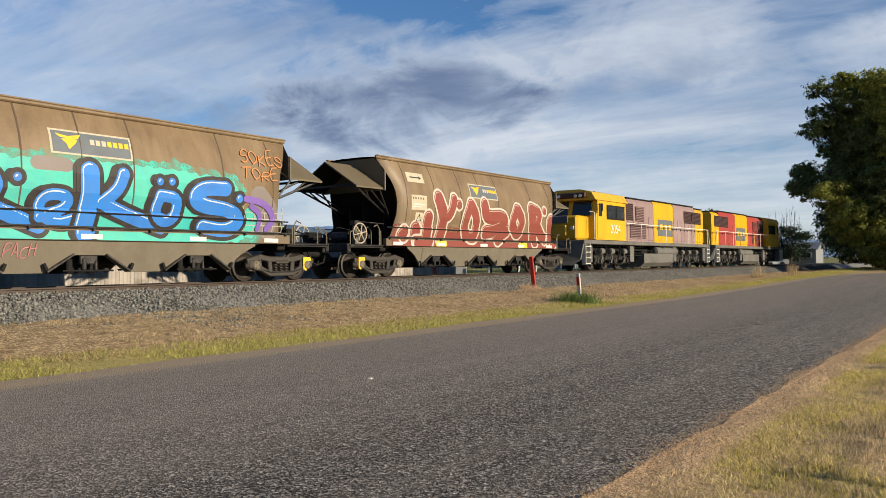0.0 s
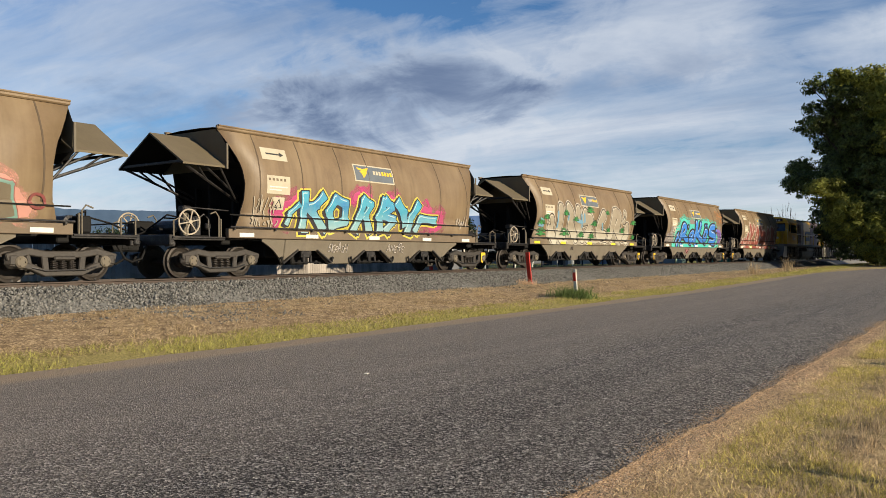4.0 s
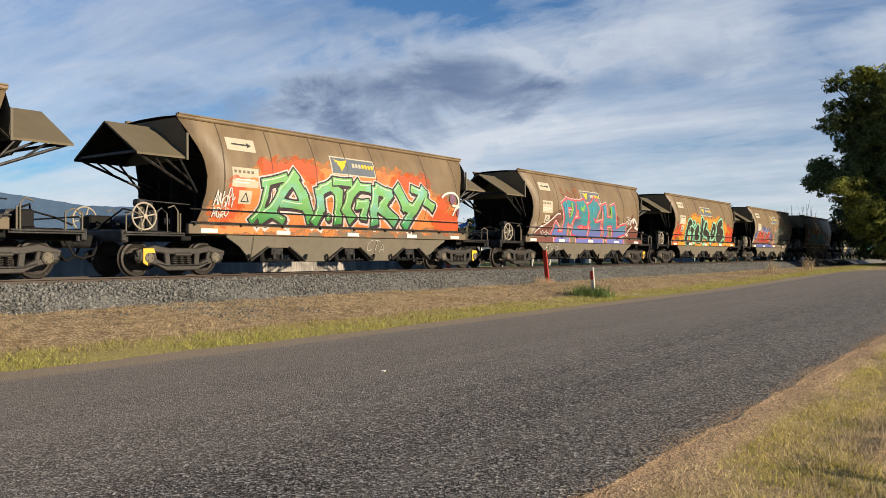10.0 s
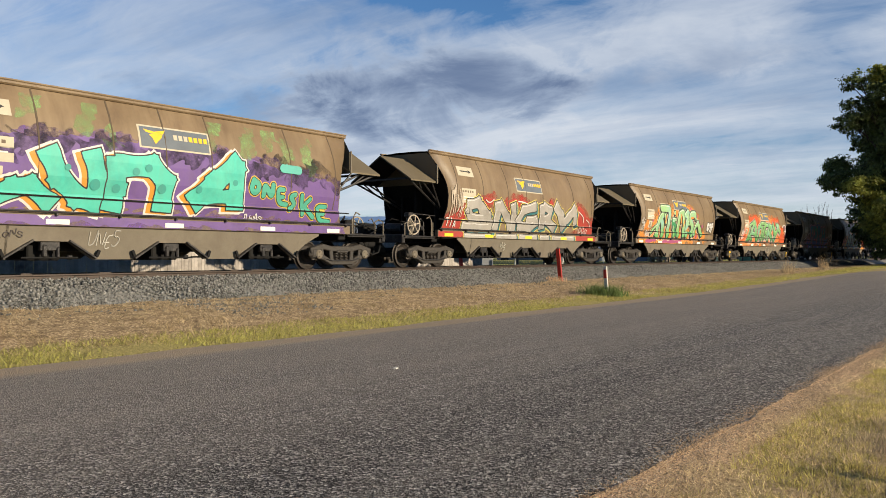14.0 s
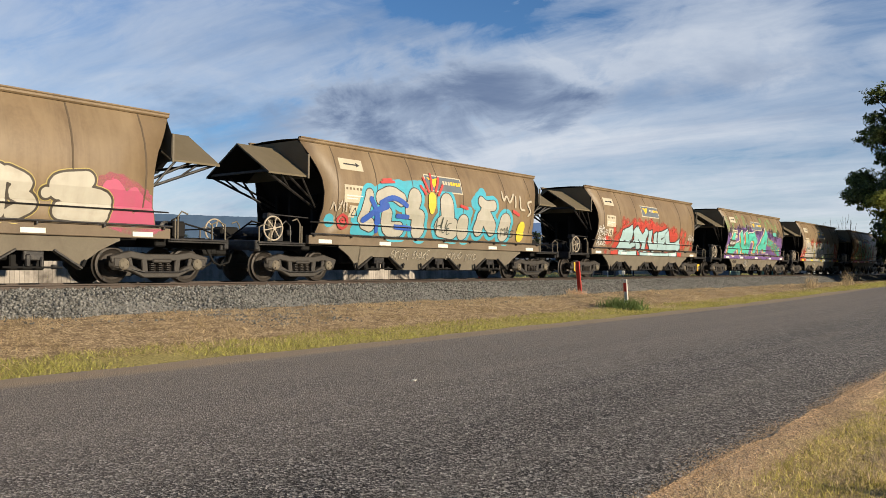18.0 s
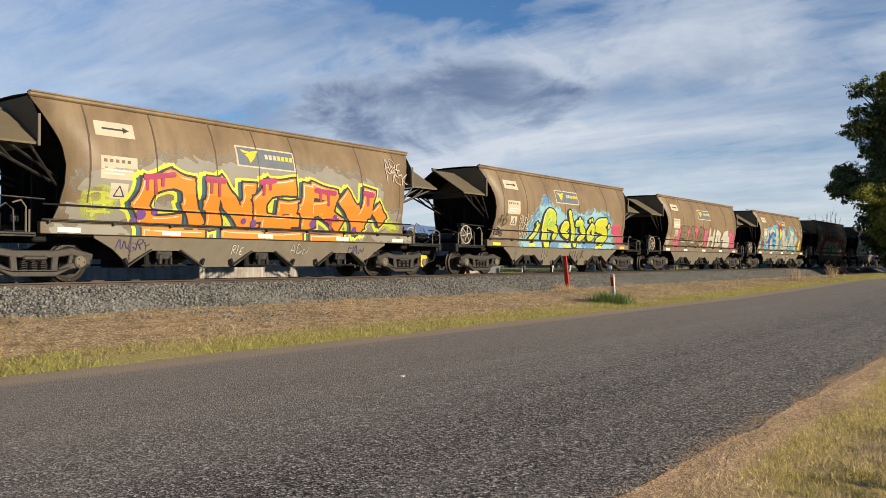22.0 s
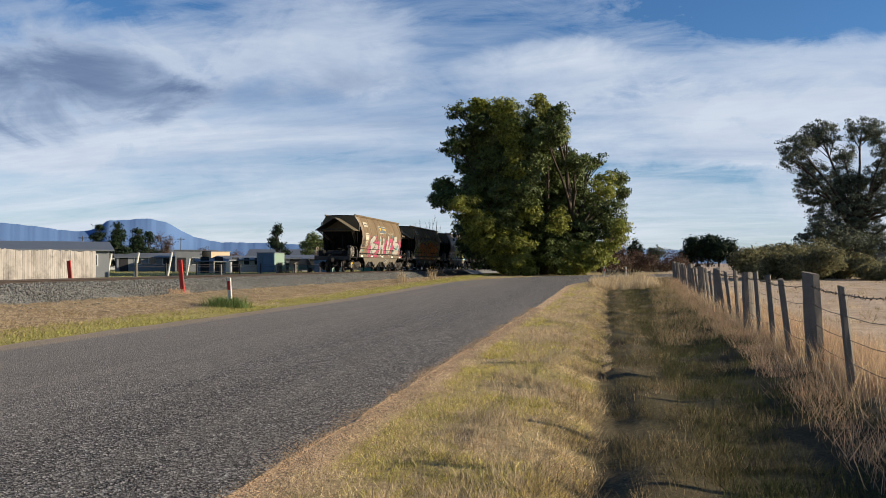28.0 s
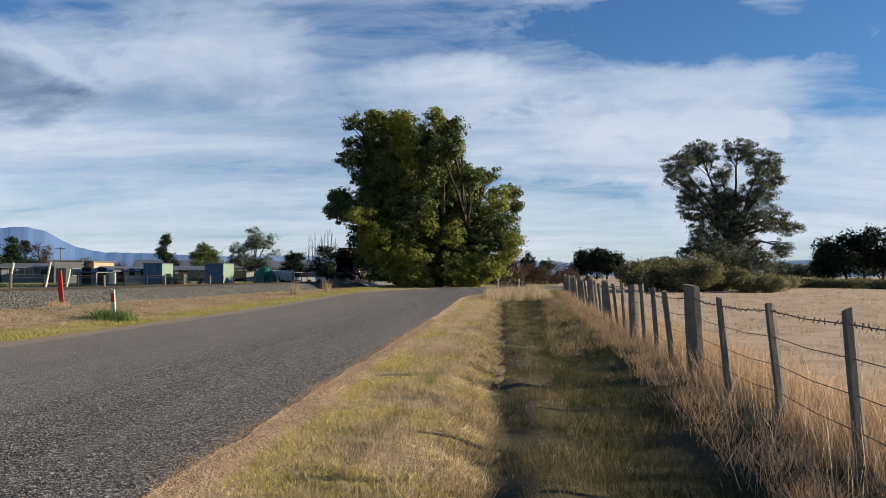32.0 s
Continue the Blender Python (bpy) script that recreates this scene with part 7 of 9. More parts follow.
letters(g, ("15:686,225 686,186 682,144|16:755,222 758,181 753,142|13:693,182 752,182",
            "17:805,220 807,183 808,145|15:824,219 865,204 844,187|15:846,181 879,165 840,143",
            "18:984,220 923,212 928,194|18:943,190 1029,185 1025,162|18:936,154 1022,148|11:903,188"), fill=(0.58, 0.55, 0.46), line=(0.05, 0.042, 0.036), edge=0.05, glow=(0.50, 0.40, 0.12), gw=0.07, fill2=(0.42, 0.38, 0.30), square=False)
dabs(g, (0.62, 0.58, 0.48), "2:255,156 311,154|3:393,155 441,156|3:527,150 561,139 584,155", 0.036, "paint_stroke")

g, r = piece(14, "lime yellow letters on a pale blue cloud", ((0.27, 0.52, 0.62), (0.22, 0.46, 0.60)), "28:322,168 337,192 387,233 445,253 507,226|29:310,130 518,154 741,180 948,190|26:540,212 733,219 807,228 925,240 990,192|18:258,117 621,115 1020,125|12:406,272 445,271", 0.06)
cloud(g, r, (0.55, 0.07, 0.15), "24:1033,194 1079,191|27:1091,167 1110,128", 0.02, 0.0052)
cloud(g, r, (0.10, 0.26, 0.50), "4:295,159 320,183|4:333,214 359,231|5:407,282 447,290|6:939,241 984,220|5:684,225 732,224|5:461,115 513,112|5:738,118 839,116", 0.03, 0.0058)
letters(g, ("10:318,134 350,158 366,186|7:354,196",
            "21:427,118 419,165 413,212 435,241 470,235 480,208 455,195|14:461,191 516,174 498,149",
            "12:559,172 605,186 589,206 558,198 558,168 610,153",
            "12:608,249 621,217 653,176|15:653,176 661,121",
            "14:674,207 721,214 713,192 761,168 711,140|9:696,226",
            "13:810,201 783,169 803,145 839,156 832,192 810,201|8:788,223|8:807,228",
            "19:941,222 867,218 851,196 934,189 970,158 891,136|11:979,205"), fill=(0.60, 0.60, 0.02), line=(0.008, 0.010, 0.012), edge=0.06, fill2=(0.14, 0.52, 0.12), flick=(0.85, 0.85, 0.45), shade=(-0.13, -0.04, (0.008, 0.010, 0.012)), low=(0.46, 0.55, 0.05))
tag(g, "RATZ", 2.18, 1.96, 0.24, 0.63, (0.55, 0.48, 0.36), 0.018, slant=0.15)
tag(g, "ESCE", 2.23, 1.72, 0.22, 0.65, (0.55, 0.48, 0.36), 0.018, slant=0.15)
tag(g, "WINI", 2.26, 1.43, 0.26, 0.68, (0.55, 0.48, 0.36), 0.02, slant=0.15)
tag(g, "NEKS", 0.76, 1.80, 0.34, 0.57, (0.10, 0.08, 0.06), 0.018, slant=0.15)
tag(g, "HBS", 0.58, 1.45, 0.22, 0.56, (0.05, 0.04, 0.04), 0.03, slant=0.15)
tag(g, "LILA", 4.10, 0.6, 0.3, 0.52, (0.40, 0.37, 0.30), skirt=True)
tag(g, "MICK", 6.32, 0.6, 0.32, 1.37, (0.10, 0.08, 0.07), skirt=True)

g, r = piece(15, "orange dripping letters with lime edges on a grey haze", ((0.28, 0.27, 0.23), (0.22, 0.20, 0.17)), "30:156,189 226,235 349,253 556,263 839,269 1009,244|26:90,138 211,157 566,175 1096,173|15:110,205 159,223|11:38,113 464,115 1181,121", 0.1)
cloud(g, r, (0.50, 0.56, 0.06), "3:109,189 132,197 159,189|3:108,169 165,176|3:113,153 163,152|3:116,189 124,146|3:144,195 153,148|7:1066,162 1114,149", 0.025, 0.0052)
letters(g, ("20:303,234 255,216 238,173 254,138|19:315,235 355,224 366,180 388,140|17:263,132 336,138|12:247,109 399,108",
            "21:430,233 428,183 438,142|20:444,230 484,187 529,145|20:536,229 537,190 555,142|12:464,112 583,111",
            "21:678,243 603,234 575,200 581,164|20:600,148 676,147|18:648,187 697,190 697,152|13:604,107 714,112",
            "23:741,239 736,192 749,150|19:759,241 833,228 824,201 772,190|20:811,183 864,154|12:760,107 871,111",
            "24:884,222 925,184 944,148|24:982,242 975,195 948,157|19:1023,198 1045,175"), fill=(0.84, 0.25, 0.008), line=(0.012, 0.012, 0.03), edge=0.055, glow=(0.62, 0.66, 0.05), gw=0.12, square=True, shade=(-0.12, -0.02, (0.02, 0.10, 0.14)), flick=(0.88, 0.66, 0.50))
dabs(g, (0.40, 0.03, 0.12), "6:242,235 315,246|4:246,237 248,209|4:266,238 271,200|4:286,240 287,219|7:407,243 457,243|4:420,244 422,213|4:443,242 446,207|7:571,248 618,256|5:581,249 583,220|5:602,254 603,234|7:765,241 838,237|5:782,242 785,216|5:813,236 817,205|8:961,246 996,243|6:975,246 978,214|5:813,161 862,163|5:831,162 837,140", 0.037, "drip")
dabs(g, (0.16, 0.05, 0.30), "12:239,152|8:272,159|8:222,137|8:528,148|10:560,143|8:851,172|10:934,138|12:767,150", 0.0365, "paint_stroke")
tag(g, "ARE", 10.63, 3.15, 0.4, 0.77, (0.60, 0.52, 0.42), 0.018, slant=0.15)
tag(g, "MEK", 10.63, 2.86, 0.4, 0.99, (0.60, 0.52, 0.42), 0.018, slant=0.15)
tag(g, "ANGRY", 1.78, 0.7, 0.22, 0.85, (0.08, 0.06, 0.2), skirt=True)
tag(g, "RIE", 4.95, 0.64, 0.2, 0.35, (0.6, 0.58, 0.5), skirt=True)
tag(g, "ADN", 6.86, 0.66, 0.22, 0.68, (0.5, 0.48, 0.42), skirt=True)
tag(g, "MAN", 9.10, 0.7, 0.2, 0.67, (0.08, 0.06, 0.2), skirt=True)

g, r = piece(16, "cream letters with teal spots on a pink haze", ((0.58, 0.07, 0.19), (0.52, 0.06, 0.16)), "19:271,164 261,136 460,141|16:268,192 386,203 466,208|19:428,195 519,170|21:640,184 681,154|21:680,210 832,228|25:856,187 1136,201|11:237,162 254,129|25:1099,217 1169,146", 0.08)
cloud(g, r, (0.50, 0.09, 0.18), "6:251,252|7:283,260|8:411,253|6:432,235|8:453,226|5:386,203|6:226,182|9:249,149|6:82,167|6:122,143|4:96,139|7:571,261|8:640,239|7:844,263|11:1096,263|9:1129,238|4:205,154|5:220,209", 0.02, 0.0052)
cloud(g, r, (0.05, 0.36, 0.40), "6:396,265|5:432,230|6:227,150|5:224,216|4:142,190|5:105,148|5:469,197|7:663,249|5:472,250|6:872,269", 0.02, 0.0056)
letters(g, ("20:361,244 307,226 276,216|19:286,207 322,192|19:332,189 314,156 315,135|15:370,191 334,182|18:342,140 425,158 433,180|16:411,186 464,178",
            "20:515,242 513,215 536,186|20:536,186 537,132|20:606,233 614,190 626,140|17:548,183 604,186",
            "23:738,251 729,213 726,180|22:742,173 760,140|21:809,201 812,176 783,150",
            "22:979,253 928,253 901,228 945,204 1031,203 1079,175 1047,149 933,154"), fill=(0.56, 0.53, 0.45), line=(0.035, 0.028, 0.032), edge=0.035, fill2=(0.48, 0.45, 0.37), shade=(0.05, 0.02, (0.035, 0.028, 0.032)))
dabs(g, (0.05, 0.38, 0.42), "7:290,217|6:292,207|8:424,176|8:514,234|9:605,223|8:720,237|9:815,193|9:906,248|15:1027,195 1031,185|9:1076,170|5:327,145 325,150|5:314,146 339,145|5:563,180 566,171|5:551,176 579,178|6:763,150 767,139|6:748,145 782,146|6:922,164 927,151|6:910,156 939,157", 0.036, "paint_stroke")
dabs(g, (0.05, 0.045, 0.05), "8:82,215 101,222|9:116,230 132,222|7:89,183 136,180|6:83,192 123,202", 0.008, "paint_stroke")
tag(g, "LOVE PARTY", 7.46, 2.80, 0.18, 1.73, (0.55, 0.46, 0.34), 0.014, slant=0.15)
tag(g, "CASH", 6.91, 0.66, 0.24, 1.04, (0.66, 0.64, 0.58), skirt=True)

# reflectors that are yellow on two wagons, and yellow axle guards
for _i in (2, 9, 14):
    for _o in TRAIN[_i].children:
        if _o.name.startswith("reflector"):
            _o.data = _o.data.copy()
            _o.data.materials[0] = paint((0.85, 0.75, 0.02))
for _i, _w in enumerate(TRAIN):
    for _y, _on in ((-0.82, _i in (0, 1, 7, 11, 16)), (12.82, _i in (1, 2, 3, 6, 7, 11, 15))):
        if _on:
            _m = Mesh()
            for _s in (-1, 1):
                _m.extrude([(_s * 1.10, _y + a, 0.44 + b) for a, b in ((-0.16, 0.22), (0.12, 0.22), (0.16, 0.12), (0.0, 0.10), (-0.04, -0.18), (-0.16, -0.12))], (0.03 * _s, 0, 0))
            part("axle_guard", _m, "yellow", _w, "yellow axle guard")

# ---- trees and bushes ----


def polar(az, r):
    """A place r metres from the kerb where the line of sight az (degrees right of the track's line) ends."""
    return r * math.sin(radians(az)), r * math.cos(radians(az))


def leaf_cloud(name, blobs, n, size, mat, seed, shell=0.55, flat=0.5, aspect=0.45):
    """Leaf sprays filling ellipsoids (x, y, z, rx, ry, rz): many small leaves in clumps, with gaps between."""
    rng = np.random.default_rng(seed)
    b = np.array(blobs, float)
    vol = (b[:, 3] * b[:, 4] * b[:, 5]) ** (2 / 3)
    per = 46 if n > 15000 else 18
    k = max(6, n // per)
    pick = rng.choice(len(b), k, p=vol / vol.sum())
    d = rng.normal(size=(k, 3))
    d /= np.linalg.norm(d, axis=1)[:, None]
    rad = np.where(rng.random(k) < shell, rng.uniform(0.72, 1.02, k), rng.random(k) ** 0.5)
    lump = 1 + 0.16 * np.sin(5 * d[:, 0] + pick) * np.sin(4 * d[:, 2] + 2 * pick) + 0.10 * np.sin(9 * d[:, 1] + pick)
    c = b[pick, :3] + d * b[pick, 3:] * (rad * lump)[:, None]
    c[:, 2] = np.maximum(c[:, 2], size)
    # each spray is a small flattened tuft of leaves
    spread = size * rng.uniform(1.0, 2.3, k)
    q = rng.normal(size=(k, per, 3))
    q *= (rng.random((k, per, 1)) ** 0.45) / np.linalg.norm(q, axis=2)[:, :, None]
    p = (c[:, None] + q * spread[:, None, None] * np.array([1.25, 1.25, flat * 1.4])).reshape(-1, 3)
    m = len(p)
    out = (q / (np.linalg.norm(q, axis=2)[:, :, None] + 1e-6) * 0.8 + d[:, None] * 0.9).reshape(-1, 3)
    nrm = rng.normal(size=(m, 3)) * 0.75 + out + np.array([0, 0, 0.5])
    nrm /= np.linalg.norm(nrm, axis=1)[:, None]
    t = np.cross(nrm, rng.normal(size=(m, 3)))
    t /= np.linalg.norm(t, axis=1)[:, None]
    s = np.cross(nrm, t)
    L = (size * rng.uniform(0.6, 1.4, m))[:, None]
    W = L * aspect
    v = np.stack([p - t * L * 0.5, p + s * W * 0.5, p + t * L * 0.5 - nrm * L * 0.12, p - s * W * 0.5], 1).reshape(-1, 3)
    i = np.arange(m)[:, None] * 4
    tris = np.concatenate([i + [0, 1, 2], i + [0, 2, 3]])
    return numpy_mesh(name, v, tris, mat)


def limb(m, rng, a, b, r0, r1, sag=0.12, n=6):
    a, b = Vector(a), Vector(b)
    L = (b - a).length
    j = Vector((rng.uniform(-1, 1), rng.uniform(-1, 1), rng.uniform(0.2, 1))) * L * sag
    pts = [a.lerp(b, i / n) + j * math.sin(math.pi * i / n) for i in range(n + 1)]
    m.tube(pts, r0, 7, 0, True, r1)


def tree(name, x, y, blobs, n, size, leaf, label, seed, trunk_r=0.4, trunks=((0, 0),), fork=0.3, shell=0.55, extra=(), group="", flat=0.5, aspect=0.45):
    """A tree with tapered trunks, limbs to every clump and a leafy crown; blobs are local."""
    z = gz(x, y)
    T = thing(name, label, "tree", pose(x, y, z - 0.05), group)
    rng = random.Random(seed)
    top = max(b[2] for b in blobs)
    m = Mesh()
    forks = []
    for tx, ty in trunks:
        f = Vector((tx * 1.6, ty * 1.6, top * fork))
        limb(m, rng, (tx, ty, 0), f, trunk_r, trunk_r * 0.7, 0.06)
        forks.append(f)
    part("trunk", m, "bark", T, smooth=True)
    m = Mesh()
    for b in blobs:
        c = Vector(b[:3])
        f = min(forks, key=lambda q: (q - c).length)
        mid = f.lerp(c, 0.55) + Vector((0, 0, 0.08 * (c - f).length))
        s = f if c.z > f.z else Vector((f.x * 0.6, f.y * 0.6, max(0.5, c.z * 0.5)))
        limb(m, rng, s, mid, trunk_r * 0.42, trunk_r * 0.24, 0.05, 4)
        limb(m, rng, mid, c, trunk_r * 0.24, trunk_r * 0.10, 0.06, 4)
        for _ in range(6 if n > 20000 else 2):
            d = Vector((rng.gauss(0, 1), rng.gauss(0, 1), rng.gauss(0.3, 0.8))).normalized()
            e = c + Vector((d.x * b[3], d.y * b[4], d.z * b[5])) * 0.85
            limb(m, rng, mid.lerp(c, rng.uniform(0.2, 0.9)), e, trunk_r * 0.10, 0.015, 0.12, 3)
    part("limb", m, "bark", T, smooth=True)
    part("crown", leaf_cloud("crown", blobs, n, size, leaf, seed, shell, flat, aspect), None, T)
    for bl, k, lf in extra:
        part("crown", leaf_cloud("crown", bl, k, size, lf, seed + 7, shell, flat, aspect), None, T)
    return T


def screen_blobs(text, cx, cy, ppm, depth, seed):
    """Clumps given as 'x y rx ry' sketch units, ppm units to the metre, spread in depth."""
    rng = random.Random(seed)
    out = []
    for q in text.split(","):
        x, y, a, b = (float(v) for v in q.split())
        w = (a + b) / 2 / ppm
        d = rng.uniform(-1, 1) * depth * (1 - 0.5 * abs(x - cx) / (12 * ppm))
        out.append(((x - cx) / ppm, d, (cy - y) / ppm, a / ppm, w * 1.1, b / ppm))
    return out


def bush(name, x, y, w, h, n, size, leaf, label, seed, category="bush", group=""):
    rng = random.Random(seed)
    T = thing(name, label, category, pose(x, y, gz(x, y)), group)
    bl = [(rng.uniform(-0.5, 0.5) * w, rng.uniform(-0.3, 0.3) * w, h * rng.uniform(0.25, 0.6), w * rng.uniform(0.18, 0.34), w * rng.uniform(0.18, 0.3), h * rng.uniform(0.25, 0.42)) for _ in range(max(4, int(w * 1.6)))]
    m = Mesh()
    for b in bl:
        limb(m, rng, (b[0] * 0.4, b[1] * 0.4, 0), b[:3], 0.05, 0.015, 0.1, 4)
    part("stem", m, "bark", T)
    part("foliage", leaf_cloud("foliage", bl, n, size, leaf, seed, 0.5, 0.7, 0.3), None, T)
    return T


def build_trees():
    # the big blackwood beside the line
    txt = ("642 213 30 16,675 209 30 16,716 207 30 18,757 215 26 18,786 213 22 18,806 231 22 16,814 252 15 11,687 235 34 23,646 252 30 20,626 272 24 18,618 297 15 11,667 272 34 25,659 305 30 20,"
           "597 334 22 16,585 358 15 16,613 362 26 23,630 387 19 16,646 342 30 18,687 309 34 27,695 350 30 27,765 244 30 23,794 268 30 20,782 293 26 18,818 289 22 18,749 276 22 23,839 313 22 16,"
           "863 289 22 14,904 330 19 16,913 350 15 16,835 350 26 23,798 342 26 23,863 371 30 23,892 383 30 20,913 405 17 16,888 416 26 20,839 408 30 27,798 383 26 23,757 358 26 27,724 391 30 27,"
           "695 408 26 27,782 432 30 27,822 444 26 27,782 473 30 23,724 432 26 23,859 432 26 23,667 424 26 18,814 477 26 18,749 317 17 23")
    fill = "690 235 40 30,735 250 40 34,700 300 46 40,660 290 40 36,745 310 46 40,790 270 36 30,800 330 44 36,720 360 50 44,780 390 50 44,700 410 48 44,760 440 54 44,830 430 46 40,660 350 40 34,840 370 40 34,700 460 44 30,800 465 50 30"
    blobs = screen_blobs(txt, 766, 497, 18.9, 6.5, 3) + screen_blobs(fill, 766, 497, 18.9, 4.0, 8)
    russet = screen_blobs("893 450 16 36", 760, 497, 18.6, 1.0, 4)
    # clumps on the crown's sunlit faces, coloured brighter than the rest
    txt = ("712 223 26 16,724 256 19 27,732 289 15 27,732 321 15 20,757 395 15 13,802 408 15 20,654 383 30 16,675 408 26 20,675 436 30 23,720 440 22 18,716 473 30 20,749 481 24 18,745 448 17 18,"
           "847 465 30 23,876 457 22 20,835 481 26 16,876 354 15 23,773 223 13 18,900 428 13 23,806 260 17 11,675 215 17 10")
    lit_clumps = [(x, y - 5.6, z, a, b, c) for x, y, z, a, b, c in screen_blobs(txt, 760, 497, 18.6, 1.6, 5)]
    tree("blackwood_tree", -6.35, 77.0, blobs, 172000, 0.27, "leaf", "large dark green blackwood tree beside the railway", 11, 0.45, ((-1.5, 0), (0.6, 0.8), (2.2, 0.5), (-0.4, 1.2)), 0.22, 0.6, ((lit_clumps, 40000, "leaflit"), (russet, 1500, "leafrusset")))
    # an added neighbour, hidden behind it, placed to shade the line farther on
    txt = "680 250 50 34,760 240 54 36,830 300 46 40,650 330 48 44,720 330 60 50,800 370 58 50,860 380 40 40,670 420 50 46,740 430 60 50,820 450 56 40,760 470 60 30"
    tree("blackwood_tree", -7.2, 89.5, screen_blobs(txt, 775, 497, 18.6, 7.0, 13), 85000, 0.42, "leaf", "added blackwood tree, hidden behind the large one to cast shade", 14, 0.4, ((-1.0, 0), (1.0, 0.5)), 0.22, 0.6)
    # the gum over the paddock
    txt = ("1255 276 30 24,1320 270 32 22,1215 300 30 22,1345 300 30 28,1198 325 20 15,1368 322 22 18,1240 372 34 26,1310 380 45 38,1360 392 36 26,"
           "1405 405 22 12,1250 430 34 30,1320 440 44 34,1286 350 36 26,1380 440 18 16,1225 445 16 14,1290 400 50 40,1275 455 44 26,1345 345 30 28,1240 340 26 22,1335 465 36 22,1290 310 22 18")
    x, y = polar(15.2, 108)
    blobs = [(a, b, c, 0.95 * d, 0.95 * e, 0.95 * f) for a, b, c, d, e, f in screen_blobs(txt, 1293, 500, 13.4, 4.0, 6)]
    tree("gum_tree", x, y, blobs, 90000, 0.30, "leafgum", "tall dark gum tree with open crown and bare limbs", 21, 0.55, ((0, 0), (0.5, 0.3)), 0.32, 0.62, aspect=0.3)
    bare = thing("dead_limb", "bare dead limbs of the gum's crown", "branch", pose(x + 3.6, y, gz(x, y)))
    m = Mesh()
    rng = random.Random(8)
    limb(m, rng, (-3.4, 0, 6.5), (1.5, 0, 12.5), 0.16, 0.07, 0.05)
    for _ in range(16):
        a = rng.uniform(0.35, 1.0)
        s = Vector((-3.4 + 4.9 * a, 0, 6.5 + 6.0 * a))
        limb(m, rng, s, s + Vector((rng.uniform(-0.5, 2.6), rng.uniform(-1, 1), rng.uniform(0.8, 4.2))), 0.05, 0.01, 0.12, 4)
    limb(m, rng, (-2.4, 0, 7.0), (5.6, 0, 6.9), 0.12, 0.03, 0.08)
    for _ in range(7):
        s = Vector((rng.uniform(2, 5.5), 0, 7.0))
        limb(m, rng, s, s + Vector((rng.uniform(0.2, 1.4), 0, rng.uniform(-0.5, 1.2))), 0.03, 0.008, 0.1, 3)
    part("limb", m, "bark", bare, smooth=True)

    def mound(name, az, r, w, h, label, leaf, n, size, seed, category="tree"):
        x, y = polar(az, r)
        rng = random.Random(seed)
        T = thing(name, label, category, pose(x, y, gz(x, y)))
        bl = []
        for _ in range(max(20, int(w * 3.2))):
            u = rng.uniform(-0.5, 0.5)
            top = h * (1 - 1.3 * abs(u) ** 2.4)
            z = rng.uniform(0.25, 0.85) * top
            bl.append((u * w * 0.92, rng.uniform(-0.2, 0.2) * w, z, w * 0.11, w * 0.11, h * 0.17))
        m = Mesh()
        for i in range(max(1, int(w / 5))):
            tx = (i + 0.5) / max(1, int(w / 5)) * w * 0.6 - w * 0.3
            limb(m, rng, (tx, 0, 0), (tx * 1.2, 0, h * 0.7), 0.3, 0.1, 0.04)
        part("trunk", m, "bark", T)
        part("crown", leaf_cloud("crown", bl, min(15000, int(n * 1.6)), size * 1.35, leaf, seed, 0.4, 0.6, 0.5), None, T)
        return T
    mound("cypress_clump", 6.6, 250, 15, 9.8, "broad dark cypress standing far across the paddock", "leafdark", 9000, 0.55, 31)
    mound("cypress_clump", 10.2, 290, 11, 6.8, "small dark cypress far across the paddock", "leafdark", 3500, 0.55, 32)
    mound("cypress_clump", 23.2, 190, 18, 11.5, "row of dark cypresses beyond the paddock", "leafdark", 9000, 0.5, 33)
    mound("cypress_clump", 28.5, 180, 22, 13.5, "row of dark cypresses beyond the paddock", "leafdark", 9000, 0.5, 34)
    mound("cypress_clump", 21.0, 196, 5, 9.0, "narrow dark cypress beyond the paddock", "leafdark", 2500, 0.45, 35)
    mound("distant_trees", 18.8, 420, 45, 7.5, "low bluish woods at the paddock's end", "leafgum", 5000, 0.9, 36)
    mound("distant_trees", 26.0, 430, 60, 10, "low bluish woods at the paddock's end", "leafgum", 5000, 0.9, 37)
    mound("distant_trees", 1.9, 330, 6, 11, "slim distant pines beside the hedge", "leafdark", 1500, 0.6, 38)
    mound("distant_trees", 3.3, 330, 6, 8, "slim distant pines beside the hedge", "leafgum", 1500, 0.6, 39)
    mound("distant_trees", 12.0, 300, 20, 8.5, "dark trees behind the gorse", "leafgum", 3500, 0.6, 48)
    # trees behind the settlement: az, distance, width, height, form
    rng = random.Random(77)
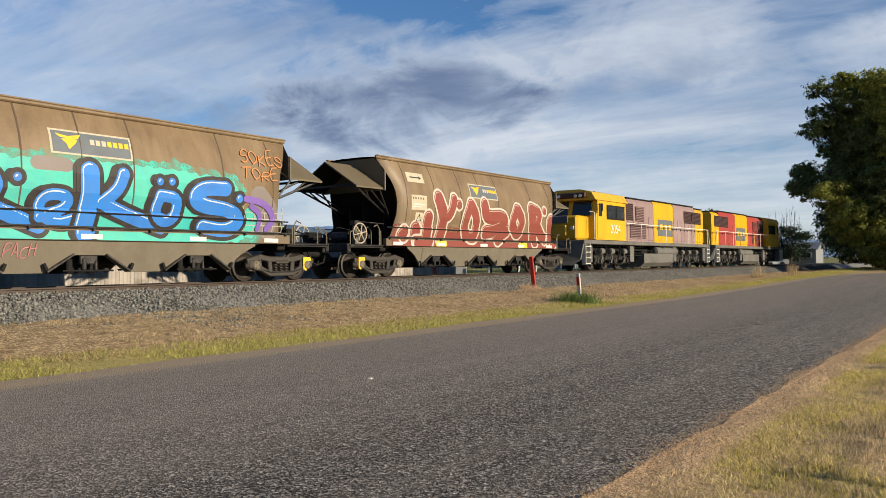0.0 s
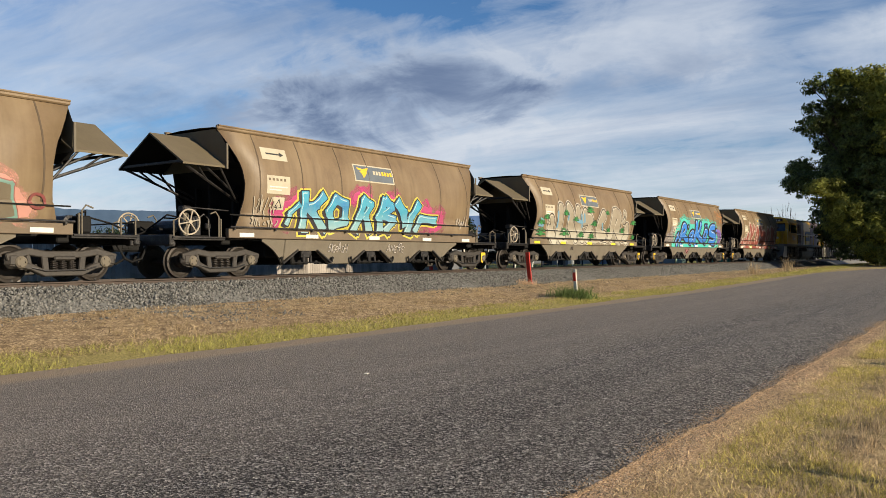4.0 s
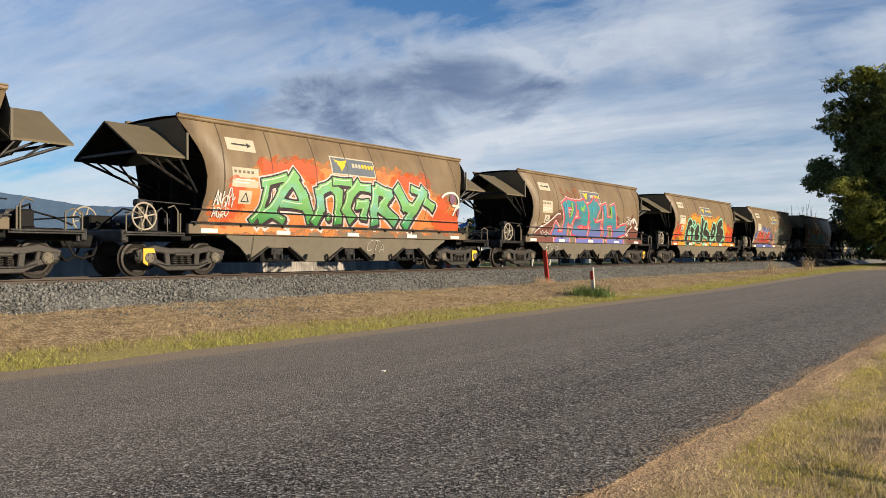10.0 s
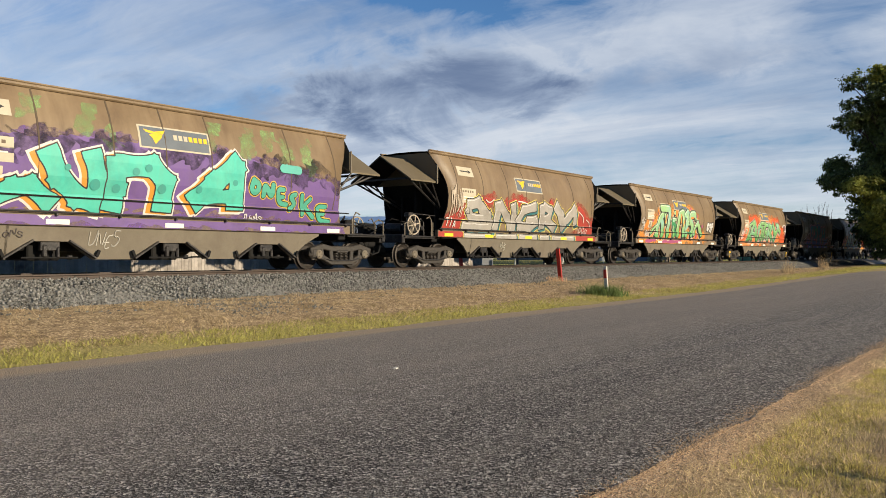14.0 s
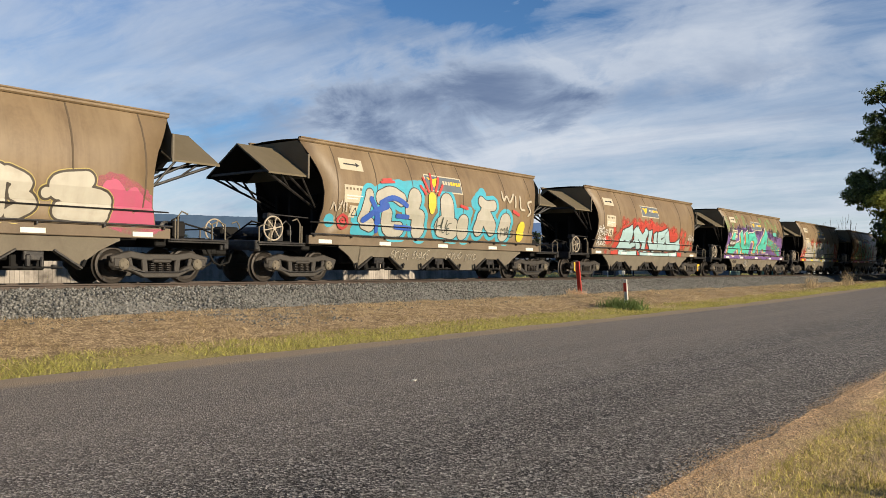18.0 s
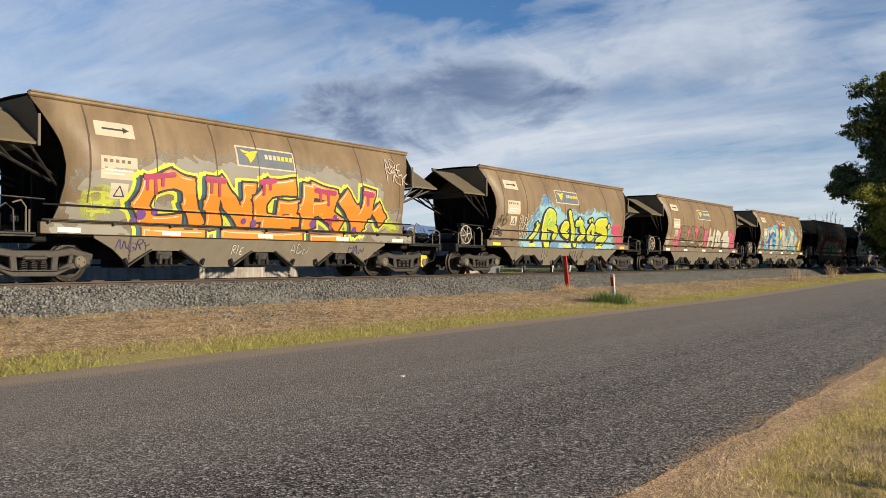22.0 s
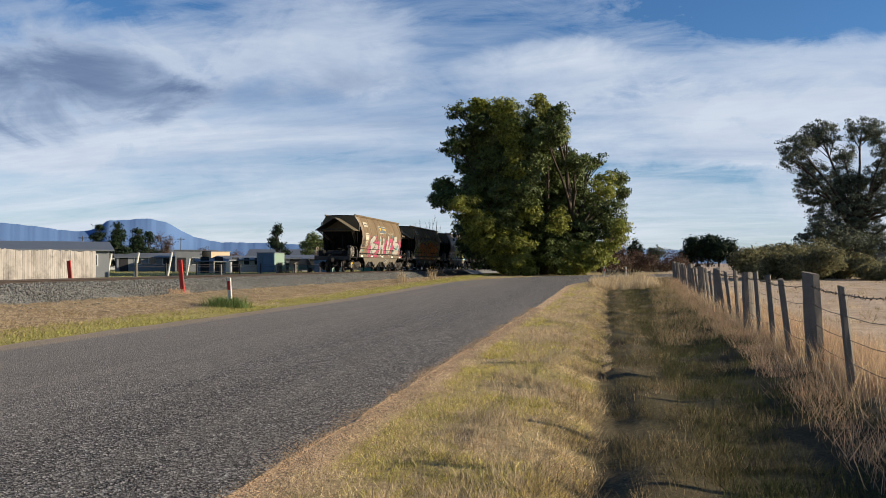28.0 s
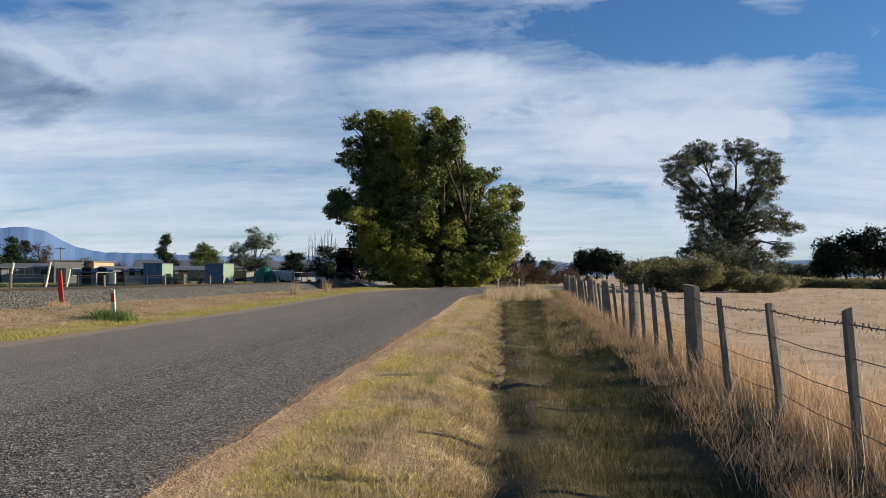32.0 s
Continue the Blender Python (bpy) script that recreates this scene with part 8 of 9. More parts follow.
    for az, r, w, h, form, leaf, n, sd, label in (
            (-22.7, 150, 4.4, 8.4, "cone", "leafdark", 9000, 40, "dark conical pine behind the sheds"),
            (-20.1, 140, 6.4, 6.4, "dome", "leaf", 12000, 41, "rounded dark green tree behind the containers"),
            (-16.9, 150, 10.0, 10.2, "airy", "leafgum", 14000, 42, "tall pale gum behind the yard"),
            (-14.2, 145, 5.5, 5.6, "dome", "leafdark", 7000, 43, "dark shrubby tree behind the yard"),
            (-12.0, 140, 8.5, 6.4, "dome", "leafdark", 8000, 44, "dark trees behind the yard"),
            (-32.9, 128, 4.0, 7.2, "cone", "leafdark", 8000, 45, "dark conifer behind the houses"),
            (-34.0, 132, 5.0, 7.0, "cone", "leafdark", 7000, 54, "dark conifer behind the houses"),
            (-31.7, 130, 4.2, 6.4, "cone", "leafdark", 7000, 55, "dark conifer behind the houses"),
            (-31.0, 133, 3.4, 6.3, "cone", "leafdark", 6000, 56, "dark conifer behind the houses"),
            (-30.2, 140, 4.2, 6.8, "dome", "leafrusset", 6000, 46, "brown leafless tree behind the houses"),
            (-40.5, 120, 8, 5.5, "dome", "leafrusset", 5000, 47, "brown bare tree behind the fence"),
            (-48.4, 82, 9.0, 6.6, "dome", "leaflit", 20000, 49, "rounded green tree behind the fence"),
            (-57.0, 95, 9, 5.0, "dome", "leafdark", 5000, 50, "dark trees behind the fence"),
            (-27.4, 200, 8, 5.2, "dome", "leafrusset", 4000, 52, "bare brown trees among roofs"),
            (-25.5, 210, 9, 5.0, "dome", "leafrusset", 4000, 57, "bare brown trees among roofs"),
            (-9.2, 175, 16, 7.5, "dome", "leafdark", 6000, 53, "dark trees beyond the line")):
        x, y = polar(az, r)
        bl = []
        for k in range(26 if form != "airy" else 30):
            u = rng.random()
            a = rng.uniform(0, 6.28)
            if form == "cone":
                z = h * (0.14 + 0.84 * u)
                rr = w * 0.5 * (1.02 - u) * rng.uniform(0.5, 1.0)
                bl.append((rr * math.cos(a), rr * math.sin(a), z, w * (0.26 - 0.17 * u), w * (0.26 - 0.17 * u), h * 0.045))
            else:
                z = h * (0.13 + 0.74 * u if form == "dome" else 0.24 + 0.66 * u)
                rr = w * 0.40 * math.sqrt(max(0.05, 1 - (1.7 * u - 0.7) ** 2)) * rng.uniform(0.3, 1.0)
                q = 0.15 if form == "dome" else 0.115
                bl.append((rr * math.cos(a), rr * math.sin(a), z, w * q, w * q, h * q * 0.8))
        tree("garden_tree" if r < 200 else "distant_tree", x, y, bl, int(n * 0.75), 0.34, leaf, label, sd, 0.16, ((0, 0),), 0.3, 0.6, aspect=0.35 if leaf != "leafrusset" else 0.12)
    # leafless poplars
    x, y = polar(-12.4, 190)
    P = thing("poplar", "slim leafless poplars far off", "tree", pose(x, y, gz(x, y)))
    m = Mesh()
    rng = random.Random(9)
    for i in range(9):
        tx = -3 + 0.75 * i
        hh = rng.uniform(9, 12)
        limb(m, rng, (tx, 0, 0), (tx + rng.uniform(-0.3, 0.3), 0, hh), 0.10, 0.02, 0.01)
        for _ in range(7):
            a = rng.uniform(4, hh - 1)
            limb(m, rng, (tx, 0, a), (tx + rng.uniform(-0.6, 0.6), 0, a + 2.0), 0.03, 0.01, 0.04, 3)
    part("trunk", m, "bark", P)
    # russet hedge beyond the bend
    for i, (az, r, w, h) in enumerate(((0.2, 92, 5, 2.6), (1.8, 95, 5, 3.0), (3.4, 96, 5, 2.6), (5.0, 100, 5, 1.8))):
        x, y = polar(az, r)
        bush("hedge_shrub", x, y, w, h, 4200, 0.22, "leafrusset", "russet leafless hedge shrub beyond the road", 60 + i, group="roadside hedge")
    # gorse along the paddock
    for i, (az, r, w, h) in enumerate(((10.3, 60, 3.4, 1.9), (11.9, 62, 4.2, 2.7), (13.4, 60, 3.2, 2.1), (14.8, 64, 3.2, 1.8), (16.6, 70, 3.4, 1.2), (18.2, 76, 3.4, 1.0), (20.2, 80, 4, 0.65), (22.8, 80, 3.6, 0.6), (25.2, 78, 4, 0.7), (27.7, 76, 3.6, 0.6), (17.0, 62, 3, 1.0))):
        x, y = polar(az, r)
        bush("gorse_bush", x, y, w, h * 1.15, 11000, 0.24, "leafolive", "olive gorse bush in the dry paddock", 80 + i, group="gorse in the paddock")


build_trees()


# ---- settlement behind the line ----
MAT.update({
    "cladgrey": material("grey_wall_cladding", (0.22, 0.23, 0.24), 0.7, 0, 0.12, 1, 20, 0.05),
    "cladwhite": material("off_white_weatherboard", (0.60, 0.60, 0.57), 0.7, 0, 0.08, 1, 20, 0.05),
    "cladcream": material("cream_wall", (0.62, 0.47, 0.30), 0.7, 0, 0.08, 1, 20, 0.05),
    "cladgreen": material("pale_green_wall", (0.25, 0.34, 0.26), 0.7, 0, 0.08, 1, 20, 0.05),
    "cladblue": material("blue_container_steel", (0.10, 0.17, 0.27), 0.6, 0, 0.12, 1, 20, 0.05),
    "roofgrey": material("grey_roof_sheet", (0.16, 0.175, 0.195), 0.5, 0.1, 0.12, 0.8, 20, 0.05),
    "dark": material("dark_opening", (0.02, 0.02, 0.022), 0.8, 0, 0.2),
    "tarp": material("green_tarpaulin", (0.02, 0.15, 0.10), 0.5, 0, 0.2, 2, 15, 0.3),
    "carwhite": material("white_car_paint", (0.6, 0.62, 0.63), 0.3, 0, 0.05),
    "carteal": material("dark_teal_car_paint", (0.03, 0.07, 0.075), 0.3, 0, 0.05),
    "tyre": material("tyre_rubber", (0.02, 0.02, 0.02), 0.9, 0, 0.1),
})


def house(name, az, r, w, d, h, roof_h, wall, label, turn=0, roof="roofgrey", windows=3, category="house", doors=1):
    x, y = polar(az, r)
    H = thing(name, label, category, pose(x, y, gz(x, y) - 0.05, 0, 0, -az + turn))
    b = Mesh().box((0, 0, h / 2), (w, d, h), 0.02)
    part("wall", b, wall, H)
    m = Mesh()
    o = 0.35
    if roof_h > 0:
        m.extrude([(-w / 2 - o, -d / 2 - o, h), (-w / 2 - o, 0, h + roof_h), (-w / 2 - o, d / 2 + o, h), (-w / 2 - o, d / 2 + o, h - 0.12), (-w / 2 - o, 0, h + roof_h - 0.16), (-w / 2 - o, -d / 2 - o, h - 0.12)], (w + 2 * o, 0, 0))
        gable = Mesh()
        gable.extrude([(-w / 2, -d / 2, h - 0.02), (-w / 2, d / 2, h - 0.02), (-w / 2, 0, h + roof_h - 0.17)], (w, 0, 0))
        part("gable", gable, wall, H)
    else:
        m.box((0, 0, h + 0.06), (w + 0.3, d + 0.3, 0.12), 0.02)
    part("roof", m, roof, H)
    n = windows + doors
    for i in range(n):
        xx = -w / 2 + w * (i + 0.5) / n
        if i < doors:
            part("door", Mesh().box((xx, -d / 2 - 0.02, 1.0), (min(2.2, w / n * 0.6), 0.06, 2.0), 0.01), "dark", H)
        else:
            f = part("window", Mesh().box((xx, -d / 2 - 0.02, 1.5), (min(1.6, w / n * 0.55), 0.08, 1.0), 0.01), "cladwhite", H)
            part("pane", Mesh().box((xx, -d / 2 - 0.07, 1.5), (min(1.4, w / n * 0.48), 0.02, 0.85), 0), "glass", f)
    return H


def container(az, r, turn, label):
    """Steel box shed: blue front, pale green side."""
    x, y = polar(az, r)
    C = thing("storage_shed", label, "shed", pose(x, y, gz(x, y), 0, 0, -az + turn), "storage sheds in the yard")
    part("body", Mesh().box((0, 0, 1.25), (2.4, 3.2, 2.5), 0.03), "cladgreen", C)
    front = part("front_wall", Mesh().box((0, -1.62, 1.25), (2.4, 0.06, 2.48), 0.01), "cladblue", C)
    for i in range(8):
        part("panel_rib", Mesh().box((-1.05 + 0.3 * i, -1.665, 1.25), (0.06, 0.03, 2.4), 0), "cladblue", front)
    part("door", Mesh().box((0.2, -1.69, 1.0), (0.9, 0.03, 1.95), 0.01), "cladblue", C)
    part("roof", Mesh().box((0, 0, 2.53), (2.6, 3.5, 0.08), 0.01), "roofgrey", C)


def vehicle(name, az, r, turn, body, label, L=4.4, W=1.75, H=1.5, ute=False):
    x, y = polar(az, r)
    V = thing(name, label, "car", pose(x, y, gz(x, y), 0, 0, -az + turn))
    m = Mesh()
    sec = [(-L / 2, 0.35), (-L / 2, 0.85), (-L * 0.32, 0.95), (L * 0.46, 0.92), (L / 2, 0.75), (L / 2, 0.35)]
    m.extrude([(p, -W / 2, z) for p, z in sec][::-1], (0, W, 0))
    part("body", m, body, V)
    c = Mesh()
    a, b = (-L * 0.36, -L * 0.30) if not ute else (0.02 * L, 0.06 * L)
    cs = [(a, 0.93), (b, H), (L * 0.12 if not ute else L * 0.26, H), (L * 0.28 if not ute else L * 0.36, 0.93)]
    c.extrude([(p, -W / 2 + 0.1, z) for p, z in cs][::-1], (0, W - 0.2, 0))
    part("cabin", c, "glass", V)
    part("roof", Mesh().box(((b + cs[2][0]) / 2, 0, H + 0.02), (cs[2][0] - b, W - 0.24, 0.06), 0.02), "carwhite" if ute else body, V)
    for px in (-L * 0.31, L * 0.31):
        for s in (-1, 1):
            part("wheel", Mesh().turned([(s * (W / 2 - 0.2), 0.31), (s * (W / 2 + 0.01), 0.31), (s * (W / 2 + 0.01), 0.18)], "y", (px, 0, 0.31), 14), "tyre", V)


def build_settlement():
    house("farm_house", -38.6, 76, 13.2, 8, 2.35, 0.75, "cladgrey", "grey gabled house behind the paling fence", 0, windows=3)
    house("farm_house", -46.0, 76, 6, 7, 2.2, 1.5, "cladwhite", "low pale house behind the paling fence", 24, windows=2)
    house("farm_house", -42.4, 80, 7, 7, 2.2, 1.4, "cladgrey", "low grey house behind the paling fence", 30, windows=2)
    house("club_house", -30.9, 128, 9.5, 7, 2.1, 0.6, "cladgrey", "long dark grey house with skillion roof", 4, windows=4)
    house("club_house", -28.5, 122, 3.6, 5, 2.95, 0, "cladgrey", "flat-roofed grey block with open carport", 0, windows=1)
    house("club_house", -27.0, 122, 2.9, 5, 2.85, 0, "cladcream", "cream flat-roofed block catching the sun", 28, windows=1)
    house("garden_shed", -27.0, 102, 3.2, 3, 1.5, 0.3, "cladgrey", "dark open-fronted garden shed", 0, windows=0, category="shed", doors=2)
    house("farm_house", -25.4, 112, 4.8, 5, 1.7, 0.55, "cladwhite", "white weatherboard house with grey roof", 30, windows=2)
    house("machinery_shed", -20.9, 120, 5.5, 6, 1.9, 0.5, "cladgrey", "low dark shed between the containers", 6, windows=0, category="shed", doors=2)
    house("farm_house", -16.2, 160, 14, 8, 2.5, 1.3, "cladwhite", "pale far house among trees", 10, windows=3)
    house("farm_house", -12.6, 150, 12, 8, 2.5, 1.2, "cladgrey", "grey far house among trees", -10, windows=3)
    house("farm_house", -29.0, 200, 16, 8, 2.8, 1.6, "cladcream", "distant house with grey roof", 10, windows=3)
    house("farm_house", -21.8, 190, 18, 8, 2.8, 1.6, "cladwhite", "distant house with grey roof", -8, windows=3)
    house("farm_house", -34.5, 170, 16, 8, 2.8, 1.6, "cladwhite", "distant house with grey roof", 0, windows=3)
    house("barn", 16.9, 330, 5, 4, 3.5, 1.6, "cladwhite", "tiny white barn far across the paddock", 0, windows=0, category="barn")
    container(-23.1, 109, -24, "blue steel storage shed with pale green side")
    container(-19.2, 106, -24, "blue steel storage shed with pale green side")
    vehicle("ute", -21.3, 106, 0, "carteal", "dark utility with white roof parked by the sheds", 4.9, 1.8, 1.75, True)
    vehicle("car", -14.0, 112, 10, "carwhite", "white sedan parked in the yard")
    vehicle("car", -13.2, 118, 0, "carwhite", "white car parked in the yard")
    # covered machine and trailer
    x, y = polar(-16.2, 104)
    T = thing("covered_machine", "machine under a draped green tarpaulin", "tarpaulin", pose(x, y, gz(x, y)))
    m = Mesh()
    rng = random.Random(4)
    rings = [(0, 1.35, 1.2), (0.5, 1.3, 1.15), (1.2, 1.15, 1.0), (1.8, 0.8, 0.7), (2.1, 0.4, 0.35)]
    n = 14
    for z, a, b in rings:
        for j in range(n):
            t = 2 * math.pi * j / n
            k = 1 + 0.12 * math.sin(4 * t) + rng.uniform(-0.05, 0.05)
            m.v.append((a * k * math.cos(t), b * k * math.sin(t), z + rng.uniform(-0.06, 0.06)))
    for i in range(len(rings) - 1):
        for j in range(n):
            m.f.append((i * n + j, i * n + (j + 1) % n, (i + 1) * n + (j + 1) % n, (i + 1) * n + j))
    m.f.append(tuple((len(rings) - 1) * n + j for j in range(n)))
    m.m = [0] * len(m.f)
    part("cover", m, "tarp", T)
    x, y = polar(-14.9, 106)
    T = thing("box_trailer", "small white box trailer on wheels", "trailer", pose(x, y, gz(x, y)))
    part("box", Mesh().box((0, 0, 1.1), (2.2, 1.6, 1.3), 0.05), "carwhite", T)
    for s in (-1, 1):
        part("wheel", Mesh().turned([(s * 0.7, 0.3), (s * 0.9, 0.3)], "y", (0, 0, 0.3), 12), "tyre", T)
    part("drawbar", Mesh().tube([(1.1, 0, 0.5), (2.2, 0, 0.5)], 0.05, 6), "dark", T)
    # stack of pallets
    x, y = polar(-22.0, 101)
    T = thing("pallet_stack", "stack of grey timber pallets", "pallets", pose(x, y, gz(x, y)))
    for i in range(8):
        part("board", Mesh().box((0, 0, 0.12 + 0.16 * i), (2.2, 1.1, 0.05), 0.005), "timber", T)
        for q in (-0.9, 0, 0.9):
            part("bearer", Mesh().box((q, 0, 0.05 + 0.16 * i), (0.1, 1.1, 0.1), 0.005), "timber", T)
    # leaning white goal posts and a small goal
    for az, r, hh in ((-31.85, 70, 2.0), (-29.8, 70, 2.05), (-28.6, 72, 1.55), (-33.5, 74, 2.0)):
        x, y = polar(az, r)
        P = thing("goal_post", "tall leaning white goal post on the oval", "post", pose(x, y, gz(x, y)), "goal posts")
        part("pole", Mesh().tube([(0, 0, -0.1), (0.2 * hh, 0, hh)], 0.085, 10), "white", P)
    x, y = polar(-26.3, 76)
    G = thing("soccer_goal", "small white soccer goal on the oval", "soccer goal", pose(x, y, gz(x, y), 0, 0, 25))
    for a, b in (((-0.7, 0, 0), (-0.7, 0, 1.3)), ((0.7, 0, 0), (0.7, 0, 1.3)), ((-0.7, 0, 1.3), (0.7, 0, 1.3)), ((-0.7, 0, 1.3), (-0.7, 0.9, 0)), ((0.7, 0, 1.3), (0.7, 0.9, 0))):
        part("bar", Mesh().tube([a, b], 0.035, 6), "white", G)
    # paling fence: weathered boards on rails
    F = thing("paling_fence", "long weathered grey timber paling fence beyond the line", "fence")
    pal = Mesh().box((0, 0, 0), (0.118, 0.02, 1.72), 0.006).data("paling", ["paling"])
    rng = random.Random(12)
    a, b = Vector((-26.0, 38.3)), Vector((-26.0, -6.0))
    L = (b - a).length
    ang = math.atan2((b - a).y, (b - a).x)
    n = 300
    for i in range(n):
        p = a.lerp(b, i / (n - 1))
        z = gz(p.x, p.y)
        o = part("paling", pal, None, F)
        o.matrix_basis = pose(p.x, p.y, z + 0.92 + rng.uniform(-0.025, 0.025), 0, rng.uniform(-0.6, 0.6), math.degrees(ang)) @ Matrix.Diagonal((L / n / 0.122, 1, 1, 1))
    for h in (0.5, 1.45):
        part("rail", Mesh().tube([(a.x - 0.05, a.y + 0.06, gz(a.x, a.y) + h), (b.x - 0.05, b.y + 0.06, gz(b.x, b.y) + h)], 0.04, 4), "timber", F)
    # wire fence along the far side of the line
    W = thing("wire_fence", "wire fence with dark posts beyond the railway", "fence")
    xs = -24.0
    for i in range(21):
        y = 39 + 3.1 * i + rng.uniform(-0.3, 0.3)
        z = gz(xs, y)
        part("post", Mesh().tube([(xs, y, z - 0.1), (xs + rng.uniform(-0.05, 0.05), y, z + 1.15)], 0.05 if i % 3 else 0.08, 7), "dark" if i % 3 else "timber", W)
    for h in (0.35, 0.65, 0.95, 1.1):
        part("wire", Mesh().tube([(xs, 39 + 8 * i, gz(xs, 39 + 8 * i) + h) for i in range(9)], 0.008, 4), "wire", W)
    # power line
    x0, y0 = polar(-35, 150)
    x1, y1 = polar(-29, 150)
    pole_top = []
    for k, (x, y) in enumerate(((x0, y0), ((x0 + x1) / 2, (y0 + y1) / 2 + 3), (x1, y1))):
        P = thing("power_pole", "timber power pole with crossarm far off", "pole", pose(x, y, gz(x, y)), "power poles")
        part("pole", Mesh().tube([(0, 0, 0), (0, 0, 5.7)], 0.11, 8, r2=0.08), "timber", P)
        part("crossarm", Mesh().box((0, 0, 5.4), (1.6, 0.1, 0.12), 0.01), "timber", P)
        pole_top.append((x, y, gz(x, y) + 5.45))
    C = thing("power_line", "thin overhead wires between power poles", "wire")
    for dy in (-0.8, 0.8):
        for p, q in zip(pole_top, pole_top[1:]):
            part("wire", Mesh().tube([(p[0] + (q[0] - p[0]) * t / 8 + dy, p[1] + (q[1] - p[1]) * t / 8, p[2] + (q[2] - p[2]) * t / 8 - 0.9 * math.sin(math.pi * t / 8)) for t in range(9)], 0.02, 4), "wire", C)


build_settlement()


# ---- hills ----
def ridge(name, r, pts, mat, label, seed):
    """A far range: az and height angle pairs, with rough crest."""
    rng = random.Random(seed)
    m = Mesh()
    az0, az1 = pts[0][0], pts[-1][0]
    n = 420
    for i in range(n + 1):
        az = az0 + (az1 - az0) * i / n
        el = float(np.interp(az, [p[0] for p in pts], [p[1] for p in pts])) + rng.uniform(-0.007, 0.007) + 0.02 * math.sin(az * 5.3) * math.sin(az * 2.1)
        for k, f in enumerate((0.0, 0.45, 1.0)):
            x, y = polar(az, r * (0.82 + 0.18 * f))
            m.v.append((x, y, max(-5, 1.4 + r * math.tan(radians(el)) * f) if f else -20))
    for i in range(n):
        for k in range(2):
            a = i * 3 + k
            m.f.append((a, a + 1, a + 4, a + 3))
            m.m.append(0)
    setting(name, m, mat, label, "hills", True)


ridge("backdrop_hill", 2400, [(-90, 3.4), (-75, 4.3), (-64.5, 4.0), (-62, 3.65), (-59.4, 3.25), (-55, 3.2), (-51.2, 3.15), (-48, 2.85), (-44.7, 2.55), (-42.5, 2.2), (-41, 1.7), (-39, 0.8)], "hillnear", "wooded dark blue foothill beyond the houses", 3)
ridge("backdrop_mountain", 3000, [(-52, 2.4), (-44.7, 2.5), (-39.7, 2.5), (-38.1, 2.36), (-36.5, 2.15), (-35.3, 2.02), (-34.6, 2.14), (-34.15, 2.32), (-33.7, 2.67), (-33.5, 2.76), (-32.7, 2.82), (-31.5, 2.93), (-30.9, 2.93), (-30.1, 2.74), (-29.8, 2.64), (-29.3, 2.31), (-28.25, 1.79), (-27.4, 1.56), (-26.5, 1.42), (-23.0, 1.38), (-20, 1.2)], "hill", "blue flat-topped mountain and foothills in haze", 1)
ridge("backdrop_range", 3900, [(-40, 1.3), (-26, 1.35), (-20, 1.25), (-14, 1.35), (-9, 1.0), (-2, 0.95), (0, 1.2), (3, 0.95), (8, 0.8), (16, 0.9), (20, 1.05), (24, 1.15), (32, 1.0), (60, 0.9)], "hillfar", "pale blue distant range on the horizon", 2)


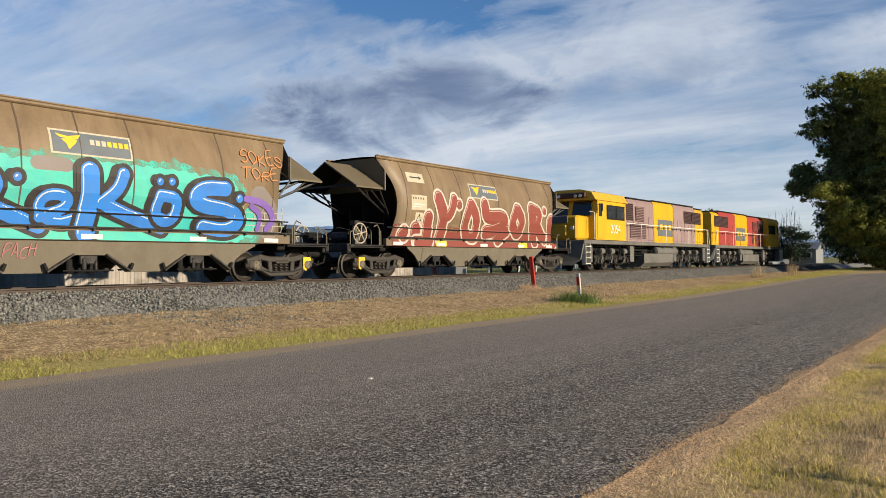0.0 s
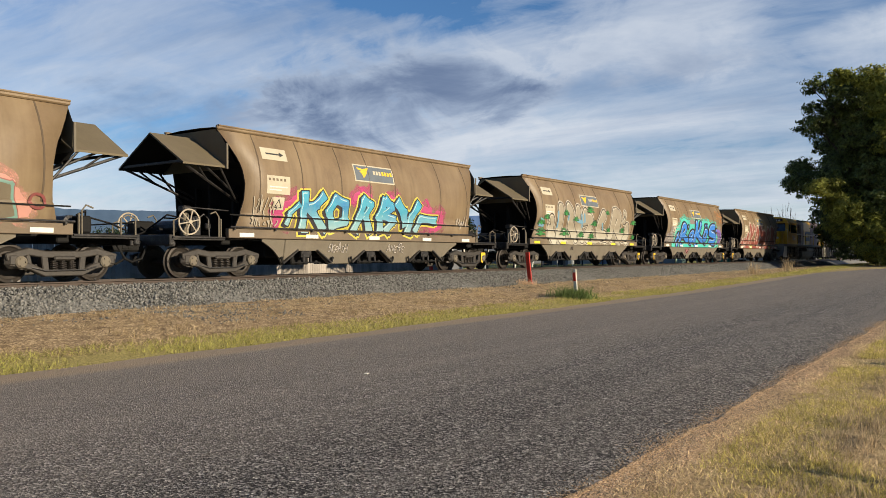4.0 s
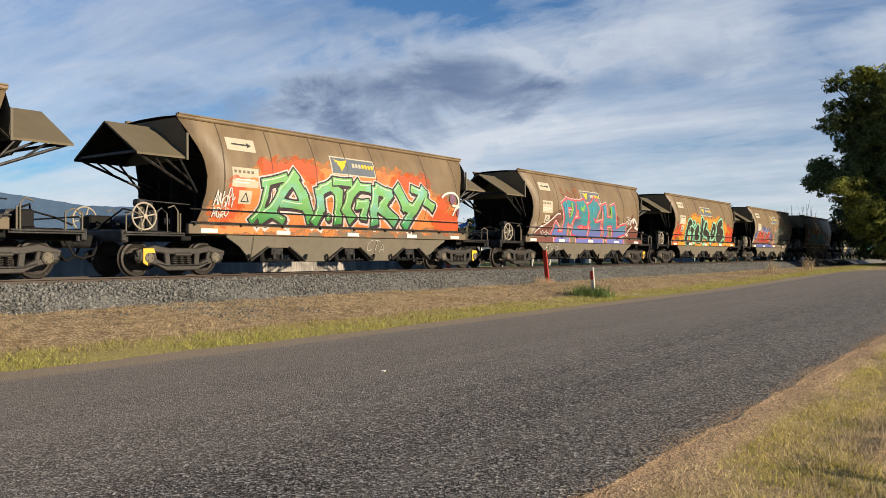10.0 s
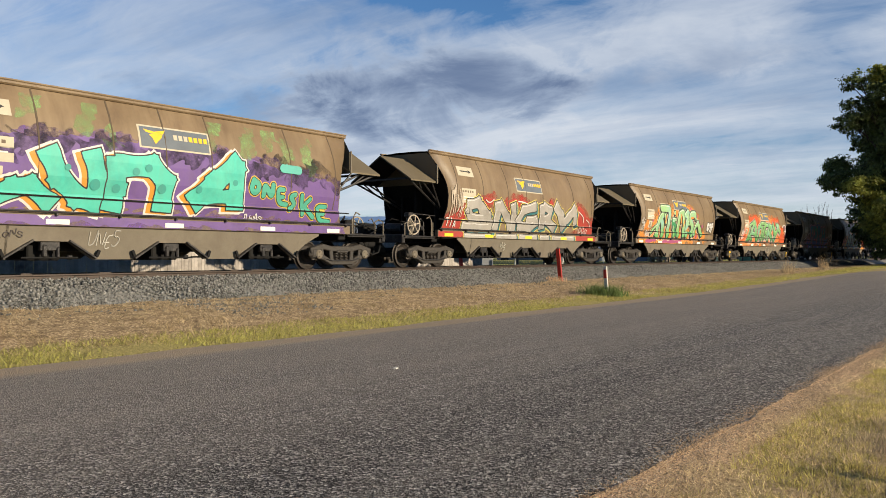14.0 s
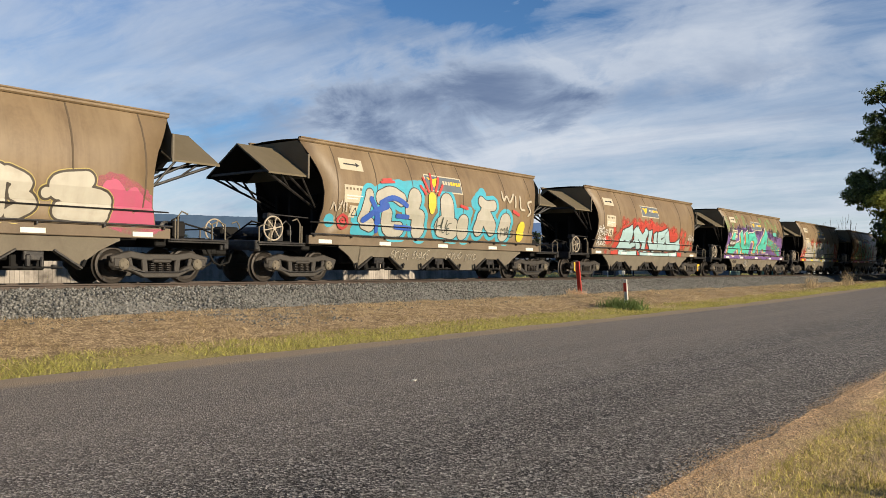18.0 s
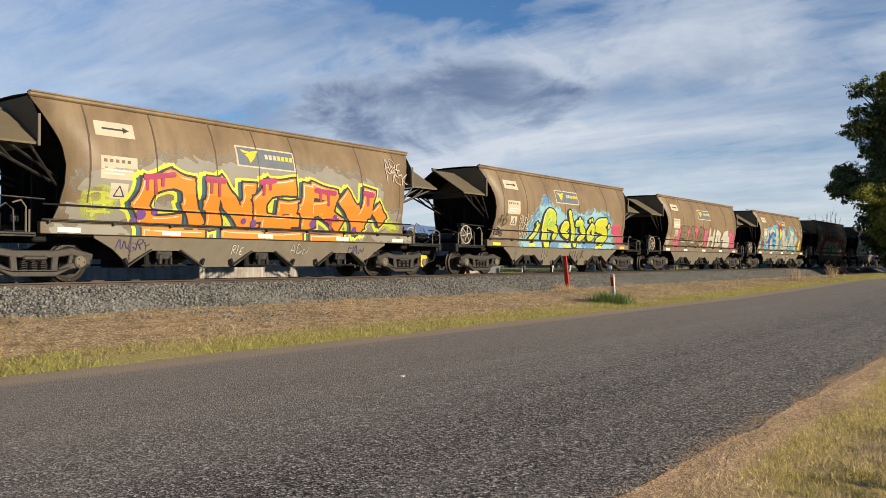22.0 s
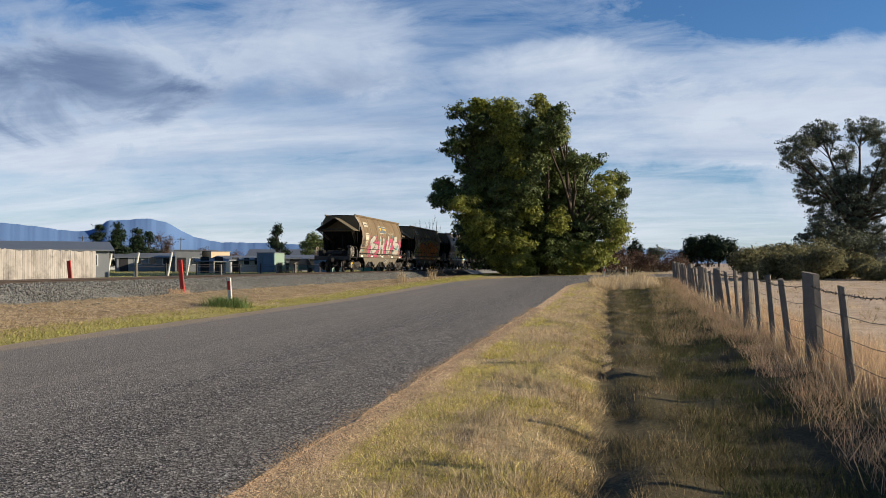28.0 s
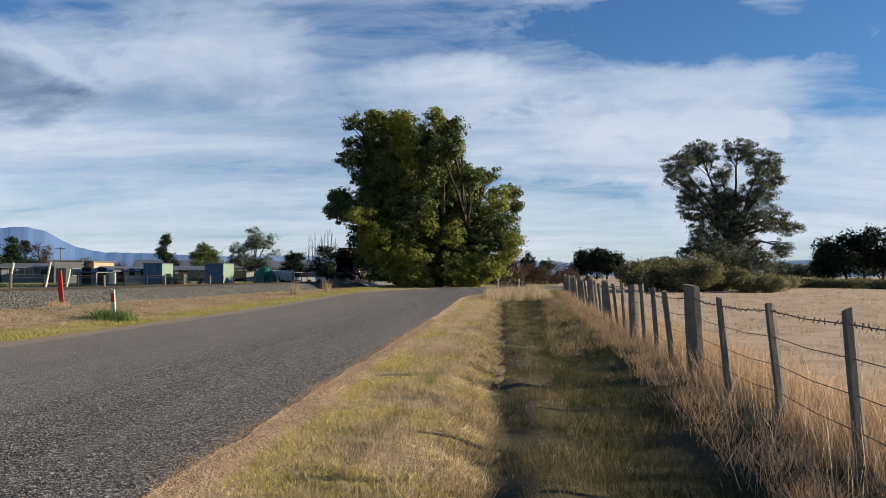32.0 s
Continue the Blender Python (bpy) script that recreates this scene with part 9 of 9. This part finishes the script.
# ---- roadside posts and fence ----
def build_posts():
    # white guide post with a red band
    x, y = -11.5, 24.0
    P = thing("guide_post", "white roadside guide post with red reflector", "post", pose(x, y, gz(x, y)))
    part("post", Mesh().box((0, 0, 0.44), (0.12, 0.05, 0.98), 0.012, 0, Matrix.Rotation(-0.06, 3, "Y")), "white", P)
    part("reflector", Mesh().box((-0.026, -0.031, 0.68), (0.10, 0.012, 0.28), 0.002, 0, Matrix.Rotation(-0.06, 3, "Y")), "red", P)
    for x, y, hh in ((-15.38, 28.0, 1.32), (-20.6, 28.8, 1.30)):
        P = thing("red_marker_post", "leaning bright red marker post beside the line", "post", pose(x, y, gz(x, y) - 0.05), "red marker posts")
        part("post", Mesh().box((0, 0, hh / 2), (0.17, 0.06, hh), 0.012, 0, Matrix.Rotation(-0.10, 3, "Y")), "red", P)
    for x, y in ((1.35, 55.5), (-0.05, 56.3), (-10.6, 84)):
        P = thing("guide_post", "white roadside guide post by the bend", "post", pose(x, y, gz(x, y)), "guide posts at the bend")
        part("post", Mesh().box((0, 0, 0.45), (0.10, 0.045, 0.95), 0.012), "white", P)
        part("reflector", Mesh().box((0, -0.028, 0.68), (0.07, 0.012, 0.14), 0.002), "red", P)
    # paddock fence
    F = thing("paddock_fence", "old split-post and barbed wire fence beside the dry paddock", "fence")
    rng = random.Random(15)
    ys = [-7.4, -5.6, -3.7, -1.9, -0.1, 1.6, 3.9, 5.95, 7.75, 9.8, 11.85, 13.6, 15.2, 16.9, 18.6]
    while ys[-1] < 62:
        ys.append(ys[-1] + rng.uniform(1.6, 2.0))
    tops = []
    for i, y in enumerate(ys):
        x = float(fence_x(y))
        thick = (i - 10) % 4 == 0
        z = gz(x, y)
        hh = (1.24 if thick else 1.18) + rng.uniform(-0.05, 0.05)
        lean = -0.05 if thick else -0.10 + rng.uniform(-0.04, 0.03)
        m = Mesh()
        a = 0.110 if thick else 0.046
        n = 9 if thick else 6
        rings = 6
        for k in range(rings + 1):
            u = k / rings
            for j in range(n):
                t = 2 * math.pi * j / n
                rr = a * (1 + 0.16 * math.sin(3 * t + i) + rng.uniform(-0.05, 0.05)) * (1.06 - 0.12 * u)
                m.v.append((rr * math.cos(t) * 1.05 + lean * hh * u, rr * math.sin(t) * 0.85 + 0.02 * math.sin(2.2 * u + i), -0.15 + (hh + 0.15) * u + (0.02 * math.cos(t + i) if k == rings else 0)))
        for k in range(rings):
            for j in range(n):
                m.f.append((k * n + j, k * n + (j + 1) % n, (k + 1) * n + (j + 1) % n, (k + 1) * n + j))
        m.f.append(tuple(rings * n + j for j in range(n)))
        m.m = [0] * len(m.f)
        part("post", m, "timber", F, "thick split timber post" if thick else "", m=pose(x, y, z))
        tops.append((x, y, z, lean, hh))
    for h in (0.34, 0.60, 0.86, 1.10):
        pts = []
        for (x, y, z, ln, hh), (x2, y2, z2, l2, h2) in zip(tops, tops[1:]):
            p, q = Vector((x + ln * h, y, z + h)), Vector((x2 + l2 * h, y2, z2 + h))
            pts += [p, p.lerp(q, 0.5) - Vector((0, 0, 0.02))]
        pts.append(q)
        w = part("wire", Mesh().tube(pts, 0.0042 if h < 1 else 0.006, 4), "wire", F, "barbed top wire" if h > 1 else "")
        if h > 1:
            m = Mesh()
            for p, q in zip(pts, pts[1:]):
                if p.y > 30:
                    break
                k = int((q - p).length / 0.11)
                for i in range(k):
                    c = p.lerp(q, i / k)
                    a = rng.uniform(0, 6.3)
                    d = Vector((0.022 * math.cos(a), 0.012, 0.022 * math.sin(a)))
                    m.tube([c - d, c + d], 0.005, 3)
            part("barb", m, "wire", w)["kind"] = "stuff"


build_posts()

# scraps lying on the road
for _x, _y, _w in ((-6.2, 7.35, 0.045),):
    _t = thing("paper_scrap", "small pale scrap of paper lying on the road", "litter", pose(_x, _y, 0.045, 0, 0, 40 * _x), "litter on the road")
    part("scrap", Mesh().box((0, 0, 0), (_w * 2, _w, 0.012), 0.003), "white", _t)


# ---- grass ----
def blades(name, n, sample, h0, h1, width, mat, label, seed, lean=0.5, clump=0.0, tri=False):
    """Many separate grass blades: sample(rng, n) gives x, y; heights between h0 and h1."""
    rng = np.random.default_rng(seed)
    x, y = sample(rng, n)
    n = len(x)
    if clump:
        c = rng.integers(0, max(1, n // 14), n)
        x, y = x[c] + rng.normal(0, clump, n), y[c] + rng.normal(0, clump, n)
    z = ground_z(x, y) - 0.02
    h = rng.uniform(h0, h1, n) * rng.uniform(0.6, 1.0, n)
    a = rng.uniform(0, 2 * np.pi, n)
    w = width * rng.uniform(0.6, 1.4, n) * 0.5
    la, lm = rng.uniform(0, 2 * np.pi, n), rng.uniform(0.1, lean, n) * h
    base = np.stack([x, y, z], 1)
    side = np.stack([np.cos(a), np.sin(a), 0 * a], 1) * w[:, None]
    off = np.stack([np.cos(la) * lm, np.sin(la) * lm, 0 * a], 1)
    up = np.array([0, 0, 1.0])
    if tri:
        v = np.stack([base - side, base + side, base + off + up * h[:, None]], 1).reshape(-1, 3)
        i = np.arange(n)[:, None] * 3
        t = i + [0, 1, 2]
    else:
        mid = base + off * 0.35 + up * (h * 0.6)[:, None]
        v = np.stack([base - side, base + side, mid - side * 0.7, mid + side * 0.7, base + off + up * h[:, None]], 1).reshape(-1, 3)
        i = np.arange(n)[:, None] * 5
        t = np.concatenate([i + [0, 1, 3], i + [0, 3, 2], i + [2, 3, 4]])
    return tagged(new(name, numpy_mesh(name, v, t, mat)), label, "grass", "", "stuff")


def band(x0, x1, y0, y1, power=1.8, keep=None):
    def s(rng, n):
        y = y0 + (y1 - y0) * rng.random(n) ** power
        x = x0 + (x1 - x0) * rng.random(n)
        if keep is not None:
            k = keep(x, y, rng)
            x, y = x[k], y[k]
        return x, y
    return s


def by_fence(a, b, y0, y1, power=1.6, keep=None):
    """A strip from a to b metres beyond the fence line."""
    def s(rng, n):
        y = y0 + (y1 - y0) * rng.random(n) ** power
        x = fence_x(y) + a + (b - a) * rng.random(n)
        if keep is not None:
            k = keep(x, y, rng)
            x, y = x[k], y[k]
        return x, y
    return s


def patchy(level, sx=0.9, sy=0.5, ph=0.0):
    def k(x, y, rng):
        f = np.sin(x * sx * 2 + ph + 1.3 * np.sin(y * sy * 1.7)) + np.sin(y * sy * 2.2 + 0.7 * x + ph * 2) + 0.7 * np.sin(3.1 * x - 1.9 * y)
        return f + rng.normal(0, 0.7, len(x)) > level
    return k


def clear_of_bend(x, y, rng):
    """Keeps the grass off the road where it bends away."""
    r = np.hypot(x - (ROAD_X + BEND_R), y - BEND_Y)
    return ~((y > BEND_Y - 1) & (r > BEND_R - ROAD_HALF - 0.4) & (r < BEND_R + ROAD_HALF + 0.2) & (x < ROAD_X + BEND_R))


def build_grass():
    both = lambda f: (lambda x, y, rng: f(x, y, rng) & clear_of_bend(x, y, rng))
    blades("verge_grass", 150000, band(-1.72, 0.0, 2.5, 14, 1.15, both(patchy(0.0, 1.7, 1.2))), 0.02, 0.075, 0.008, "grassgreen", "short yellow-green mown verge grass", 1, 1.2, 0.03, True)
    blades("verge_grass_beyond", 70000, band(-1.75, 0.1, 12, 56, 1.5, both(patchy(-0.6))), 0.03, 0.09, 0.012, "grassgreen", "yellow-green verge grass towards the bend", 11, 0.8, 0.03, True)
    blades("verge_stubble", 165000, band(-1.90, 0.0, 2.5, 14, 1.15, both(patchy(-0.3, 2.3, 1.7, ph=2.0))), 0.015, 0.06, 0.008, "straw", "bleached straw lying in the verge", 2, 2.4, 0.035, True)
    blades("verge_stubble_beyond", 60000, band(-1.8, 0.2, 12, 56, 1.5, both(patchy(-1.0, ph=2.0))), 0.03, 0.11, 0.010, "grassdry", "dry stubble on the verge towards the bend", 12, 0.9, 0.03, True)
    blades("verge_tufts", 90000, band(-1.2, 0.10, 2.5, 44, 1.4, both(patchy(0.0, 1.4, 1.1, ph=5.0))), 0.04, 0.16, 0.007, "grassdry", "dry straw-coloured tufts on the verge", 13, 1.0, 0.03, True)
    blades("ditch_grass", 90000, band(0.95, 2.7, 3, 50, 1.6, both(patchy(-0.9, ph=1.0))), 0.04, 0.15, 0.008, "grassditch", "rough green grass in the ditch, darkened as in shade", 3, 1.0, 0.05, True)
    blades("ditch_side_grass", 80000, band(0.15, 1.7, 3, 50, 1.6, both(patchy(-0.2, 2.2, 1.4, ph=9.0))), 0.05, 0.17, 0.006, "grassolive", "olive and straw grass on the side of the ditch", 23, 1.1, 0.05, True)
    blades("ditch_straw", 42000, band(0.2, 2.0, 3, 58, 1.6, both(patchy(0.9, 2.4, 1.6, ph=4.0))), 0.05, 0.20, 0.005, "tuftbrown", "dry grass stalks in the ditch", 4, 1.0, 0.05, True)
    blades("ditch_lip_tufts", 24000, band(-0.35, 0.12, 3, 50, 1.6, both(patchy(0.3, 2.0, 1.8, ph=2.5))), 0.05, 0.17, 0.006, "tuftbrown", "brown tufts overhanging the lip of the ditch", 41, 1.2, 0.04, True)
    blades("fence_grass", 62000, by_fence(-0.02, 1.0, 1.2, 60, 1.5, patchy(-1.1, 1.1, 0.8)), 0.28, 0.60, 0.009, "grassfence", "tall russet grass along the fence", 5, 0.6, 0.07, True)
    blades("fence_foot_grass", 42000, by_fence(-0.75, 0.05, 1.5, 60, 1.6, patchy(-1.0, 1.6, 1.2, ph=3.3)), 0.08, 0.30, 0.007, "grassfence", "russet grass leaning at the fence foot", 15, 1.1, 0.06, True)
    blades("fence_side_grass", 26000, by_fence(-1.9, -0.2, 16, 60, 1.1, both(patchy(-1.6, ph=7.0))), 0.08, 0.28, 0.010, "tuftbrown", "rough brown grass between ditch and fence", 24, 0.9, 0.06, True)
    blades("fence_stalks", 2200, by_fence(-0.4, 1.1, 2.0, 40, 1.5), 0.4, 0.9, 0.005, "straw", "long pale seed stalks by the fence", 14, 0.7)
    blades("paddock_grass", 120000, band(3.6, 60, 3, 95, 1.5, both(patchy(-0.6, 0.35, 0.3))), 0.06, 0.22, 0.014, "grassdry", "pale straw-coloured paddock grass", 6, 0.9, 0.15, True)
    blades("paddock_tufts", 70000, band(3.6, 50, 3, 75, 1.5, both(patchy(0.2, 0.5, 0.45, ph=3.0))), 0.05, 0.20, 0.014, "tuftbrown", "brown tufts among the paddock grass", 42, 1.0, 0.14, True)
    blades("far_verge_grass", 80000, band(-11.7, -9.9, 2, 80, 1.3, both(patchy(-1.0, 0.8, 0.6, ph=8.0))), 0.03, 0.14, 0.013, "vergefar", "green grass along the far road edge", 7, 1.4, 0, True)
    blades("bank_grass", 110000, band(-15.3, -11.0, 0, 85, 1.2, patchy(-0.2, ph=3.0)), 0.03, 0.12, 0.014, "grassdry", "dry brown grass on the railway bank", 8, 1.9, 0.07, True)
    blades("bank_weeds", 50000, band(-15.2, -11.0, 0, 85, 1.2, patchy(0.2, 0.7, 0.9, ph=6.0)), 0.03, 0.14, 0.014, "tuftbrown", "brown weeds on the railway bank", 18, 2.0, 0.10, True)
    blades("oval_grass", 25000, band(-75, -22, 15, 130, 1.0), 0.05, 0.18, 0.05, "grassgreen", "worn green grass beyond the line", 9, 0.6, 0, True)
    blades("bend_grass", 12000, band(-0.8, 3.0, 44, 66, 1.0, clear_of_bend), 0.2, 0.7, 0.014, "grassdry", "pale dry grass by the bend", 10, 0.5, 0.08)
    blades("shoulder_litter", 22000, band(-2.10, -1.55, 2.5, 30, 1.3, clear_of_bend), 0.004, 0.03, 0.010, "straw", "dry leaf litter on the gravel shoulder", 36, 2.5, 0.0, True)
    # the same ground cover behind the camera
    blades("near_verge_grass", 26000, band(-1.70, 0.15, -7, 2.6, 1.0), 0.03, 0.10, 0.012, "grassgreen", "short yellow-green verge grass", 31, 0.9, 0.03, True)
    blades("near_verge_straw", 26000, band(-1.75, 0.25, -7, 2.6, 1.0), 0.02, 0.10, 0.011, "straw", "bleached straw lying in the verge", 32, 1.8, 0.035, True)
    blades("near_ditch_grass", 24000, band(0.2, 2.7, -7, 3.2, 1.0), 0.04, 0.13, 0.011, "grassditch", "rough dull green grass in the ditch", 33, 0.9, 0.045, True)
    blades("near_fence_grass", 12000, band(2.7, 3.8, -7, 1.4, 1.0), 0.30, 0.64, 0.010, "grassfence", "tall russet grass along the fence", 34, 0.6, 0.07, True)
    blades("near_paddock_grass", 14000, band(3.6, 14, -7, 5, 1.0), 0.06, 0.22, 0.018, "grassdry", "pale straw-coloured paddock grass", 35, 0.6, 0.1, True)
    # tussocks
    for i, (x, y, w, h, mat, lab) in enumerate(((-11.45, 23.75, 0.62, 0.42, "tussockgreen", "dark green tussock round the guide post"), (-12.3, 49.2, 0.4, 0.9, "grassdry", "tall dry tussock on the far verge"), (-11.6, 55.0, 0.45, 1.1, "grassdry", "tall dry tussock on the far verge"),
                                               (-15.4, 27.6, 0.5, 0.25, "grassfence", "brown tussock round the red post"), (0.0, 55.6, 0.35, 0.3, "grassgreen", "green tussock by the bend post"), (1.2, 55.0, 0.4, 0.3, "grassgreen", "green tussock by the bend post"))):
        def spot(rng, n, x=x, y=y, w=w):
            return x + rng.normal(0, w * 0.45, n), y + rng.normal(0, w * 0.45, n)
        o = blades("tussock", (1300 if w > 0.6 else 420) if h < 0.8 else 150, spot, h * 0.3, h * 1.2, 0.018 if w > 0.6 else 0.014, mat, lab, 40 + i, 1.5 if w > 0.6 else 0.7)
        del o["kind"]


build_grass()


def train_pose(y):
    return pose(TRACK_X, y, rail_z(y), -math.degrees(math.atan(GRADE)))


def motions():
    """The train draws away along the line; its wheels roll."""
    ts, ys = (0.0, 6.0, 13.0, 19.0, 24.8, 32.0), (20.36, 83.1, 155.75, 218.0, 277.7, 352.2)

    def head(t):
        return float(np.interp(t, ts, ys))
    for i, w in enumerate(TRAIN):
        off = -WAGON_PITCH * i
        walk(w, [(t, train_pose(head(t) + off)) for t in ts])
    walk(LOCO_1, [(t, train_pose(head(t) + 24.3)) for t in ts])
    walk(LOCO_2, [(t, train_pose(head(t) + 44.7) @ pose(0, 0, 0, 0, 0, 180)) for t in ts])
    roll = WHEELS[0]
    n = 960
    walk(roll, [(k / 30, pose(0, 0, 0, -math.degrees(head(k / 30) / 0.42))) for k in range(n + 1)])
    act, slot = roll.animation_data.action, roll.animation_data.action_slot
    for ob in bpy.data.objects:
        if ob.name.split(".")[0] == "wheelset" and ob is not roll:
            ob.rotation_mode = "QUATERNION"
            ob.animation_data_create()
            ob.animation_data.action, ob.animation_data.action_slot = act, slot


motions()
